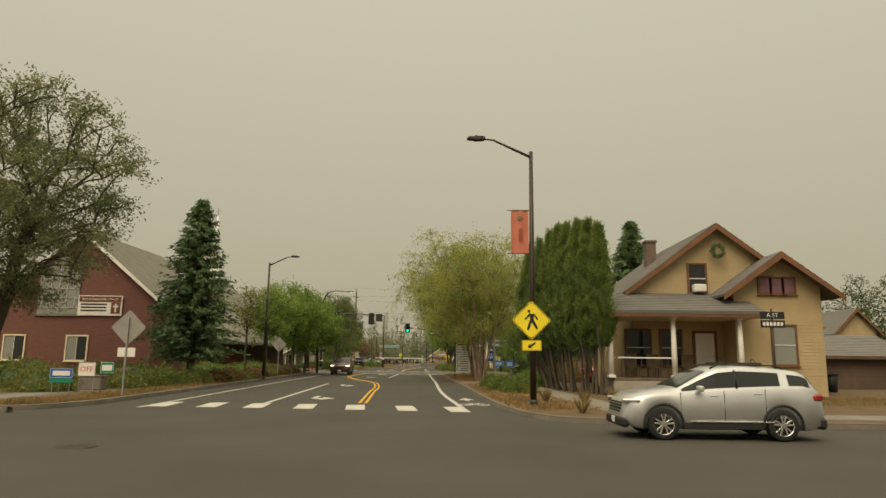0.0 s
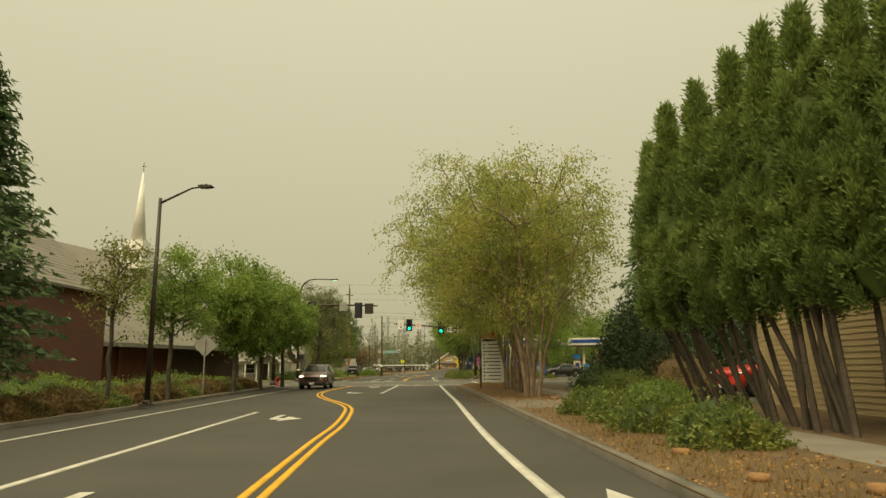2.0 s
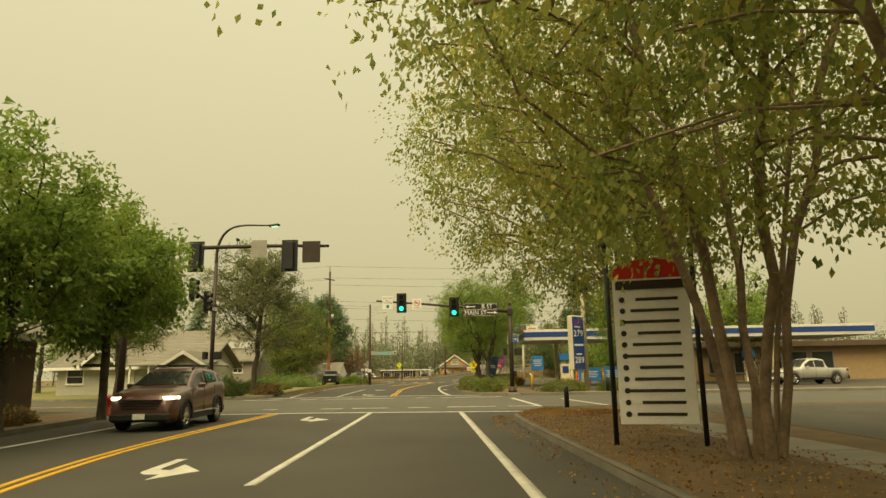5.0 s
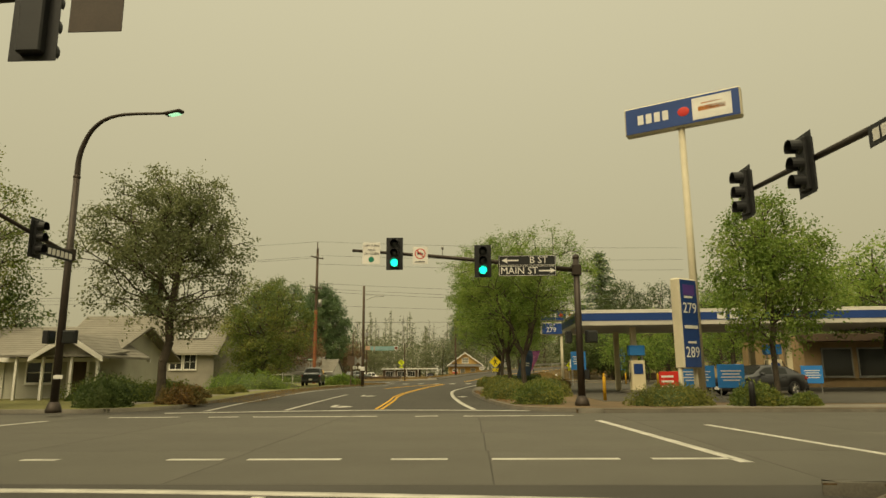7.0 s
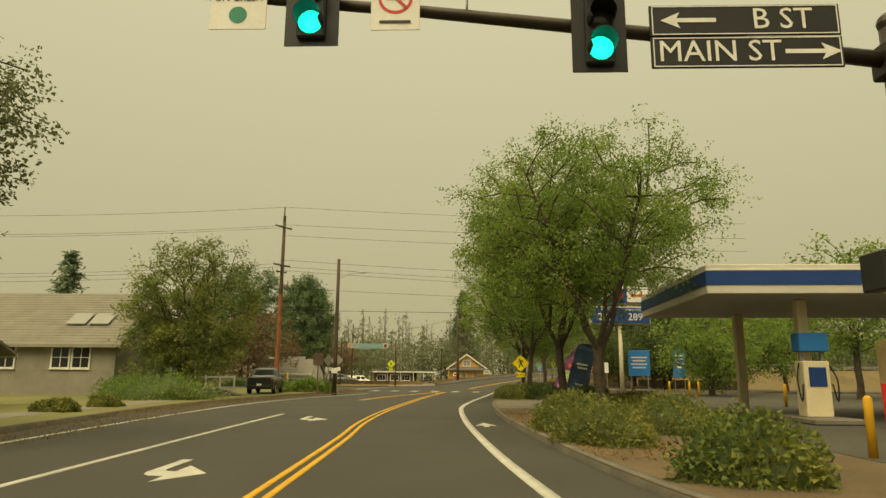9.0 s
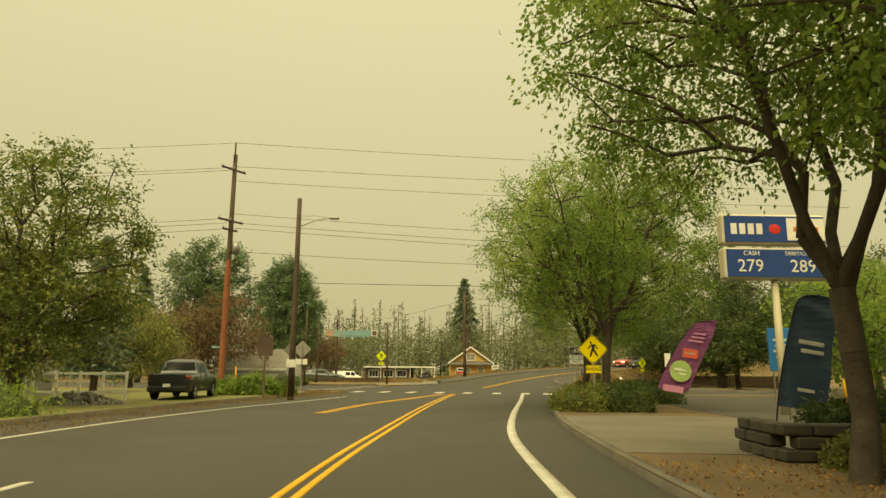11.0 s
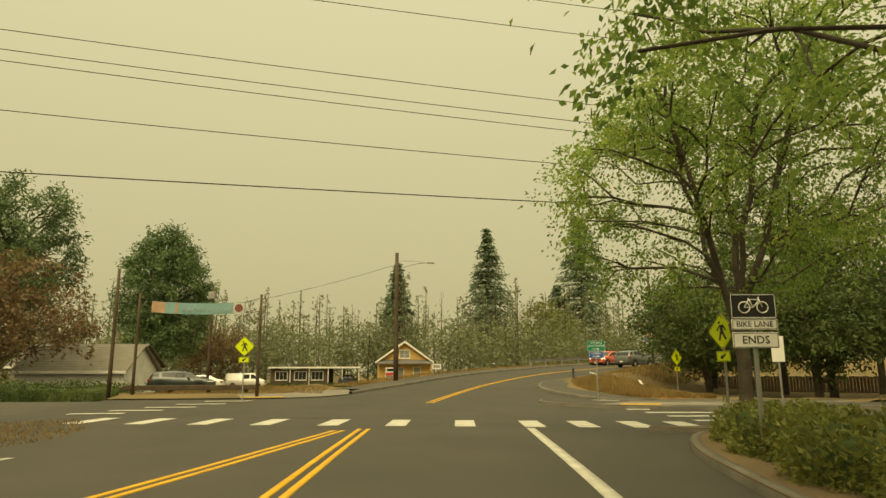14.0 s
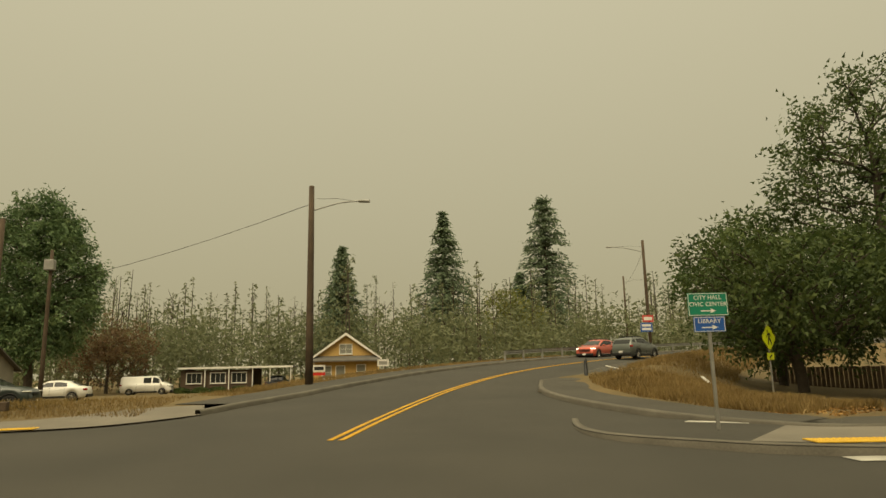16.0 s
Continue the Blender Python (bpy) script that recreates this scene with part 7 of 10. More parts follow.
for i in range(5):
    box(bm, (14.15, 37.835, 4.82 + 0.055 * i), (0.46, 0.01, 0.02))
part("air_conditioner", bm, WHITE, hy, "white window air conditioner")
for i in range(3):
    window(hy, 16.68 + 0.55 * i, 36.88, 4.95, 0.46, 0.66, TRIM_BROWN, mat("curtained_glass", (0.22, 0.11, 0.13), (0.14, 0.075, 0.09), 0.3) if i == 0 else bpy.data.materials["curtained_glass"], bars=(0, 0))
window(hy, 17.4, 36.88, 2.25, 1.0, 1.7, TRIM_BROWN, GLASS_PALE)
bm = bmesh.new()
quad_slab(bm, [(19.1, 38.0, 3.35), (20.0, 38.0, 3.2), (20.0, 40.2, 3.2), (19.1, 40.2, 3.35)], 0.1)
box(bm, (19.45, 39.1, 2.0), (0.6, 1.8, 2.3), bevel=0.01)
part("bay_window", bm, SIDING_Y, hy)
window(hy, 19.45, 38.19, 2.2, 0.4, 1.4, TRIM_BROWN, GLASS_DARK)
window(hy, 11.2, 38.28, 2.1, 1.1, 1.6, TRIM_BROWN, GLASS_DARK)
window(hy, 12.75, 38.28, 2.1, 0.9, 1.6, TRIM_BROWN, GLASS_DARK)
door(hy, 14.35, 38.28, 0.75, 0.9, 2.05, WHITE, TRIM_BROWN)
root = thing("wreath", pose(15.05, 37.85, 6.85), "round evergreen wreath hung in a gable", "wreath")
rng_ = np.random.default_rng(9)
an = rng_.uniform(0, 6.283, 700)
c_ = np.stack([0.27 * np.cos(an), np.zeros(700), 0.27 * np.sin(an)], 1) + rng_.normal(size=(700, 3)) * 0.055
v_, f_ = leaves_np(rng_, c_, rng_.normal(size=(700, 3)), 0.1, 0.04)
raw("wreath_ring", v_, f_, NEEDLE, root)

# neighbours behind
h2 = thing("garage", pose(0, 0, 0.1), "low brown garage with a dark shingle roof", "garage")
shell(h2, 22.0, 29.0, 46, 53, 0, 2.0, 3.2, BROWN_SIDING, axis="x", course=0.2)
gable_roof(h2, 22.0, 29.0, 46, 53, 2.0, 3.2, SHINGLE, BROWN_SIDING, axis="x")
h3 = thing("house", pose(0, 0, 0.1), "pale yellow gabled house behind a garage", "house")
shell(h3, 38.9, 42.7, 70, 78, 0, 4.7, 6.7, SIDING_Y, course=0.2)
gable_roof(h3, 38.9, 42.7, 70, 78, 4.7, 6.7, SHINGLE, TRIM_BROWN)
window(h3, 39.9, 69.98, 3.2, 0.9, 1.3)
window(h3, 41.7, 69.98, 3.2, 0.9, 1.3)
root = thing("rubbish_bin", pose(21.4, 40.5, 0.13), "dark wheeled rubbish bin beside the house", "bin")
bm = bmesh.new()
tube(bm, [(0, 0, 0.05), (0, 0, 0.9)], [0.28, 0.36], 4)
part("body", bm, PLASTIC, root)
bm = bmesh.new()
box(bm, (0, 0, 0.95), (0.62, 0.62, 0.08), bevel=0.02, rz=45)
part("lid", bm, PLASTIC, root)

# brick church with a gable window
BRICKWALL = bpy.data.materials.new("brick_wall")
BRICKWALL.use_nodes = True
bn, bl_ = BRICKWALL.node_tree.nodes, BRICKWALL.node_tree.links
bt, bc, bmp = bn.new("ShaderNodeTexBrick"), bn.new("ShaderNodeTexCoord"), bn.new("ShaderNodeBump")
bmap = bn.new("ShaderNodeMapping")
bmap.inputs["Rotation"].default_value = (radians(90), 0, 0)
bt.inputs["Scale"].default_value = 1.0
bt.inputs["Brick Width"].default_value, bt.inputs["Row Height"].default_value, bt.inputs["Mortar Size"].default_value = 0.22, 0.075, 0.008
bt.inputs["Color1"].default_value, bt.inputs["Color2"].default_value, bt.inputs["Mortar"].default_value = (0.155, 0.054, 0.036, 1), (0.118, 0.043, 0.029, 1), (0.13, 0.08, 0.06, 1)
bl_.new(bc.outputs["Object"], bmap.inputs[0])
bl_.new(bmap.outputs[0], bt.inputs["Vector"])
bl_.new(bt.outputs["Color"], bn["Principled BSDF"].inputs["Base Color"])
bn["Principled BSDF"].inputs["Roughness"].default_value = 0.9
bl_.new(bt.outputs["Fac"], bmp.inputs["Height"])
bmp.inputs["Strength"].default_value, bmp.inputs["Distance"].default_value, bmp.invert = 0.4, 0.01, True
bl_.new(bmp.outputs[0], bn["Principled BSDF"].inputs["Normal"])

ch = thing("church", pose(0, 0, 0.1), "red brick church with a grey gable roof and arched window", "church")
shell(ch, -27.1, -17.1, 49.0, 60, 0, 5.4, 9.6, BRICKWALL, course=0)
gable_roof(ch, -27.1, -17.1, 49.0, 60, 5.4, 9.6, SHINGLE_PALE, WHITE, over=0.35)
bm = bmesh.new()
arch = [(-1.35, -1.9), (1.35, -1.9), (1.35, 0.6)] + [(1.35 * math.cos(a), 0.6 + 1.35 * math.sin(a)) for a in [k * math.pi / 10 for k in range(1, 10)]] + [(-1.35, 0.6)]
plate(bm, [(x, z) for x, z in arch], -0.05, 0.0)
aw = part("arched_window", bm, GLASS_PALE, ch, "tall pale arched window")
aw.matrix_basis = pose(-23.4, 48.99, 6.0)
bm = bmesh.new()
for k in range(-2, 3):
    box(bm, (k * 0.54, -0.07, -0.3), (0.05, 0.04, 3.1 - 0.25 * abs(k)))
for k in range(5):
    box(bm, (0, -0.07, -1.5 + k * 0.62), (2.65, 0.04, 0.05))
part("tracery", bm, mat("pale_lead", (0.42, 0.40, 0.35), None, 0.7), aw)
bm = bmesh.new()
box(bm, (0, -0.04, -1.98), (3.0, 0.14, 0.14), bevel=0.01)
part("sill", bm, CONCRETE, aw)
for x in (-26.0, -21.9):
    window(ch, x, 48.98, 1.9, 1.3, 1.5, CREAM, GLASS_PALE, bars=(1, 0))
    bm = bmesh.new()
    box(bm, (x + 0.3, 48.95, 1.9), (0.62, 0.02, 1.45))
    part("dark_pane", bm, GLASS_DARK, ch)
bm = bmesh.new()
box(bm, (-22.6, 48.9, 0.35), (9.2, 0.12, 0.5), bevel=0.01)
part("base_course", bm, WHITE, ch, "white painted base band")
root = thing("church_sign", pose(-20.6, 48.92, 4.75), "white framed name board on a brick gable", "sign board")
bm = bmesh.new()
box(bm, (0, 0, 0), (2.9, 0.08, 1.3), bevel=0.01)
sb = part("board", bm, SIGN_W, root)
bm = bmesh.new()
box(bm, (0, -0.05, 0.42), (2.75, 0.02, 0.36))
part("heading_band", bm, BRICKRED, sb, "dark red heading band")
words("lettering", "Bethel Community Church", 0.215, pose(0, -0.063, 0.42, 90, 0, 0), SIGN_W, sb)
bm = bmesh.new()
for i in range(3):
    box(bm, (-0.4, -0.045, 0.08 - 0.2 * i), (1.7, 0.01, 0.1))
part("notice_lines", bm, METAL_BROWN, sb, "unreadable dark lettering bars")
bm = bmesh.new()
box(bm, (1.05, -0.045, -0.15), (0.62, 0.01, 0.75))
part("cross_ground", bm, BRICKRED, sb)
bm = bmesh.new()
box(bm, (1.05, -0.058, -0.15), (0.1, 0.012, 0.55))
box(bm, (1.05, -0.058, -0.05), (0.34, 0.012, 0.1))
part("cross", bm, SIGN_W, sb)

# long church wing with a wide pale roof and steeple
cw_ = thing("church_hall", pose(-17.6, 68.5, 0.1, 0, 0, -11), "low brick and brown church hall under a broad pale roof", "church hall")
bm = bmesh.new()
box(bm, (-0.1, -6.5, 1.55), (0.3, 13.0, 3.1))
part("wall", bm, BRICKRED, cw_, "red brick wall")
bm = bmesh.new()
box(bm, (-0.1, 4.5, 1.55), (0.3, 9.0, 3.1))
part("wall", bm, BROWN_SIDING, cw_, "dark brown boarded wall")
bm = bmesh.new()
plate(bm, [(-14, 0), (-0.1, 0), (-0.1, 3.1), (-7.4, 9.3), (-14, 3.4)], 8.8, 9.0)
part("wall", bm, GREY_SIDING, cw_, "grey gable wall")
bm = bmesh.new()
plate(bm, [(-14, 0), (-0.1, 0), (-0.1, 3.1), (-7.4, 9.3), (-14, 3.4)], -13.0, -12.8)
part("wall", bm, BRICKRED, cw_)
bm = bmesh.new()
quad_slab(bm, [(0.9, -13.4, 2.85), (0.9, 9.4, 2.85), (-7.4, 9.4, 9.8), (-7.4, -13.4, 9.8)], 0.2)
quad_slab(bm, [(-7.4, -13.4, 9.8), (-7.4, 9.4, 9.8), (-15, 9.4, 3.2), (-15, -13.4, 3.2)], 0.2)
part("roof", bm, SHINGLE_PALE, cw_)
bm = bmesh.new()
box(bm, (0.93, -2, 2.75), (0.06, 22.8, 0.26), bevel=0.01)
part("fascia", bm, mat("grey_fascia", (0.30, 0.28, 0.24), None, 0.7), cw_)
for yy in (-10.5, -7.5, -4.5):
    bm = bmesh.new()
    box(bm, (0.12, yy, 1.55), (0.16, 0.32, 3.1), bevel=0.01)
    part("pilaster", bm, BRICKRED, cw_)
st = thing("steeple", pose(-22.7, 74.0, 9.4), "slim pale church steeple with a cross", "steeple")
bm = bmesh.new()
box(bm, (0, 0, 0.1), (1.7, 1.7, 1.4), bevel=0.02)
box(bm, (0, 0, 0.85), (1.95, 1.95, 0.12), bevel=0.02)
part("base", bm, WHITE, st)
for sx in (-0.45, 0, 0.45):
    bm = bmesh.new()
    box(bm, (sx, -0.86, 0.25), (0.22, 0.03, 0.7))
    part("louvre", bm, METAL_BROWN, st)
bm = bmesh.new()
box(bm, (0, 0, 1.2), (1.35, 1.35, 0.7), bevel=0.02)
part("belfry", bm, WHITE, st)
bm = bmesh.new()
tube(bm, [(0, 0, 1.5), (0, 0, 7.0)], [0.56, 0.05], 8)
part("spire", bm, WHITE, st)
bm = bmesh.new()
box(bm, (0, 0, 7.35), (0.06, 0.06, 0.8))
box(bm, (0, 0, 7.45), (0.4, 0.06, 0.06))
part("cross", bm, METAL_GREY, st)

# low houses by the crossing
b1 = thing("house", pose(-20.2, 104.0, 0.1, 0, 0, 2), "low pale bungalow with shingle roof and white porch posts", "house")
PALE_WALL = mat("pale_grey_green_boards", (0.42, 0.41, 0.33), (0.33, 0.32, 0.26), 0.8, scale=1.0, fine=18, bump=0.1)
shell(b1, -11, 0, 0, 8, 0, 2.25, 3.9, PALE_WALL, axis="x", course=0.18)
gable_roof(b1, -11, 0, 0, 8, 2.25, 3.9, SHINGLE_PALE, WHITE, axis="x", over=0.7)
gable_roof(b1, -1.9, 1.1, -2.4, 2.2, 2.2, 3.15, SHINGLE_PALE, WHITE, axis="y", over=0.3)
gable_roof(b1, -8.6, -6.0, -0.9, 3.0, 2.35, 3.45, SHINGLE_PALE, WHITE, axis="y", over=0.3)
for gx0, gx1, ge, gt, gy0 in ((-1.9, 1.1, 2.2, 3.1, -2.35), (-8.6, -6.0, 2.35, 3.4, -0.85)):
    bm = bmesh.new()
    plate(bm, [(gx0, ge), (gx1, ge), ((gx0 + gx1) / 2, gt)], gy0, gy0 + 0.1)
    part("gable", bm, GREY_SIDING, b1)
bm = bmesh.new()
quad_slab(bm, [(-4.6, -2.5, 2.2), (1.3, -2.5, 2.2), (1.3, 0.2, 2.45), (-4.6, 0.2, 2.45)], 0.1)
part("porch_roof", bm, SHINGLE_PALE, b1)
for x in (-4.4, -3.0, -1.7, -0.3, 1.0):
    bm = bmesh.new()
    box(bm, (x, -2.3, 1.05), (0.13, 0.13, 2.1), bevel=0.01)
    part("porch_post", bm, WHITE, b1)
bm = bmesh.new()
box(bm, (-6.4, -0.05, 1.05), (2.7, 0.06, 2.05), bevel=0.01)
gd = part("garage_door", bm, mat("pale_garage_door", (0.6, 0.59, 0.5), (0.5, 0.49, 0.41), 0.7, bump=0.05), b1, "pale panelled garage door")
for k in range(3):
    bm = bmesh.new()
    box(bm, (-6.4, -0.085, 0.55 + 0.5 * k), (2.66, 0.012, 0.02))
    part("panel_joint", bm, GREY_SIDING, gd)
window(b1, -3.2, -0.02, 1.35, 1.3, 1.0)
door(b1, -1.2, -0.02, 0, 0.9, 2.0, BROWN_SIDING, WHITE)
window(b1, -9.6, -0.02, 1.4, 1.2, 1.0)
b2 = thing("house", pose(-24.5, 127, 0.1, 0, 0, 2), "grey two-storey house with skylights and white windows", "house")
shell(b2, -11, 2.0, -2, 7, 0, 3.2, 6.4, GREY_SIDING, axis="x", course=0.18)
gable_roof(b2, -11, 2.0, -2, 7, 3.2, 6.4, SHINGLE_PALE, GREY_SIDING, axis="x", over=0.5)
for x in (-4.4, -1.2, 0.0):
    window(b2, x, -2.02, 2.2, 0.95, 1.15, WHITE, GLASS_DARK, bars=(1, 1))
for x in (-1.2, 0.2):
    bm = bmesh.new()
    quad_slab(bm, [(x - 0.6, -0.9, 4.28), (x + 0.6, -0.9, 4.28), (x + 0.6, 0.1, 4.98), (x - 0.6, 0.1, 4.98)], 0.06)
    part("skylight", bm, GLASS_PALE, b2)

# petrol station
MAT_BLUE = mat("dark_blue_panel", (0.02, 0.055, 0.20), (0.015, 0.045, 0.165), 0.4, scale=1, fine=20, bump=0.0)
MAT_BLUE2 = mat("bright_blue_panel", (0.03, 0.20, 0.52), (0.025, 0.16, 0.44), 0.5, scale=1, fine=20, bump=0.0)
MAT_ORANGE = mat("orange_panel", (0.60, 0.20, 0.03), None, 0.5, bump=0.0)
cp = thing("petrol_canopy", pose(5.0, 105.7, 0.13, 0, 0, -2), "long flat petrol station canopy with a blue band", "canopy")
bm = bmesh.new()
box(bm, (13.5, 4.0, 4.05), (27, 8.0, 0.85), bevel=0.02)
part("canopy_deck", bm, mat("white_metal_deck", (0.55, 0.52, 0.45), (0.44, 0.42, 0.36), 0.6, scale=0.6, bump=0.0), cp)
bm = bmesh.new()
box(bm, (13.5, -0.012, 4.08), (27.02, 0.02, 0.4))
box(bm, (-0.012, 4.0, 4.08), (0.02, 8.02, 0.4))
part("blue_band", bm, MAT_BLUE, cp)
bm = bmesh.new()
box(bm, (13.5, -0.012, 4.33), (27.02, 0.018, 0.06))
part("pale_stripe", bm, SIGN_W, cp)
bm = bmesh.new()
for i, x in enumerate((7.6, 8.25, 8.9, 9.55)):
    box(bm, (x, -0.03, 4.08), (0.45, 0.015, 0.32))
part("brand_mark", bm, SIGN_W, cp, "plain white lettering shapes")
for x in (3.2, 11.5, 19.8):
    for y in (1.5, 6.5):
        bm = bmesh.new()
        box(bm, (x, y, 1.8), (0.3, 0.3, 3.6), bevel=0.015)
        part("column", bm, CREAM, cp)
for i, (x, y) in enumerate(((8.3, 106.8), (15.7, 106.8), (23, 106.8))):
    root = thing("fuel_pump", pose(x, y, 0.14), "tall fuel pump with blue top and dark hoses", "fuel pump", "fuel pumps under the canopy")
    bm = bmesh.new()
    box(bm, (0, 0, 0.08), (1.4, 2.6, 0.16), bevel=0.03)
    part("island", bm, CONCRETE, root)
    bm = bmesh.new()
    box(bm, (0, 0, 0.95), (0.75, 0.55, 1.6), bevel=0.03)
    part("body", bm, CREAM, root)
    bm = bmesh.new()
    box(bm, (0, -0.29, 1.3), (0.5, 0.03, 0.55), bevel=0.01)
    part("screen_panel", bm, MAT_BLUE, root)
    bm = bmesh.new()
    box(bm, (0, 0, 2.3), (0.85, 0.5, 0.55), bevel=0.03)
    part("top_sign", bm, MAT_BLUE2, root)
    for s in (-0.3, 0.3):
        bm = bmesh.new()
        box(bm, (s, 0, 1.9), (0.08, 0.1, 0.5))
        part("upright", bm, METAL_GREY, root)
        bm = bmesh.new()
        tube(bm, smooth([(s * 1.4, -0.1, 1.7), (s * 1.9, -0.25, 1.2), (s * 1.7, -0.3, 0.6), (s * 1.4, -0.25, 1.1)], 4), 0.022, 6)
        part("hose", bm, RUBBER, root)
root = thing("shop", pose(22, 116, 0.1), "low petrol station shop with tan front and windows", "shop")
bm = bmesh.new()
box(bm, (10, 5, 1.75), (20, 10, 3.5), bevel=0.02)
part("wall", bm, mat("tan_stucco", (0.36, 0.25, 0.13), (0.29, 0.20, 0.11), 0.9), root)
bm = bmesh.new()
box(bm, (10, -0.4, 3.35), (20.6, 1.2, 0.5), bevel=0.02)
part("fascia", bm, BROWN_SIDING, root)
for i in range(5):
    window(root, 2.2 + i * 2.4, -0.01, 1.7, 1.9, 1.8, METAL_GREY, GLASS_DARK, bars=(0, 0))


POLE_CREAM = mat("weathered_cream_enamel", (0.52, 0.47, 0.34), (0.41, 0.37, 0.27), 0.55, scale=1.2, fine=25, bump=0.04)


def pylon(x, y, z0, rz, label, panels, pole_x, pole_r=0.14, top=10):
    """A pole sign with boxed panels; panels: (cx, cz, w, h, face, marks)."""
    root = thing("pole_sign", pose(x, y, z0, 0, 0, rz), label, "sign")
    for px in pole_x:
        bm = bmesh.new()
        tube(bm, [(px, 0.05, 0), (px, 0.05, top)], [pole_r, pole_r * 0.75], 12)
        part("pole", bm, POLE_CREAM, root)
    for cx, cz, w, h, face, marks in panels:
        bm = bmesh.new()
        box(bm, (0, 0, 0), (w, 0.42, h), bevel=0.06)
        cab = part("cabinet", bm, POLE_CREAM, root)
        cab.matrix_basis = pose(cx, 0, cz)
        bm = bmesh.new()
        box(bm, (0, -0.205, 0), (w - 0.12, 0.03, h - 0.12), bevel=0.01)
        part("face", bm, face, cab)
        for kind, mx, mz, mw, mh, col in marks:
            if kind == "bar":
                bm = bmesh.new()
                box(bm, (mx, -0.228, mz), (mw, 0.012, mh), bevel=0.003)
                part("mark", bm, col, cab)
            elif kind == "dot":
                bm = bmesh.new()
                bmesh.ops.create_uvsphere(bm, u_segments=14, v_segments=8, radius=mw, matrix=Matrix.Translation((mx, -0.22, mz)) @ Matrix.Diagonal((1.2, 0.1, 1, 1)))
                part("mark", bm, col, cab)
            else:
                words("lettering", kind, mh, pose(mx, -0.226, mz, 90, 0, 0), col, cab)
    return root


brand = [("bar", -1.62 + 0.34 * i, 0.0, 0.24, 0.42, SIGN_W) for i in range(4)] + [("dot", 0.12, 0.0, 0.2, 0.2, SIGN_RED), ("bar", 1.22, 0.0, 1.5, 0.92, SIGN_W), ("bar", 1.22, -0.02, 1.05, 0.2, MAT_ORANGE), ("bar", 1.22, 0.2, 0.8, 0.05, MAT_ORANGE)]
pylon(7.95, 95.8, 0.13, -30, "tall cream pole with a blue and white petrol sign on top", [(0.0, 11.66, 4.62, 1.24, MAT_BLUE, brand)], (-0.05,), 0.17, 11.2)
pylon(7.25, 95.1, 0.13, 36, "upright blue fuel price sign with white numbers", [(0, 2.97, 1.1, 3.4, MAT_BLUE, [("279", 0, 0.55, 0, 0.56, SIGN_W), ("289", 0, -1.1, 0, 0.56, SIGN_W), ("bar", 0, 1.25, 0.7, 0.4, mat("violet_panel", (0.10, 0.05, 0.25), None, 0.5)), ("bar", 0, -0.15, 0.8, 0.12, SIGN_W), ("bar", -0.05, 0.98, 0.5, 0.08, SIGN_W), ("bar", 0, -0.72, 0.5, 0.08, SIGN_W)])], (-0.45, 0.45), 0.1, 1.5)
pylon(6.45, 122.9, 0.13, 4, "cream pole with a blue fuel price sign", [(0.1, 5.62, 3.3, 0.95, MAT_BLUE, [("bar", -1.3 + 0.27 * i, 0.0, 0.19, 0.34, SIGN_W) for i in range(4)] + [("dot", 0.0, 0.0, 0.16, 0.2, SIGN_RED), ("bar", 0.98, 0.0, 1.2, 0.7, SIGN_W), ("bar", 0.98, 0.0, 0.8, 0.16, MAT_ORANGE)]),
                                                                                       (0.1, 4.55, 3.3, 0.98, MAT_BLUE, [("CASH", -0.8, 0.3, 0, 0.2, SIGN_W), ("279", -0.85, -0.1, 0, 0.55, SIGN_W), ("289", 0.8, -0.1, 0, 0.55, SIGN_W), ("DEBIT/CREDIT", 0.8, 0.3, 0, 0.17, SIGN_W)])], (0.1,), 0.13, 4.2)
for x, y, z, w, h, rz in ((8.4, 126.4, 2.05, 1.25, 1.5, 0), (8.6, 98.3, 0.95, 1.5, 0.9, 0), (10.3, 99, 0.95, 1.1, 1.0, -10), (15.0, 139.6, 2.4, 0.95, 2.3, 0), (16.6, 104.6, 0.95, 1.1, 0.9, 0)):
    root = thing("blue_sign", pose(x, y, 0.14, 0, 0, rz), "bright blue advertising board with white lines", "sign board")
    bm = bmesh.new()
    box(bm, (0, 0, z), (w, 0.05, h), bevel=0.01)
    bo = part("board", bm, MAT_BLUE2, root)
    bm = bmesh.new()
    for i in range(4):
        box(bm, (0, -0.03, z + h * (0.22 - 0.13 * i)), (w * (0.75 - 0.12 * (i % 2)), 0.008, h * 0.05))
    part("lettering", bm, SIGN_W, bo, "unreadable white lettering bars")
    for s in (-0.4, 0.4):
        bm = bmesh.new()
        box(bm, (s * w, 0.02, z / 2), (0.05, 0.05, z), bevel=0.005)
        part("post", bm, METAL_GREY, root)
root = thing("blue_sign", pose(9.3, 104.4, 0.14, 0, 0, -6), "red advertising board by the fuel pump", "sign board")
bm = bmesh.new()
box(bm, (0, 0, 0.65), (1.0, 0.05, 1.0), bevel=0.01)
bo = part("board", bm, SIGN_RED, root)
bm = bmesh.new()
for i in range(3):
    box(bm, (-0.1, -0.03, 0.9 - 0.25 * i), (0.6, 0.008, 0.1))
part("lettering", bm, SIGN_W, bo, "unreadable white lettering bars")


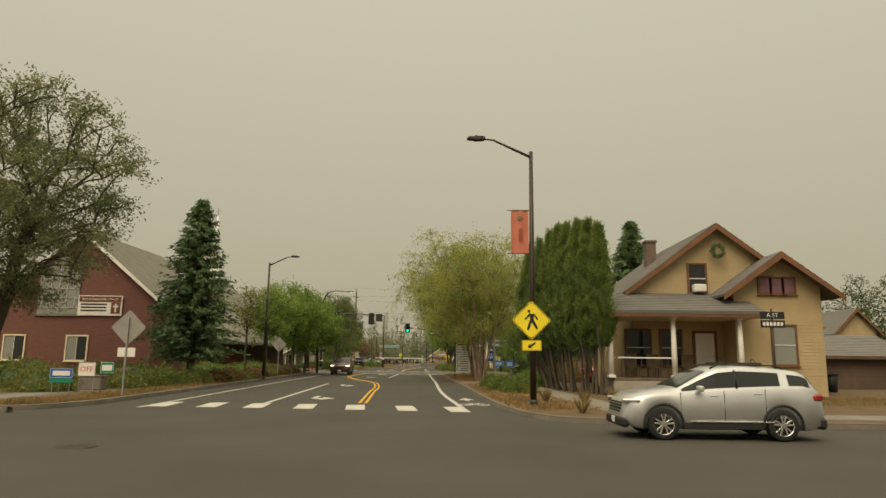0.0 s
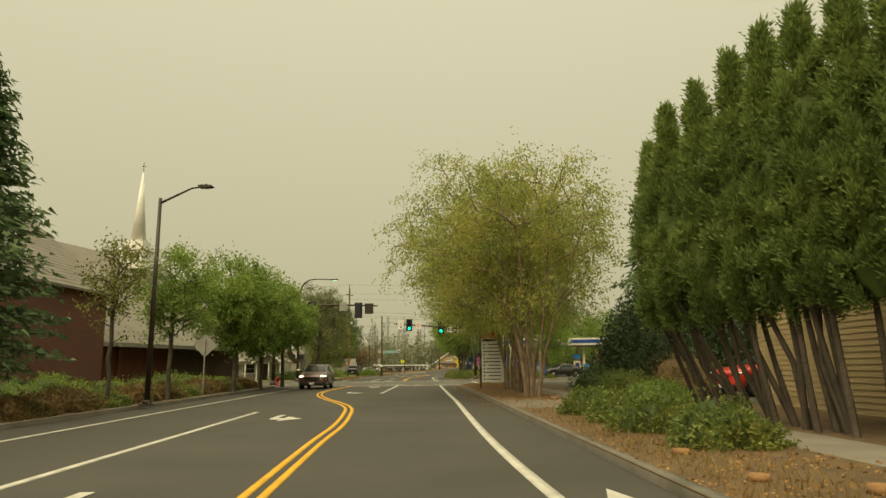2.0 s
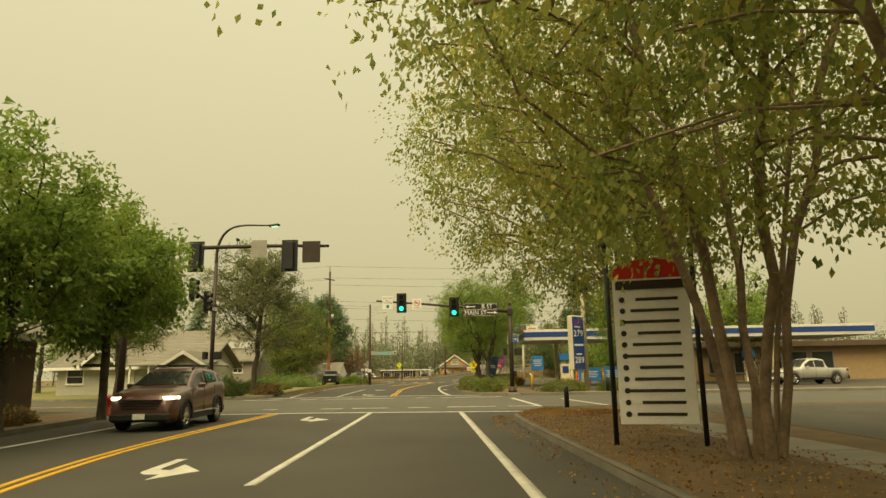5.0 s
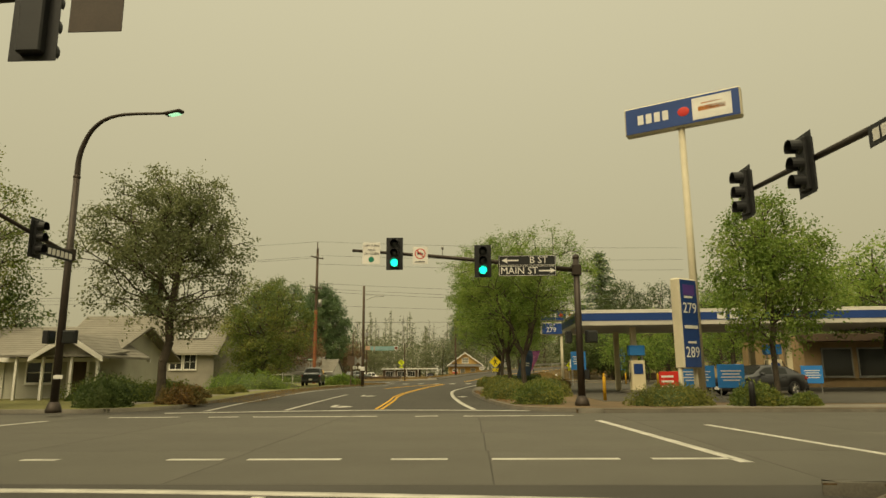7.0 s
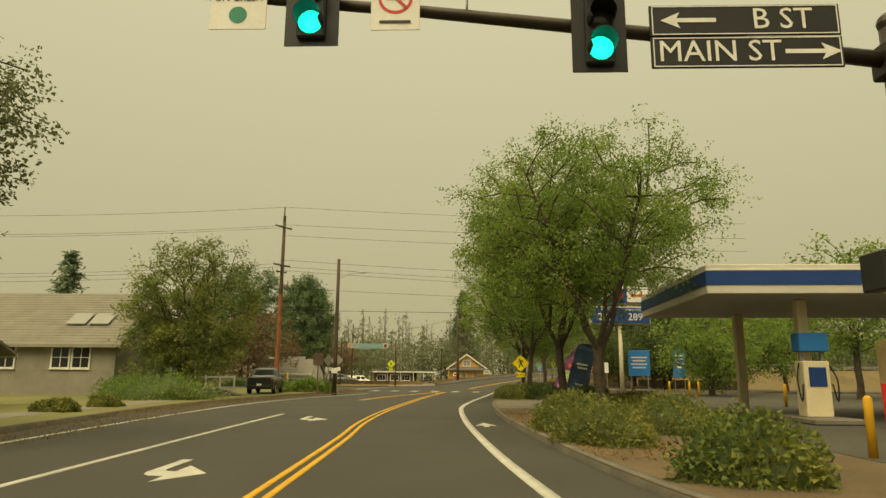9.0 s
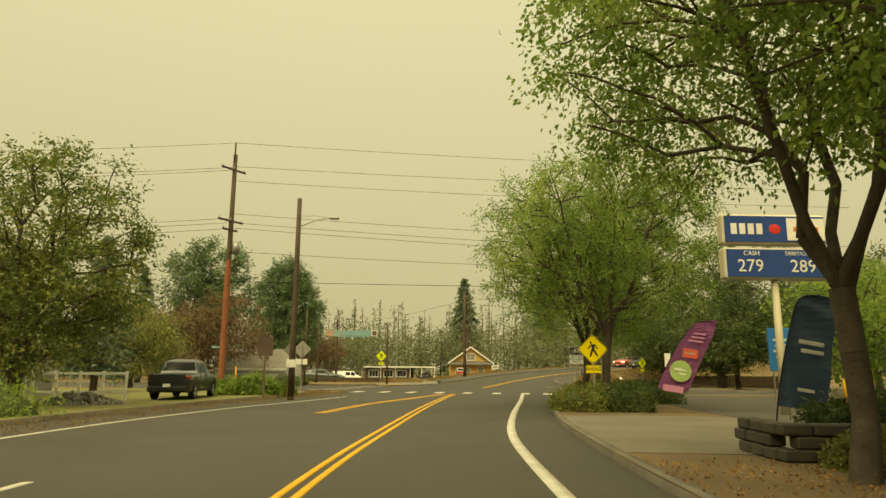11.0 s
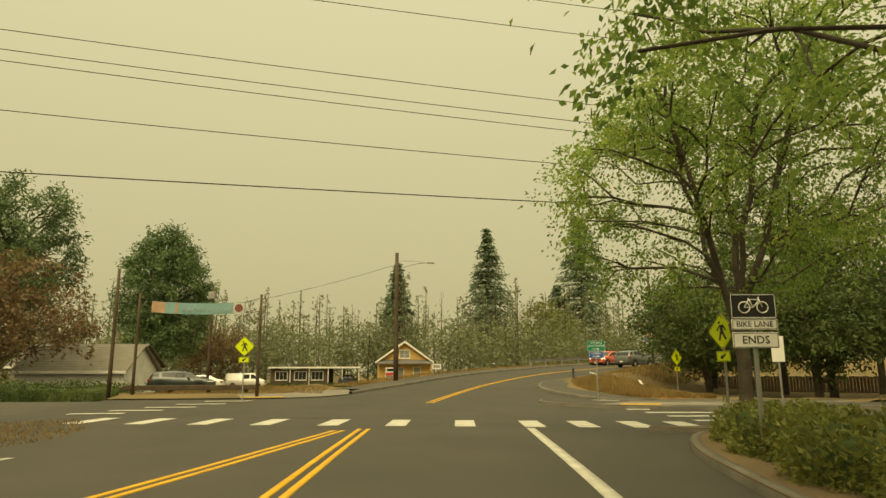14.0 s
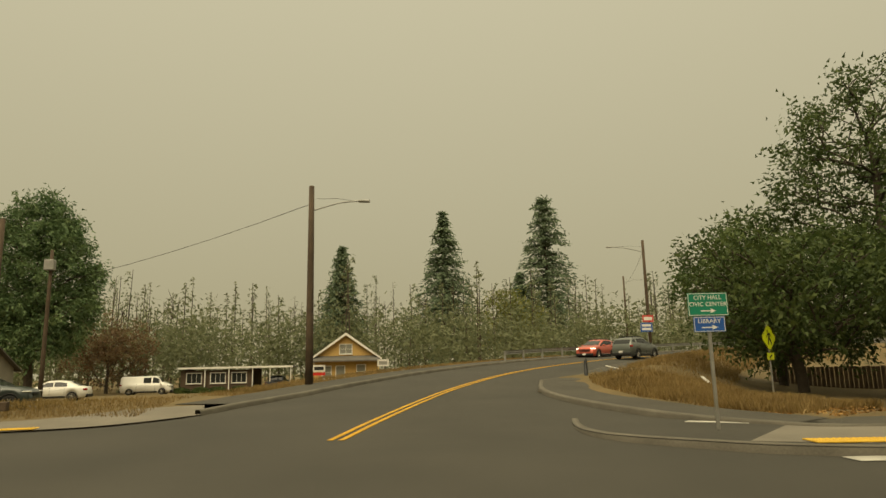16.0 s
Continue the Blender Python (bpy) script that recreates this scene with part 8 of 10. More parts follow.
def feather(x, y, rz, h, lean_, face, label, marks, z0=0.13, w=0.75):
    """A feather flag: a bent pole with cloth."""
    root = thing("feather_flag", pose(x, y, z0, 0, 0, rz), label, "flag")
    line = smooth([(0, 0, 0), (lean_ * 0.25, 0, h * 0.4), (lean_ * 0.62, 0, h * 0.78), (lean_ * 0.9, 0, h * 0.97), (lean_ * 1.15 + 0.2, 0, h)], 6)
    bm = bmesh.new()
    tube(bm, line, 0.014, 6)
    part("pole", bm, BLACK, root)
    bm = bmesh.new()
    n = len(line)
    lo = 4
    fr = []
    for i in range(lo, n):
        t = (i - lo) / (n - 1 - lo)
        ww = w * (1 - t ** 3)
        p = line[i]
        fr.append([bm.verts.new((p.x + ww * k / 4, 0.03 * math.sin(i + k), p.z - 0.12 * k / 4 * (1 - t))) for k in range(5)])
    for a, b in zip(fr, fr[1:]):
        for k in range(4):
            bm.faces.new((a[k], a[k + 1], b[k + 1], b[k]))
    bmesh.ops.solidify(bm, geom=bm.faces[:], thickness=0.004)
    cl = part("cloth", bm, face, root)
    for mz, mw, mh, col, rnd in marks:
        k = min(range(lo, n - 1), key=lambda q: abs(line[q].z - 0.06 - mz))
        wide = w * (1 - ((k - lo) / (n - 1 - lo)) ** 3)
        mx = line[k].x + 0.5 * wide
        bm = bmesh.new()
        if rnd:
            bmesh.ops.create_cone(bm, cap_ends=True, segments=18, radius1=mw, radius2=mw, depth=0.012, matrix=Matrix.Rotation(math.pi / 2, 4, "X"))
        else:
            box(bm, (0, 0, 0), (min(mw, 0.8 * wide), 0.012, mh), bevel=0.003)
        o = part("print", bm, col, cl)
        o.matrix_basis = pose(mx, -0.05, mz, 0, 9, 0)


PURPLE = mat("purple_cloth", (0.3, 0.1, 0.24), (0.2, 0.07, 0.17), 0.8, scale=2, fine=50, bump=0.05)
PINK = mat("pink_print", (0.5, 0.2, 0.33), None, 0.8)
feather(2.72, 123.7, -8, 2.85, 1.7, PURPLE, "purple feather flag with green and red print", [(1.28, 0.33, 0, mat("lime_print", (0.3, 0.4, 0.14), None, 0.8), True), (1.33, 0.4, 0.07, SIGN_W, False), (1.2, 0.3, 0.05, SIGN_W, False), (1.82, 0.46, 0.28, mat("red_print", (0.5, 0.09, 0.06), None, 0.8), False), (1.84, 0.34, 0.06, SIGN_W, False), (2.2, 0.44, 0.05, PINK, False), (2.31, 0.4, 0.05, PINK, False), (2.42, 0.36, 0.05, PINK, False), (0.74, 0.6, 0.2, PINK, False)], w=0.92)
feather(2.1, 114.2, 5, 2.6, 0.75, mat("navy_cloth", (0.11, 0.16, 0.24), (0.085, 0.125, 0.19), 0.8, scale=2, fine=50, bump=0.05), "dark blue feather flag beside the hedge", [(1.75, 0.45, 0.07, SIGN_W, False), (1.6, 0.4, 0.07, SIGN_W, False), (0.95, 0.3, 0.06, SIGN_W, False)], w=0.85)

# houses beyond the bend
b4 = thing("house", pose(-25.3, 180, -0.2, 0, 0, -8), "small white gabled shed with pale roof", "shed")
shell(b4, -6, 2.6, -2.2, 2.6, 0, 1.8, 3.6, WHITE, axis="x", course=0.2)
gable_roof(b4, -6, 2.6, -2.2, 2.6, 1.8, 3.6, SHINGLE_PALE, WHITE, axis="x", over=0.3)
b4b = thing("house", pose(-35, 198, -0.35, 0, 0, -8), "dark grey low house with pale windows", "house")
shell(b4b, -6, 6, -3, 4, 0, 2.5, 4.6, GREY_SIDING, axis="x", course=0.2)
gable_roof(b4b, -6, 6, -3, 4, 2.5, 4.6, SHINGLE, WHITE, axis="x")
for x in (-3, 0.5, 3.6):
    window(b4b, x, -3.02, 1.5, 1.2, 1.1, WHITE, GLASS_PALE)
b5 = thing("house", pose(-14.1, 226, -0.75, 0, 0, 0), "dark low ranch house with white-framed windows and a carport", "house")
shell(b5, -6.4, 1.8, -3, 5, 0, 2.5, 2.8, BROWN_SIDING, axis="x", course=0.2)
bm = bmesh.new()
box(bm, (-0.1, 1.0, 2.8), (13.0, 9.2, 0.14), bevel=0.01)
part("roof", bm, SHINGLE, b5)
bm = bmesh.new()
box(bm, (-0.1, -3.62, 2.76), (13.1, 0.05, 0.22), bevel=0.008)
part("fascia", bm, WHITE, b5)
for x in (-4.9, -2.2, 0.2):
    window(b5, x, -3.02, 1.6, 1.6, 1.1, WHITE, GLASS_DARK, bars=(2, 0))
for x in (-3.6, -0.9, 1.8, 3.8, 6.2):
    bm = bmesh.new()
    box(bm, (x, -3.45, 1.35), (0.11, 0.11, 2.7), bevel=0.01)
    part("carport_post", bm, WHITE, b5)
b6 = thing("house", pose(-1.3, 218, -0.8, 0, 0, 0), "small ochre house with a steep gable and white windows", "house")
OCHRE = mat("ochre_siding", (0.52, 0.34, 0.12), (0.42, 0.27, 0.095), 0.8, scale=1, fine=18, bump=0.1)
shell(b6, -3.6, 3.4, -1, 7, 0, 3.8, 6.3, OCHRE, course=0.2)
gable_roof(b6, -3.6, 3.4, -1, 7, 3.8, 6.3, SHINGLE, WHITE, over=0.5)
bm = bmesh.new()
quad_slab(bm, [(-3.9, -2.0, 3.3), (3.7, -2.0, 3.3), (3.7, -0.9, 3.85), (-3.9, -0.9, 3.85)], 0.14)
part("porch_roof", bm, SHINGLE, b6)
for x in (-3.7, 3.5):
    bm = bmesh.new()
    box(bm, (x, -1.85, 1.6), (0.15, 0.15, 3.3), bevel=0.01)
    part("porch_post", bm, OCHRE, b6)
window(b6, -0.1, -1.02, 4.55, 1.3, 1.0, WHITE, GLASS_PALE, bars=(1, 1))
window(b6, -2.2, -1.02, 2.0, 0.9, 1.3, WHITE, GLASS_PALE)
window(b6, 1.6, -1.02, 2.0, 0.9, 1.5, WHITE, GLASS_PALE)
window(b6, -0.7, -1.02, 1.6, 0.9, 2.1, WHITE, GLASS_PALE)

# ---- vehicles ----
def car(name, m, paint, label, L=4.65, W=1.84, top=None, belt=None, wheels=(1.42, -1.30), wr=0.36, cabin=None, glass_x=None, bed=None, lit=False, rack=False, clear=0.24, wind=None, rear=None, clad=False):
    """A vehicle that faces local +x; top and belt are height lines (x, z)."""
    root = thing(name, m, label, "car")
    tx, tz = zip(*top)
    bx, bz = zip(*belt)
    n = 60
    xs = np.linspace(-L / 2, L / 2, n)
    w2 = W / 2

    def section(x):
        zt, zb = float(np.interp(x, tx, tz)), float(np.interp(x, bx, bz))
        zb = min(zb, zt - 0.02)
        e = min(1.0, (L / 2 - abs(x)) / 0.5)
        w = w2 * (0.80 + 0.20 * math.sin(min(1, max(0, e)) * math.pi / 2))
        low = clear + 0.12 * (1 - min(1, (L / 2 - abs(x)) / 0.35))
        arch = 0.0
        for wx in wheels:
            d = abs(x - wx)
            if d < wr + 0.09:
                arch = max(arch, wr + math.sqrt((wr + 0.09) ** 2 - d * d))
        lo_out = max(low, arch)
        cab = max(0.0, min(1.0, (zt - zb - 0.08) / 0.35))
        wr_ = w * (0.93 - 0.17 * cab)
        zm = max(lo_out + 0.03, zb - 0.32)
        return [(0, low), (w * 0.86, low), (w * 0.97, max(lo_out, low + 0.05)), (w, max(zm, lo_out + 0.02)), (w * 0.985, max(zb, lo_out + 0.04)), (w * (0.955 - 0.02 * cab), zb + 0.02 + 0.02 * cab),
                (wr_ + 0.03 * cab, max(zt - 0.06 - 0.03 * cab, zb + 0.03)), (wr_ - 0.06, zt - 0.015), (wr_ * 0.55, zt + 0.01), (0, zt + 0.015)]
    bm = bmesh.new()
    rings = []
    for x in xs:
        s = section(float(x))
        ring = [bm.verts.new((x, y, z)) for y, z in s] + [bm.verts.new((x, -y, z)) for y, z in s[-2:0:-1]]
        rings.append(ring)
    k = len(rings[0])
    for a, b in zip(rings, rings[1:]):
        for i in range(k):
            f = bm.faces.new((a[i], a[(i + 1) % k], b[(i + 1) % k], b[i]))
            f.smooth = True
    bm.faces.new(rings[0])
    bm.faces.new(rings[-1][::-1])
    bmesh.ops.recalc_face_normals(bm, faces=bm.faces)
    body = part("body", bm, paint, root)
    # side glass
    for x0, x1 in glass_x or ():
        for s in (-1, 1):
            bm = bmesh.new()
            cols = []
            for i in range(7):
                x = x0 + (x1 - x0) * i / 6
                sec = section(x)
                (ya, za), (yb, zb_) = sec[5], sec[6]
                c = []
                for t in (0.08, 0.5, 0.93):
                    c.append(bm.verts.new((x, s * (ya + (yb - ya) * t + 0.008), za + (zb_ - za) * t)))
                cols.append(c)
            for a, b in zip(cols, cols[1:]):
                for j in range(2):
                    bm.faces.new((a[j], b[j], b[j + 1], a[j + 1]))
            part("side_window", bm, GLASS_DARK, root)
    for nm, rng2 in (("windscreen", wind), ("rear_window", rear)):
        if rng2:
            bm = bmesh.new()
            rows_ = []
            for i in range(6):
                x = rng2[0] + (rng2[1] - rng2[0]) * i / 5
                sec = section(x)
                z = float(np.interp(x, tx, tz))
                yw = sec[7][0] * 0.97
                rows_.append([bm.verts.new((x + (0.006 if nm == "windscreen" else -0.006), yw * q, z + 0.024 - 0.012 * abs(q))) for q in (-1, -0.5, 0, 0.5, 1)])
            for a, b in zip(rows_, rows_[1:]):
                for j in range(4):
                    bm.faces.new((a[j], a[j + 1], b[j + 1], b[j]))
            part(nm, bm, GLASS_DARK, root)
    # wheels
    for wx in wheels:
        for s in (-1, 1):
            bm = bmesh.new()
            prof = [(wr * 0.66, -0.11), (wr * 0.9, -0.12), (wr * 0.985, -0.09), (wr, -0.04), (wr, 0.04), (wr * 0.985, 0.09), (wr * 0.9, 0.12), (wr * 0.66, 0.11)]
            vs = [[bm.verts.new((r * math.cos(a), y, r * math.sin(a))) for r, y in prof] for a in [q * 2 * math.pi / 28 for q in range(28)]]
            for i in range(28):
                for j in range(len(prof) - 1):
                    f = bm.faces.new((vs[i][j], vs[i][j + 1], vs[(i + 1) % 28][j + 1], vs[(i + 1) % 28][j]))
                    f.smooth = True
            tyre = part("wheel", bm, RUBBER, root)
            tyre.matrix_basis = pose(wx, s * (w2 - 0.12), wr)
            bm = bmesh.new()
            for q in range(10):
                a = q * math.pi / 5 + (0.08 if q % 2 else -0.08)
                box(bm, (wr * 0.36, s * 0.085, 0), (wr * 0.56, 0.03, 0.04), bevel=0.004, m=Matrix.Rotation(a, 4, "Y"))
            tube(bm, [(0.67 * wr * math.cos(a), s * 0.09, 0.67 * wr * math.sin(a)) for a in [q * 2 * math.pi / 24 for q in range(25)]], 0.016, 5)
            tube(bm, [(0, s * 0.06, 0), (0, s * 0.11, 0)], 0.06, 10)
            part("rim", bm, CHROME, tyre)
            bm = bmesh.new()
            bmesh.ops.create_cone(bm, cap_ends=True, segments=24, radius1=wr * 0.66, radius2=wr * 0.66, depth=0.02, matrix=Matrix.Translation((0, s * 0.03, 0)) @ Matrix.Rotation(math.pi / 2, 4, "X"))
            part("brake_disc", bm, PLASTIC, tyre)
    zf = float(np.interp(L / 2 - 0.15, tx, tz))
    for s in (-1, 1):
        bm = bmesh.new()
        box(bm, (L / 2 - 0.24, s * (w2 * 0.77), zf - 0.07), (0.42, 0.3, 0.09), rz=-s * 26, bevel=0.03)
        part("headlight", bm, HEADLAMP if lit else CHROME, root)
        zr_ = float(np.interp(-L / 2 + 0.15, bx, bz))
        bm = bmesh.new()
        box(bm, (-L / 2 + 0.17, s * (w2 * 0.88), zr_ - 0.1), (0.3, 0.1, 0.15), rz=s * 24, bevel=0.035)
        part("tail_light", bm, TAIL_RED, root)
        xm_ = (wind or (0.6, 0.9))[0] - 0.1 if wind else 0.8
        bm = bmesh.new()
        zb_ = float(np.interp(0.75, bx, bz))
        box(bm, (min(wind) + 0.28 if wind else 0.7, s * (w2 + 0.1), zb_ + 0.09), (0.14, 0.2, 0.13), bevel=0.03)
        part("wing_mirror", bm, paint, root)
        for j, hx in enumerate((0.25, -0.75)):
            bm = bmesh.new()
            box(bm, (hx, s * (w2 * 0.985), float(np.interp(hx, bx, bz)) - 0.1), (0.2, 0.03, 0.035), bevel=0.008)
            part("door_handle", bm, paint, root)
        for hx in (1.02, 0.02, -0.92):
            bm = bmesh.new()
            zt_ = float(np.interp(hx, bx, bz))
            box(bm, (hx, s * (w2 * 0.992), (zt_ + 0.42) / 2 + 0.02), (0.012, 0.012, zt_ - 0.44))
            part("door_seam", bm, PLASTIC, root)
        bm = bmesh.new()
        box(bm, ((wheels[0] + wheels[1]) / 2, s * (w2 * 0.965), clear + 0.09), (wheels[0] - wheels[1] - 2 * wr - 0.16, 0.05, 0.16), bevel=0.02)
        part("sill_cladding", bm, PLASTIC, root)
        if clad:  # black arch lips, door trim strip and window pillar
            for wx in wheels:
                bm = bmesh.new()
                tube(bm, [(wx + (wr + 0.085) * math.cos(a), s * (w2 - 0.012), wr + (wr + 0.085) * math.sin(a)) for a in [math.pi * (q - 1) / 14 for q in range(17)]], 0.032, 6)
                part("arch_lip", bm, PLASTIC, root)
            bm = bmesh.new()
            sec = section(-0.295)
            (ya, za), (yb, zb2) = sec[5], sec[6]
            tube(bm, [(-0.295, s * (ya + 0.004), za), (-0.295, s * (yb + 0.004), zb2)], 0.028, 4)
            part("window_pillar", bm, BLACK, root)
            bm = bmesh.new()
            box(bm, (-0.15, s * (w2 * 0.995), clear + 0.19), (1.9, 0.03, 0.035), bevel=0.008)
            part("door_trim", bm, CHROME, root)
        if rack:
            bm = bmesh.new()
            tube(bm, [(-1.5, s * 0.58, float(np.interp(-1.5, tx, tz)) + 0.02), (-1.3, s * 0.58, float(np.interp(-1.3, tx, tz)) + 0.06), (0.0, s * 0.58, float(np.interp(0, tx, tz)) + 0.06), (0.2, s * 0.58, float(np.interp(0.2, tx, tz)) + 0.02)], 0.02, 6)
            part("roof_rail", bm, BLACK, root)
    if rack:
        for q in (-1.0, -0.2):
            bm = bmesh.new()
            box(bm, (q, 0, float(np.interp(q, tx, tz)) + 0.08), (0.06, 1.2, 0.04), bevel=0.008)
            part("roof_bar", bm, BLACK, root)
    bm = bmesh.new()
    box(bm, (L / 2 - 0.06, 0, clear + 0.14), (0.2, W * 0.86, 0.24), bevel=0.06)
    part("front_bumper", bm, PLASTIC, root)
    bm = bmesh.new()
    box(bm, (-L / 2 + 0.06, 0, clear + 0.16), (0.2, W * 0.88, 0.26), bevel=0.06)
    part("rear_bumper", bm, PLASTIC, root)
    bm = bmesh.new()
    for q in range(4):
        box(bm, (L / 2 - 0.01, 0, zf - 0.12 - 0.07 * q), (0.06, W * (0.62 - 0.04 * q), 0.03), bevel=0.006)
    part("grille", bm, BLACK, root)
    if bed:
        bm = bmesh.new()
        box(bm, ((bed[0] + bed[1]) / 2, 0, bed[2] + 0.006), (bed[1] - bed[0], W * 0.8, 0.02))
        part("load_bed", bm, PLASTIC, root)
        bm = bmesh.new()
        box(bm, (-L / 2 - 0.01, 0, bed[2] - 0.22), (0.04, W * 0.82, 0.42), bevel=0.01)
        part("tailgate", bm, paint, root)
    bm = bmesh.new()
    box(bm, (L / 2 + 0.035, 0, clear + 0.16), (0.012, 0.32, 0.14))
    part("number_plate", bm, SIGN_W, root, "blank pale number plate")
    bm = bmesh.new()
    box(bm, (-L / 2 - 0.045, 0, clear + 0.32), (0.012, 0.32, 0.14))
    part("number_plate", bm, SIGN_W, root, "blank pale number plate")
    return root


def paint(name, c, c2=None, metal=0.3):
    return mat(name, c, c2 or tuple(v * 0.88 for v in c), 0.35, metal, scale=1.0, fine=10, bump=0.0, spec=0.5, coat=0.6)


SUV_TOP = [(-2.33, 0.7), (-2.3, 1.0), (-2.2, 1.14), (-1.95, 1.5), (-1.8, 1.58), (-1.2, 1.66), (-0.4, 1.69), (0.1, 1.65), (0.45, 1.5), (1.1, 1.16), (1.7, 1.08), (2.1, 0.99), (2.26, 0.88), (2.33, 0.55)]
SUV_BELT = [(-2.33, 0.66), (-2.3, 0.95), (-2.15, 1.12), (-1.8, 1.2), (-1.0, 1.17), (0.5, 1.09), (1.1, 1.06), (1.7, 1.0), (2.1, 0.92), (2.33, 0.5)]
SUV_KW = dict(top=SUV_TOP, belt=SUV_BELT, glass_x=((-1.97, -1.5), (-1.3, -0.31), (-0.28, 0.98)), wind=(0.32, 1.06), rear=(-1.98, -2.2), rack=True, clad=True)
car("silver_suv", pose(7.92, 21.2, 0.0, 0, 0, 180) @ Matrix.Scale(0.875, 4), paint("silver_paint", (0.47, 0.468, 0.46), None, 0.55), "silver compact SUV stopped at the street corner", **SUV_KW)
car("dark_suv", pose(-8.7, 73.0, 0.0, 0, 0, -87), paint("maroon_paint", (0.10, 0.045, 0.035)), "dark red car with lit headlamps on the street", lit=True, **SUV_KW)
car("red_truck", pose(13.6, 52.6, 0.14, 0, 0, 192), paint("red_paint", (0.52, 0.035, 0.02)), "bright red pickup parked behind the evergreens", **SUV_KW)
PICK_TOP = [(-2.65, 0.6), (-2.62, 1.1), (-1.0, 1.12), (-0.95, 1.2), (-0.8, 1.72), (-0.3, 1.8), (0.35, 1.76), (0.75, 1.5), (1.15, 1.17), (1.7, 1.12), (2.4, 1.02), (2.6, 0.9), (2.65, 0.6)]
PICK_BELT = [(-2.65, 0.55), (-2.62, 1.08), (-1.0, 1.08), (0.9, 1.12), (1.15, 1.06), (1.7, 1.04), (2.4, 0.95), (2.65, 0.55)]
PICK_KW = dict(L=5.3, W=1.92, top=PICK_TOP, belt=PICK_BELT, wheels=(1.7, -1.55), wr=0.4, clear=0.32, glass_x=((-0.72, 0.0), (0.06, 0.78)), wind=(0.42, 1.1), rear=(-0.82, -0.93), bed=(-2.5, -1.1, 1.13))
car("pickup_truck", pose(-15.6, 132.3, 0.13, 0, 0, 97) @ Matrix.Scale(0.94, 4), paint("dark_green_paint", (0.022, 0.028, 0.028)), "dark pickup truck parked on the gravel shoulder", **PICK_KW)
car("pickup_truck", pose(21.4, 191.4, rise(191), 0, 0, 38), paint("grey_green_paint", (0.10, 0.11, 0.095)), "dark green SUV driving up the bend", **SUV_KW)
car("red_car", pose(20.6, 197.6, rise(193.5), 0, 0, 222), paint("coral_red_paint", (0.55, 0.10, 0.06)), "red car with lit headlamps coming down the bend", lit=True, **SUV_KW)
VAN_TOP = [(-2.7, 0.6), (-2.68, 1.85), (-2.5, 2.0), (1.0, 2.02), (1.3, 1.9), (1.75, 1.35), (2.1, 1.22), (2.6, 1.0), (2.7, 0.6)]
VAN_BELT = [(-2.7, 0.55), (-2.68, 1.2), (1.6, 1.18), (1.75, 1.15), (2.1, 1.1), (2.7, 0.55)]
car("white_van", pose(-23.3, 220, land(-23.3, 220), 0, 0, 2), paint("van_white", (0.72, 0.70, 0.64), None, 0.0), "white work van with a roof rack parked by the houses", L=5.4, W=1.98, top=VAN_TOP, belt=VAN_BELT, wheels=(1.75, -1.65), wr=0.37, glass_x=((0.75, 1.5), (-0.2, 0.6)), wind=(1.32, 1.74), rack=True)
SED_TOP = [(-2.4, 0.6), (-2.36, 0.95), (-1.9, 1.02), (-1.2, 1.36), (-0.5, 1.45), (0.2, 1.42), (0.95, 1.0), (1.6, 0.93), (2.2, 0.8), (2.4, 0.5)]
SED_BELT = [(-2.4, 0.55), (-2.36, 0.88), (-1.9, 0.95), (0.5, 0.93), (0.95, 0.9), (2.2, 0.74), (2.4, 0.45)]
SED_KW = dict(L=4.8, W=1.84, top=SED_TOP, belt=SED_BELT, wheels=(1.45, -1.4), wr=0.33, clear=0.2, glass_x=((-1.05, -0.25), (-0.18, 0.62)), wind=(0.3, 0.92), rear=(-1.25, -1.85))
car("white_sedan", pose(-22.0, 193, land(-22.0, 193), 0, 0, 188), paint("pearl_white", (0.70, 0.68, 0.62), None, 0.0), "white sedan parked beside a dark SUV", **SED_KW)
car("dark_suv", pose(-18.6, 177, land(-18.6, 177), 0, 0, 6), paint("black_green_paint", (0.03, 0.04, 0.035)), "dark SUV parked on rough ground", **SUV_KW)
car("pickup_truck", pose(-9.6, 225, land(-9.6, 225), 0, 0, 80), paint("navy_paint", (0.05, 0.06, 0.08)), "dark pickup parked in a carport", **PICK_KW)
car("dark_suv", pose(13.2, 103.2, 0.14, 0, 0, 200), paint("black_paint", (0.02, 0.02, 0.022)), "black car waiting at the fuel pumps", **SED_KW)
car("silver_suv", pose(24.5, 101, 0.14, 0, 0, 190), paint("pale_grey_paint", (0.38, 0.37, 0.33)), "grey pickup parked before the shop", **PICK_KW)

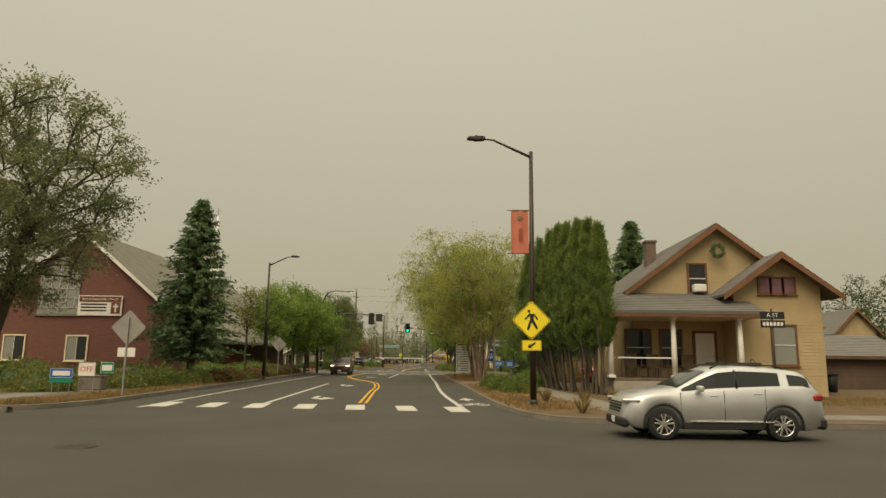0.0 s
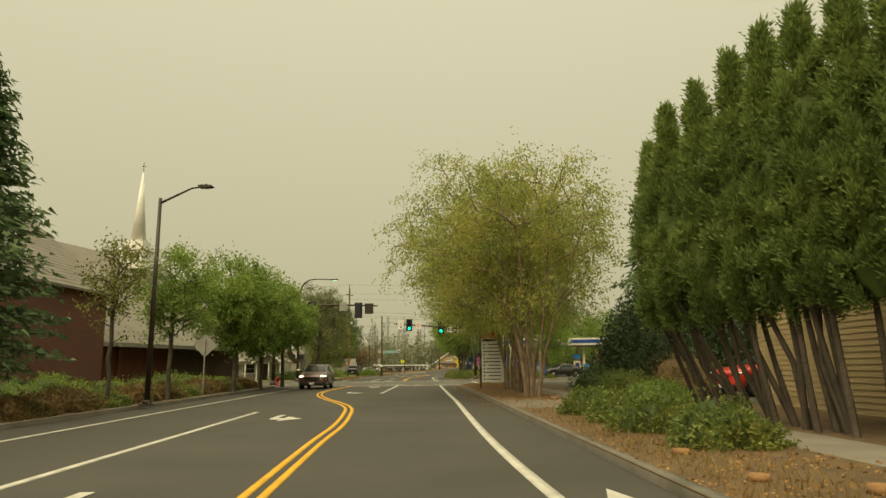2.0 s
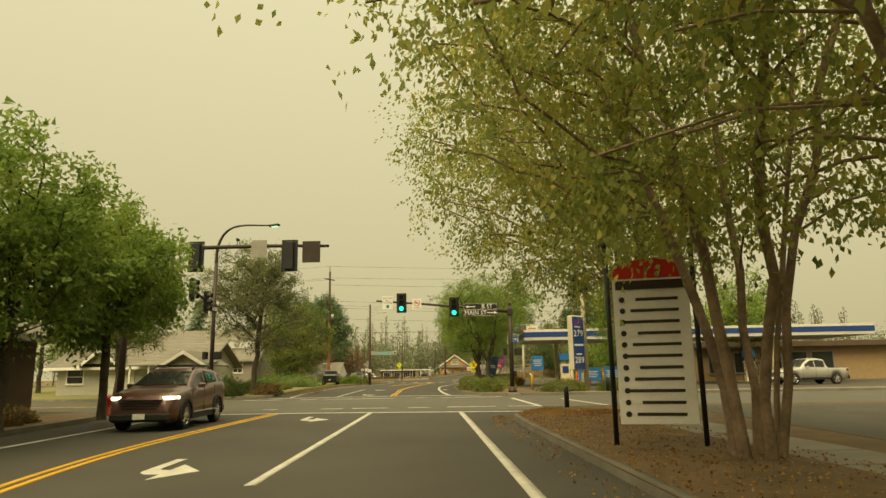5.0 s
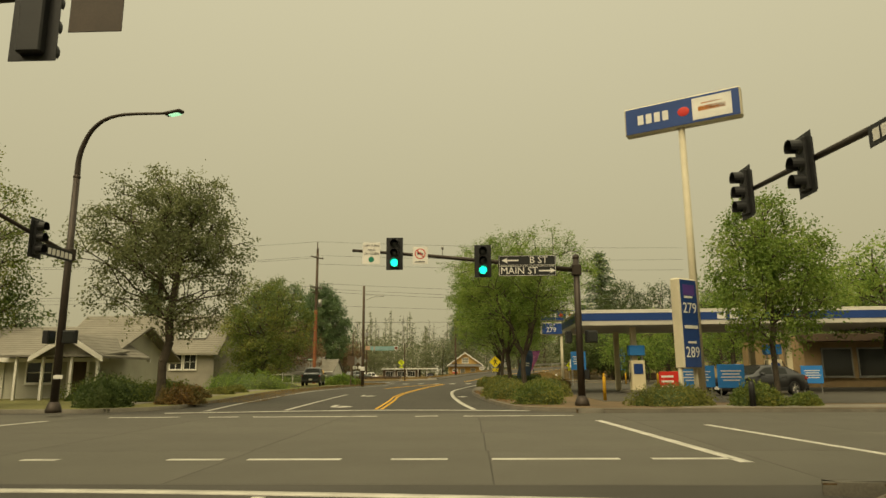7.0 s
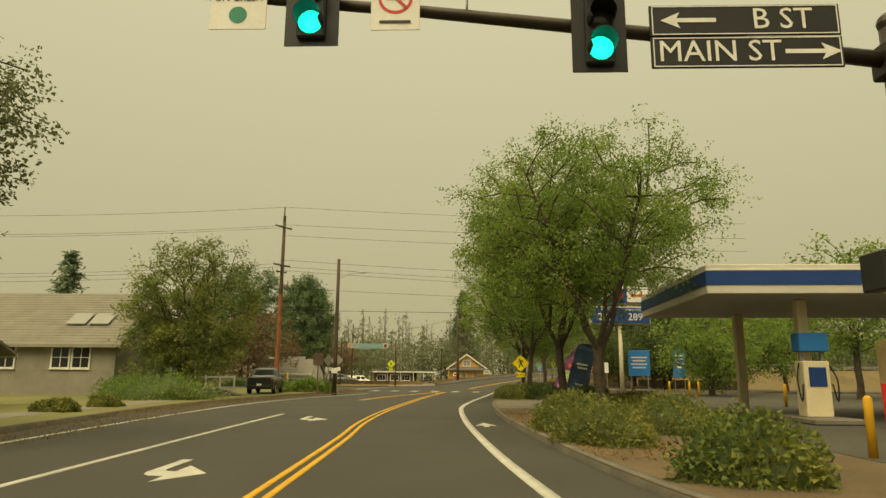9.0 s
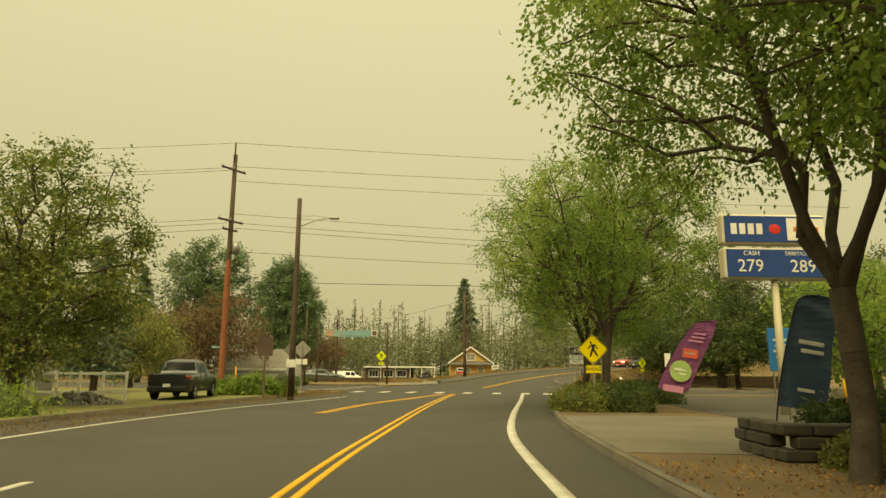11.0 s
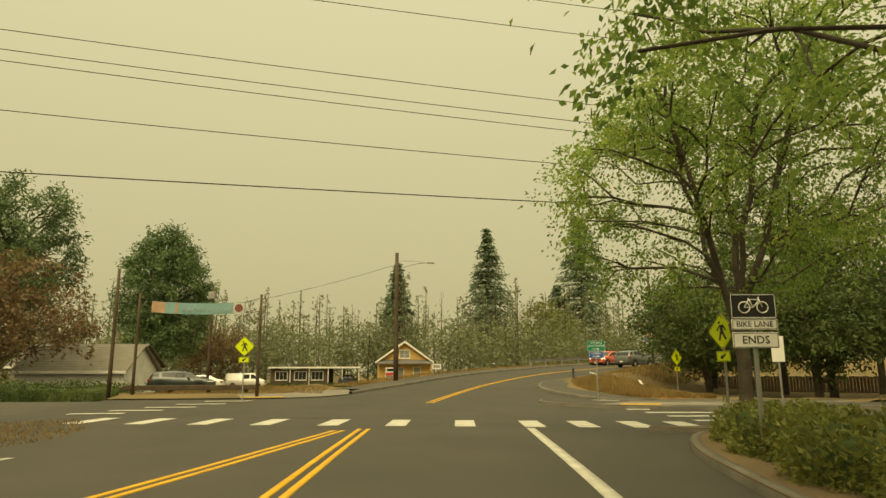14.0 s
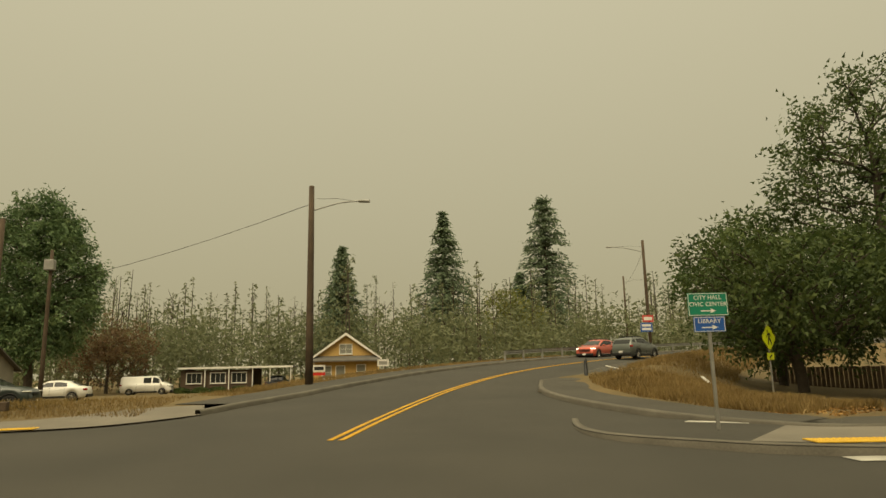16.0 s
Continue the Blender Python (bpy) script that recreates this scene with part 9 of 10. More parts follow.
# ---- planting strips, fences and small things ----
for i, (x, y, rx, ry, h) in enumerate(((5.35, 36.9, 0.75, 0.8, 0.62), (5.1, 39.2, 0.75, 0.8, 0.66), (4.9, 41.6, 0.75, 0.9, 0.6), (4.7, 44.0, 0.7, 0.8, 0.6))):
    shrub("bush", x, y, rx, ry, h, "leafy green bush in the planting strip", seed=201 + i, foliage=LEAF_HEDGE, n=3400, leaf=0.085, rough=0.26, group="bushes by the kerb")
for i, (x, y, rx, ry, h) in enumerate(((-13.6, 32.5, 1.3, 1.0, 0.95), (-15.8, 33.5, 1.2, 1.0, 1.1), (-19, 34.2, 1.6, 1.1, 1.3), (-12.2, 36.5, 1.1, 1.1, 0.8), (-11.8, 39, 0.9, 1.2, 0.9), (-13.8, 40.5, 1.3, 1.3, 1.0), (-11.3, 42, 0.8, 1.0, 0.8), (-16.5, 43.8, 1.6, 1.0, 1.0), (-19.5, 46.8, 1.8, 0.8, 1.0), (-24, 47.6, 2.0, 0.8, 1.1))):
    shrub("bush", x, y, rx, ry, h, "low green bush in the church garden", seed=221 + i, foliage=LEAF_HEDGE if i % 3 else LEAF_OLIVE, n=1700, leaf=0.12, rough=0.2, group="bushes by the church")
for i in range(11):
    y = 44.5 + i * 2.75
    shrub("ground_cover", -11.0 - (y - 44) * 0.088, y, 0.85, 1.5, 0.62 + 0.12 * math.sin(i * 2.3), "rusty low shrubs in the kerb strip", seed=241 + i, foliage=LEAF_RUST if i % 3 != 2 else LEAF_HEDGE, n=2600, leaf=0.11, rough=0.2, group="kerb strip shrubs")
for i in range(7):
    y = 50 + i * 3.6
    shrub("hedge", -14.0 - (y - 50) * 0.07, y, 1.0, 1.9, 0.85 + 0.15 * math.cos(i * 1.7), "green hedge before the church hall", seed=261 + i, foliage=LEAF_HEDGE if i % 2 else LEAF_GREEN, n=1900, leaf=0.12, boxy=0.4, group="hedges by the church hall")
for i, (x, y, rx, ry, h, fo) in enumerate(((8.7, 61.0, 1.6, 1.5, 1.3, LEAF_DARK), (8.6, 56.0, 1.2, 1.2, 0.9, LEAF_HEDGE), (6.6, 49.6 - 5.4, 0.9, 1.2, 0.75, LEAF_GREEN), (10.0, 52.8, 1.4, 1.0, 0.8, LEAF_RUST), (11.7, 56.8, 1.8, 1.4, 1.5, LEAF_RUST))):
    shrub("bush", x, y, rx, ry, h, "low bush beside the path", seed=281 + i, foliage=fo, n=6500, leaf=0.078, rough=0.22)
# crossing corners
for i, (x, y, rx, ry, h, fo) in enumerate(((-14.8, 91.2 + 3.6, 1.0, 0.9, 1.1, LEAF_DARK), (-12.9, 97.2, 0.9, 0.9, 0.7, LEAF_RUST), (-14.6, 99.5, 1.6, 0.7, 0.9, LEAF_HEDGE), (-17.6, 100.5, 2.2, 0.7, 1.0, LEAF_HEDGE), (-15.2, 103.5, 1.0, 0.9, 0.5, LEAF_RUST), (-15.6, 109, 0.7, 0.6, 0.4, LEAF_OLIVE), (-15.9, 112.5, 0.6, 0.6, 0.4, LEAF_OLIVE),
                                           (-17.2, 120.2, 2.6, 1.7, 1.25, LEAF_BRIGHT), (-19.8, 122.0, 1.9, 1.6, 1.2, LEAF_BRIGHT))):
    shrub("bush", x, y, rx, ry, h, "bushy garden shrub behind the kerb", seed=301 + i, foliage=fo, n=3000, leaf=0.11, rough=0.2)
for i, (x, y, rx, ry, h, fo) in enumerate(((1.7, 95.8, 0.9, 0.9, 0.85, LEAF_HEDGE), (0.9, 100.5, 1.0, 1.2, 0.75, LEAF_OLIVE), (0.7, 103.4, 1.1, 1.2, 0.9, LEAF_OLIVE), (2.9, 103.2, 1.2, 1.3, 0.85, LEAF_OLIVE), (6.2, 93.9, 1.5, 0.7, 0.75, LEAF_OLIVE), (9.0, 93.6, 0.9, 0.7, 0.75, LEAF_HEDGE), (10.6, 93.5, 0.5, 0.5, 0.4, LEAF_HEDGE))):
    shrub("bush", x, y, rx, ry, h, "clipped shrub edging the petrol station", seed=321 + i, foliage=fo, n=3200, leaf=0.09, rough=0.14, group="petrol station shrubs")
for i, (x, y, rx, ry, h, fo, bx2) in enumerate(((2.4, 111.6, 0.7, 0.55, 0.5, LEAF_OLIVE, 0.1), (2.1, 108.9, 0.75, 0.8, 0.5, LEAF_OLIVE, 0.1), (2.9, 113.15, 0.75, 0.45, 0.82, LEAF_DARK, 0.8), (4.4, 112.9, 1.0, 0.5, 0.62, LEAF_RED, 0.4), (3.2, 109.8, 0.95, 0.9, 0.62, LEAF_OLIVE, 0.1), (4.5, 111.6, 0.8, 0.7, 0.7, LEAF_RUST, 0.1),
                                               (0.75, 124.6, 0.85, 0.9, 0.72, LEAF_OLIVE, 0.5), (2.15, 124.4, 0.8, 0.75, 0.8, LEAF_DARK, 0.8), (1.7, 126.4, 0.9, 1.0, 0.75, LEAF_OLIVE, 0.2), (2.4, 127.0, 1.0, 0.9, 0.75, LEAF_OLIVE, 0.2), (1.9, 129.0, 0.7, 1.1, 0.7, LEAF_OLIVE, 0.3), (2.2, 131.2, 0.75, 1.2, 0.75, LEAF_OLIVE, 0.3),
                                               (2.7, 133.5, 0.8, 1.2, 0.75, LEAF_OLIVE, 0.3), (3.2, 135.8, 0.8, 1.2, 0.7, LEAF_OLIVE, 0.3), (4.0, 138.0, 0.9, 0.9, 0.65, LEAF_OLIVE, 0.2), (4.6, 130.5, 1.2, 1.4, 0.8, LEAF_DARK, 0.5), (5.0, 134, 1.0, 1.6, 0.8, LEAF_DARK, 0.5))):
    shrub("hedge", x, y, rx, ry, h, "clipped hedge in a kerbside bed", seed=341 + i, foliage=fo, n=3400, leaf=0.095, boxy=bx2, rough=0.12, group="kerbside hedges")
# stone edging of the bed by the driveway
root = thing("bed_edging", pose(0, 0, 0.13), "low dark stone planter wall around a bed", "planter wall")
for k in range(3):
    for i in range(11):
        bm = bmesh.new()
        if i < 8:
            box(bm, (1.62 + i * 0.46 + 0.2 * (k % 2), 112.5 + 0.012 * ((i + k) % 3), 0.09 + 0.18 * k), (0.445, 0.26, 0.17), bevel=0.025)
        else:
            box(bm, (1.49 + 0.01 * (i % 2), 112.8 + (i - 8) * 0.42 + 0.15 * (k % 2), 0.09 + 0.18 * k), (0.26, 0.4, 0.17), bevel=0.025)
        part("stone", bm, mat("dark_stone", (0.075, 0.066, 0.05), (0.045, 0.04, 0.031), 0.9, bump=0.5, per_object=True) if i + k == 0 else bpy.data.materials["dark_stone"], root)
for i, (x, y, rx, ry, h, fo) in enumerate(((-13.6, 136.4, 1.0, 0.8, 0.85, LEAF_GREEN), (-14.9, 136.0, 0.9, 0.7, 0.55, LEAF_BRIGHT), (-12.5, 137.2, 0.7, 0.6, 0.45, LEAF_HEDGE))):
    shrub("bush", x, y, rx, ry, h, "tufted green plant on the grass corner", seed=371 + i, foliage=fo, n=2600, leaf=0.22, rough=0.3)
shrub("hedge", -19.5, 161.5, 3.4, 0.8, 0.9, "clipped dark hedge behind the banner poles", z0=-0.1, seed=381, foliage=LEAF_DARK, n=5000, leaf=0.12, boxy=0.7)
shrub("hedge", -26.5, 164, 3.6, 0.9, 1.0, "clipped dark hedge behind the banner poles", z0=-0.1, seed=382, foliage=LEAF_DARK, n=5000, leaf=0.12, boxy=0.7)
for i in range(7):
    shrub("bush", -20.0 + i * 2.1, 220.8 + (i % 2), 1.0, 0.8, 0.6, "low garden bush before the ranch house", z0=-0.8, seed=391 + i, foliage=LEAF_DARK, n=1400, leaf=0.2)

# grass, straw and fallen leaves
grass("dry_grass", beside(KR1, 0.3, 1.7, 26, 46), 2600, "dry straw grass along the kerb", 0.11, 11)
grass("dry_grass", beside(KL1, -0.25, -1.5, 25, 45), 7000, "dry straw grass along the kerb", 0.15, 12)
grass("dry_grass", beside(KL2, 0.25, 2.6, 98, 144), 9000, "olive dry grass along the shoulder", 0.05, 13)
grass("dry_grass", beside(rk, 2.0, 7.0, 154, 200), 36000, "dry straw grass over the bank", 0.24, 14, w=0.018, z=lambda x, y: bank_height(x, y)[1])
grass("dry_grass", beside(ls, -2.0, -4.8, 163, 200), 14000, "dry straw grass beside the footway", 0.11, 15, w=0.016, z=lambda x, y: rise(y) - 0.05)
grass("dry_grass", within(-15, -6.5, 160, 166), 9000, "dry grass behind the corner ramp", 0.14, 18, z=lambda x, y: rise(y) + 0.05)
grass("dry_grass", within(9.5, 24, 30, 36), 9000, "dry lawn before the yellow house", 0.1, 16)
for i, (x, y) in enumerate(((6.0, 25.3), (7.3, 25.0), (5.7, 30.4), (6.9, 29.6), (9.2, 25.7), (8.3, 31.5))):
    rg = np.random.default_rng(400 + i)
    n = 260
    a = rg.uniform(0, 6.283, n)
    ln = rg.uniform(0.25, 0.6, n)
    b = np.stack([x + 0.05 * np.cos(a), y + 0.05 * np.sin(a), np.full(n, 0.12)], 1)
    tip = b + np.stack([np.cos(a) * ln * 0.55, np.sin(a) * ln * 0.55, ln], 1)
    sd = np.stack([-np.sin(a), np.cos(a), 0 * a], 1) * 0.008
    v = np.stack([b - sd, b + sd, tip], 1).reshape(-1, 3)
    tagged(raw("grass_tuft", v, np.arange(len(v)).reshape(-1, 3), GRASS_BLADE), "straw-coloured clump of dry grass", "grass", "dry grass clumps")


def litter(name, fn, n, label, seed, size=0.07, z=0.14):
    rg = np.random.default_rng(seed)
    xy = fn(rg, n)
    c = np.stack([xy[:, 0], xy[:, 1], np.full(n, z) + rg.uniform(0, 0.02, n)], 1)
    ax = rg.normal(size=(n, 3)) * (1, 1, 0.25)
    v, f = leaves_np(rg, c, ax, size, size * 0.7, 0.2)
    tagged(raw(name, v, f, LITTER_LEAF), label, "fallen leaves", kind="stuff")


litter("fallen_leaves", beside(KR1, 0.1, 3.4, 45.5, 77), 11000, "fallen yellow-brown leaves under the birches", 21, size=0.05)
litter("fallen_leaves", beside(KR1, 0.1, 3.0, 26, 44), 3000, "fallen yellow-brown leaves in the strip", 22, size=0.05)
litter("fallen_leaves", beside(KR1, -0.7, 0.0, 46, 75), 700, "fallen leaves in the gutter", 23, size=0.05, z=0.008)
litter("fallen_leaves", beside(KR2, 0.1, 2.4, 97, 113), 2000, "fallen leaves in the kerbside beds", 24, size=0.05)
litter("fallen_leaves", beside(rk, 1.9, 5.0, 153.5, 165), 3500, "fallen leaves below the bank", 25, z=0.2)
litter("fallen_leaves", beside(KL2, -0.5, 0.0, 96, 140), 700, "fallen leaves in the gutter", 26, z=0.008)

# stumps and small logs in the strip
for i, (x, y) in enumerate(((4.5, 33.8), (5.3, 33.0), (4.4, 36.0), (5.2, 45.0), (4.9, 51.9))):
    bm = bmesh.new()
    tube(bm, [(0, 0, 0), (0, 0, 0.07 + 0.02 * (i % 2))], [0.13, 0.11], 11)
    o = link_mesh("tree_stump", bm, mat("cut_wood", (0.28, 0.15, 0.06), (0.18, 0.1, 0.045), 0.95, scale=6) if i == 0 else bpy.data.materials["cut_wood"])
    o.matrix_world = pose(x, y, 0.13)
    tagged(o, "low sawn stump with orange-brown cut", "tree stump")
# bollards at the crossing corner
for x, y in ((3.55, 76.6), (5.35, 77.2)):
    root = thing("bollard", pose(x, y, 0.13), "short dark bollard with a slanted top", "bollard", "bollards at the crossing")
    bm = bmesh.new()
    tube(bm, [(0, 0, 0), (0, 0, 0.6), (0.0, 0, 0.66)], [0.085, 0.085, 0.075], 10)
    part("post", bm, BLACK, root)
    bm = bmesh.new()
    tube(bm, [(0, 0, 0.64), (0.03, -0.03, 0.74)], [0.075, 0.03], 10)
    part("cap", bm, BLACK, root)
root = thing("bollard", pose(8.6, 93.0, 0.13), "short dark bollard by the kerb", "bollard")
bm = bmesh.new()
tube(bm, [(0, 0, 0), (0, 0, 0.75), (0, 0, 0.85)], [0.1, 0.1, 0.04], 10)
part("post", bm, BLACK, root)
root = thing("bollard", pose(8.9, 169.0, rise(169) + 0.14), "tall dark post beside the bend", "bollard")
bm = bmesh.new()
tube(bm, [(0, 0, 0), (0, 0, 0.06), (0, 0, 0.08), (0, 0, 0.72), (0.03, 0, 0.82)], [0.2, 0.2, 0.09, 0.075, 0.04], 10)
part("post", bm, BLACK, root)
for x, y in ((12.3, 117), (13.6, 117.4), (11.2, 130), (12.6, 130.4), (13.4, 131), (4.7, 98.2)):
    root = thing("guard_post", pose(x, y, 0.13), "yellow steel guard post on the forecourt", "bollard", "yellow guard posts")
    bm = bmesh.new()
    tube(bm, [(0, 0, 0), (0, 0, 0.95), (0, 0, 1.0)], [0.07, 0.07, 0.03], 10)
    part("post", bm, PAINT_Y, root)
root = thing("guard_post", pose(-17.1, 143.4, 0.1), "slim yellow marker post in the grass", "bollard")
bm = bmesh.new()
tube(bm, [(0, 0, 0), (0, 0, 1.5)], 0.045, 8)
part("post", bm, PAINT_Y, root)

# low timber barrier, white fence, board fence, guard rails
root = thing("timber_barrier", pose(-16.2, 160.6, 0.18, 0, 0, 4), "low dark timber barrier on short posts", "barrier")
bm = bmesh.new()
box(bm, (3.0, 0, 0.45), (6.4, 0.22, 0.24), bevel=0.02)
part("beam", bm, WOODPOLE, root)
for i in range(4):
    bm = bmesh.new()
    box(bm, (0.2 + i * 1.85, 0.12, 0.2), (0.2, 0.2, 0.5), bevel=0.02)
    part("post", bm, WOODPOLE, root)
root = thing("white_fence", pose(-20.4, 129.0, 0.1, 0, 0, 8), "white painted two-rail porch fence", "fence")
for i in range(5):
    bm = bmesh.new()
    box(bm, (i * 0.9, 0, 0.6), (0.1, 0.1, 1.2), bevel=0.008)
    part("post", bm, WHITE, root)
for z in (0.35, 1.1):
    bm = bmesh.new()
    box(bm, (1.8, 0, z), (3.7, 0.05, 0.1), bevel=0.006)
    part("rail", bm, WHITE, root)
for i in range(4):
    bm = bmesh.new()
    box(bm, (-0.1 - 0.12 * i, -0.35 - 0.35 * i, 0.8 + 0.12 * i), (0.06, 0.06, 1.5), bevel=0.006)
    part("stair_baluster", bm, WHITE, root)
root = thing("board_fence", pose(20.6, 173.3, -0.75, 0, 0, -30), "dark weathered board fence under the trees", "fence")
bm0 = None
for i in range(60):
    if bm0 is None:
        bm = bmesh.new()
        box(bm, (0, 0, 0.88), (0.185, 0.03, 1.76), bevel=0.006)
        o = part("board", bm, WOODGREY, root)
        bm0 = o.data
    else:
        o = new("board", bm0)
        o.parent = root
    o.matrix_basis = pose(i * 0.2, 0.012 * (i % 2), 0.02 * math.sin(i * 1.9))


def guard_rail(pts, label):
    """A ribbed steel rail on posts along the road."""
    root = thing("guard_rail", Matrix.Identity(4), label, "guard rail")
    bm = bmesh.new()
    prof = [(0, 0.45), (0.06, 0.5), (0.06, 0.56), (0, 0.6), (0.06, 0.64), (0.06, 0.7), (0, 0.75)]
    for d0, (a, b) in enumerate(zip(prof, prof[1:])):
        la, lb = offset(pts, -a[0]), offset(pts, -b[0])
        for i in range(len(pts) - 1):
            q = [(la[i], a[1], i), (la[i + 1], a[1], i + 1), (lb[i + 1], b[1], i + 1), (lb[i], b[1], i)]
            bm.faces.new([bm.verts.new((p.x, p.y, rise(pts[k].y) + 0.1 + z)) for p, z, k in q])
    part("rail", bm, METAL_GREY, root)
    for p in pts[::2]:
        bm = bmesh.new()
        box(bm, (p.x, p.y, rise(p.y) + 0.35), (0.14, 0.14, 0.9), bevel=0.01)
        part("post", bm, METAL_GREY, root)


guard_rail([p for p in offset(CURVE, -5.6) if 190 < p.y < 222], "grey steel guard rail on the outside of the bend")
guard_rail([p for p in offset(CURVE, 6.3) if 192 < p.y < 220], "grey steel guard rail inside the bend")

# rubble heap on the shoulder
rg = np.random.default_rng(77)
rocks = thing("rubble_heap", pose(-17.0, 126.6, 0.12), "heap of grey broken rock beside the driveway", "rubble", kind="stuff")
bm = bmesh.new()
for i in range(240):
    a, q = rg.uniform(0, 6.283), rg.uniform(0, 1) ** 0.6
    px, py = 1.7 * q * math.cos(a), 0.9 * q * math.sin(a)
    s = rg.uniform(0.06, 0.16)
    bmesh.ops.create_icosphere(bm, subdivisions=1, radius=s, matrix=Matrix.Translation((px, py, 0.5 * (1 - q) * rg.uniform(0.3, 1))) @ Euler(rg.uniform(0, 3, 3)).to_matrix().to_4x4() @ Matrix.Diagonal((1, rg.uniform(0.5, 0.9), rg.uniform(0.4, 0.8), 1)))
part("rocks", bm, mat("broken_rock", (0.26, 0.24, 0.20), (0.15, 0.14, 0.12), 0.9, bump=0.4, island=True), rocks)
# utility boxes by the church
for i, (x, y, w, h, m_) in enumerate(((-12.6, 34.4, 0.9, 0.55, CONCRETE), (-13.2, 38.2, 0.7, 0.8, METAL_GREY), (-12.0, 40.8, 0.5, 0.6, METAL_GREY))):
    root = thing("utility_box", pose(x, y, 0.13), "squat grey utility box among bushes", "utility box")
    bm = bmesh.new()
    box(bm, (0, 0, h / 2), (w, 0.6, h), bevel=0.03)
    part("body", bm, m_, root)
    bm = bmesh.new()
    box(bm, (0, 0, h + 0.02), (w + 0.06, 0.66, 0.05), bevel=0.01)
    part("lid", bm, m_, root)
# fire hydrant and porch chairs
root = thing("fire_hydrant", pose(-12.4, 76.2, 0.13), "small red fire hydrant at the corner", "hydrant")
bm = bmesh.new()
tube(bm, [(0, 0, 0), (0, 0, 0.06), (0, 0, 0.07), (0, 0, 0.5), (0, 0, 0.52), (0, 0, 0.62), (0, 0, 0.68)], [0.16, 0.16, 0.1, 0.1, 0.13, 0.1, 0.03], 12)
part("body", bm, SIGN_RED, root)
bm = bmesh.new()
tube(bm, [(-0.17, 0, 0.42), (0.17, 0, 0.42)], 0.05, 8)
part("outlet", bm, SIGN_RED, root)
for x in (10.6, 11.6, 13.2):
    root = thing("porch_chair", pose(x, 37.2, 0.87), "dark wooden chair on the porch", "chair", "porch chairs")
    bm = bmesh.new()
    box(bm, (0, 0, 0.42), (0.55, 0.5, 0.05), bevel=0.01)
    part("seat", bm, WOODGREY, root)
    bm = bmesh.new()
    box(bm, (0, 0.25, 0.75), (0.55, 0.05, 0.6), bevel=0.01)
    part("backrest", bm, WOODGREY, root)
    for sx in (-0.24, 0.24):
        for sy in (-0.2, 0.2):
            bm = bmesh.new()
            box(bm, (sx, sy, 0.2), (0.05, 0.05, 0.42))
            part("leg", bm, WOODGREY, root)
# tall dark post at the near corner
root = thing("dark_post", pose(8.4, 11.0, 0.13), "tall dark square post at the street corner", "post")
bm = bmesh.new()
box(bm, (0, 0, 1.25), (0.16, 0.16, 2.5), bevel=0.01)
part("post", bm, METAL_BROWN, root)

# ---- far woods in haze-paled colours, and a glowing haze ring ----
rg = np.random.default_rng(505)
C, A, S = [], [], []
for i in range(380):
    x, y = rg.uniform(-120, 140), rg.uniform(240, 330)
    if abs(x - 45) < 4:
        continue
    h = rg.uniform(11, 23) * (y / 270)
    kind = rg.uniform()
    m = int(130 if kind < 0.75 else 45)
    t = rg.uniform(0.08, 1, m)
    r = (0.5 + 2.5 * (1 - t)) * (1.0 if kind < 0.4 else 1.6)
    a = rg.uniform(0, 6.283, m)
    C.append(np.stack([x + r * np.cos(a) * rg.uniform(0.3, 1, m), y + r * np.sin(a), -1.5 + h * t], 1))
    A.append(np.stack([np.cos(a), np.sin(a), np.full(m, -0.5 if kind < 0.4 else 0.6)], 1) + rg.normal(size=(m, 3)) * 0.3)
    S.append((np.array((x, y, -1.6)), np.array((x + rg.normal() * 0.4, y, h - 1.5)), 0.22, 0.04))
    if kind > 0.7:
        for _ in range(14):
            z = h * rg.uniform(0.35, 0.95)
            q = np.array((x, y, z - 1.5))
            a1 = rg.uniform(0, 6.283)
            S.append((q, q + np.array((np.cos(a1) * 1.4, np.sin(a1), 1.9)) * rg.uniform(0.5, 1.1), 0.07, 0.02))
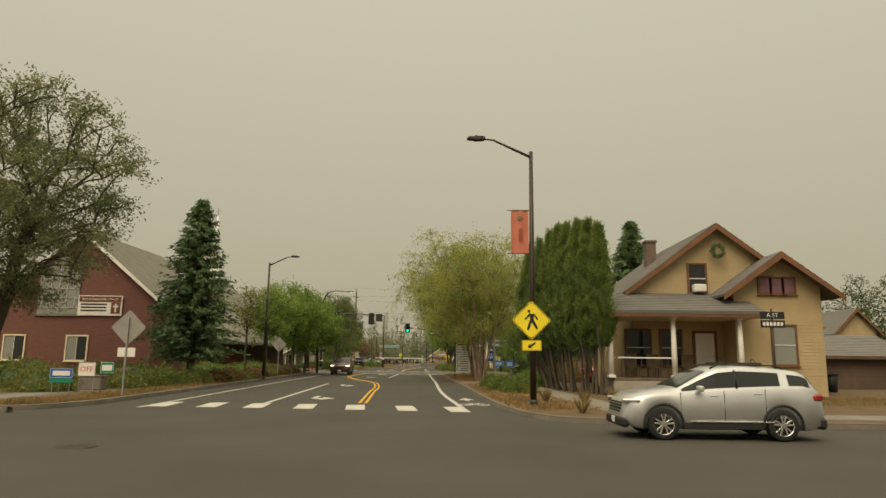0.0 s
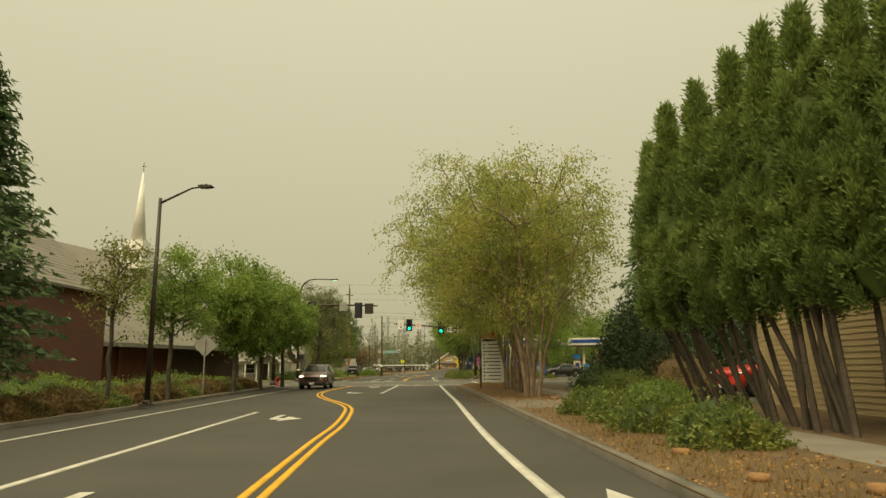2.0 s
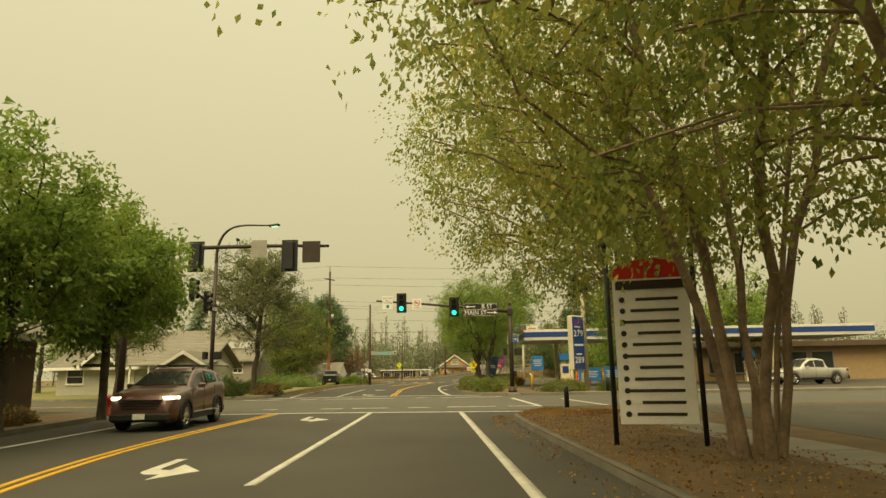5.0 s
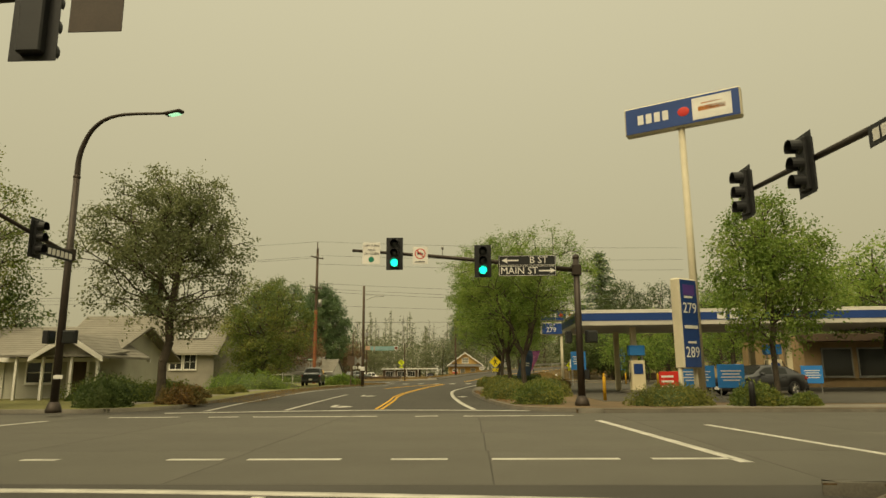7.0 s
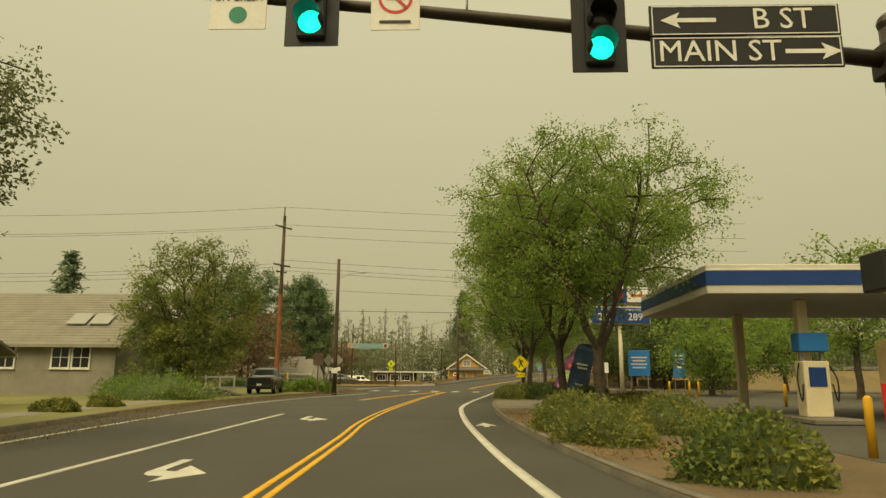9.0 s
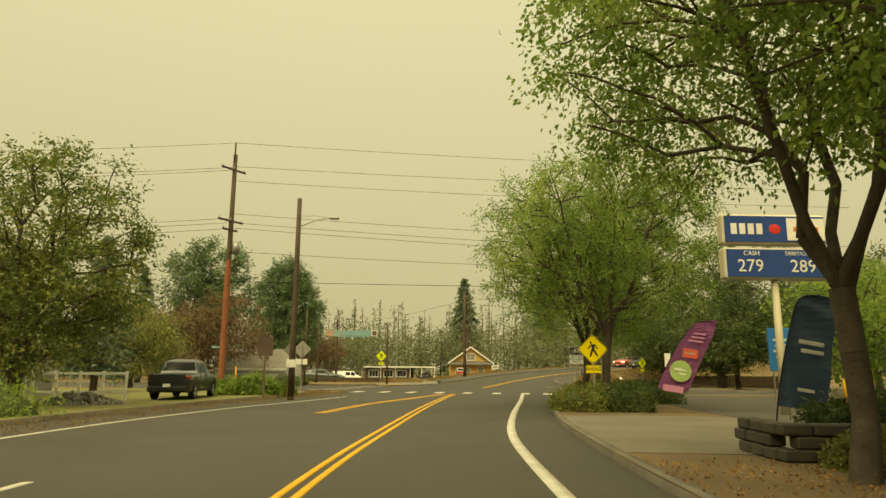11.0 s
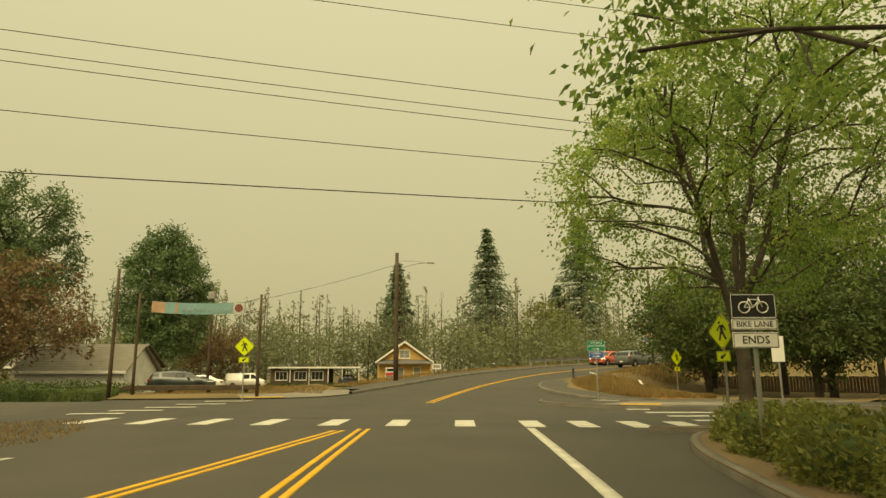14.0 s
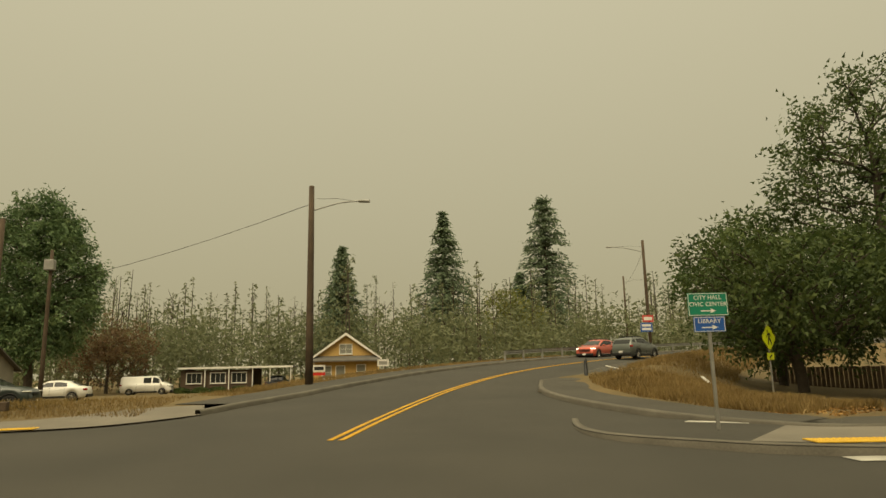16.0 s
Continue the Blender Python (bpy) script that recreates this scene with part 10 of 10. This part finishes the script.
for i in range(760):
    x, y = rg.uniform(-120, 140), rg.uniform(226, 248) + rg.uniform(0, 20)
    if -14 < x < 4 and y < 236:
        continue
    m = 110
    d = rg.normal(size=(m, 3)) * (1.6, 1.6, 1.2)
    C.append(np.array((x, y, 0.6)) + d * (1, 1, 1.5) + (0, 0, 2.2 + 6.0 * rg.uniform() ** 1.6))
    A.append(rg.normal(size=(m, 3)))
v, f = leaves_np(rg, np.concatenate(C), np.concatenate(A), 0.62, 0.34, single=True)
woods = thing("far_woods", Matrix.Identity(4), "distant mixed woods in haze-paled colours, with bare and ivy-clad trees", "woods", kind="stuff")
# leaf shades lightened to carry the smoke haze between here and the road
raw("foliage", v, f, leaf_mat("haze_paled_foliage", ((0.115, 0.13, 0.066), (0.16, 0.175, 0.092), (0.2, 0.21, 0.115)), 0.4), woods)
v, f = tubes_np(S, 5)
raw("trunks", v, f, BARK, woods)
# added ring that glows in the sky's horizon colour, in place of smoke haze
HAZE = bpy.data.materials.new("haze_glow")
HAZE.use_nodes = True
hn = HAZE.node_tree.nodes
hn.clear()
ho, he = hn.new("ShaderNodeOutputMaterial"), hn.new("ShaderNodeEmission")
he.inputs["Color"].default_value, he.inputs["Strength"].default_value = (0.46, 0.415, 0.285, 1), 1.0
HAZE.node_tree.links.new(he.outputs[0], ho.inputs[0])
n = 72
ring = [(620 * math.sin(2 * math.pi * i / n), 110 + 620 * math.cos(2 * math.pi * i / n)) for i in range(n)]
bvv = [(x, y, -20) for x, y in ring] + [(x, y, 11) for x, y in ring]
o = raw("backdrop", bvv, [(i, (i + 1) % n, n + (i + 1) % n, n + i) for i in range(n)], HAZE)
tagged(o, "plain glowing ring standing in for smoke haze round the horizon", "backdrop", kind="structure")

# scraps on the bank, small signs on the pole beside the bend
for x, y, w, h, col in ((11.6, 164.2, 0.32, 0.5, SIGN_W), (11.0, 171.0, 1.1, 0.12, SIGN_W)):
    bm = bmesh.new()
    plate(bm, [(-w / 2, -h / 2), (w / 2, -h / 2 + 0.05), (w / 2 - 0.04, h / 2), (-w / 2 + 0.06, h / 2 - 0.05)], -0.004, 0.004)
    o = link_mesh("paper_scrap", bm, col)
    o.matrix_world = pose(x, y, bank_height(x, y)[1] + 0.2, -55, 12, 20)
    tagged(o, "crumpled pale paper scrap lying in dry grass", "litter")
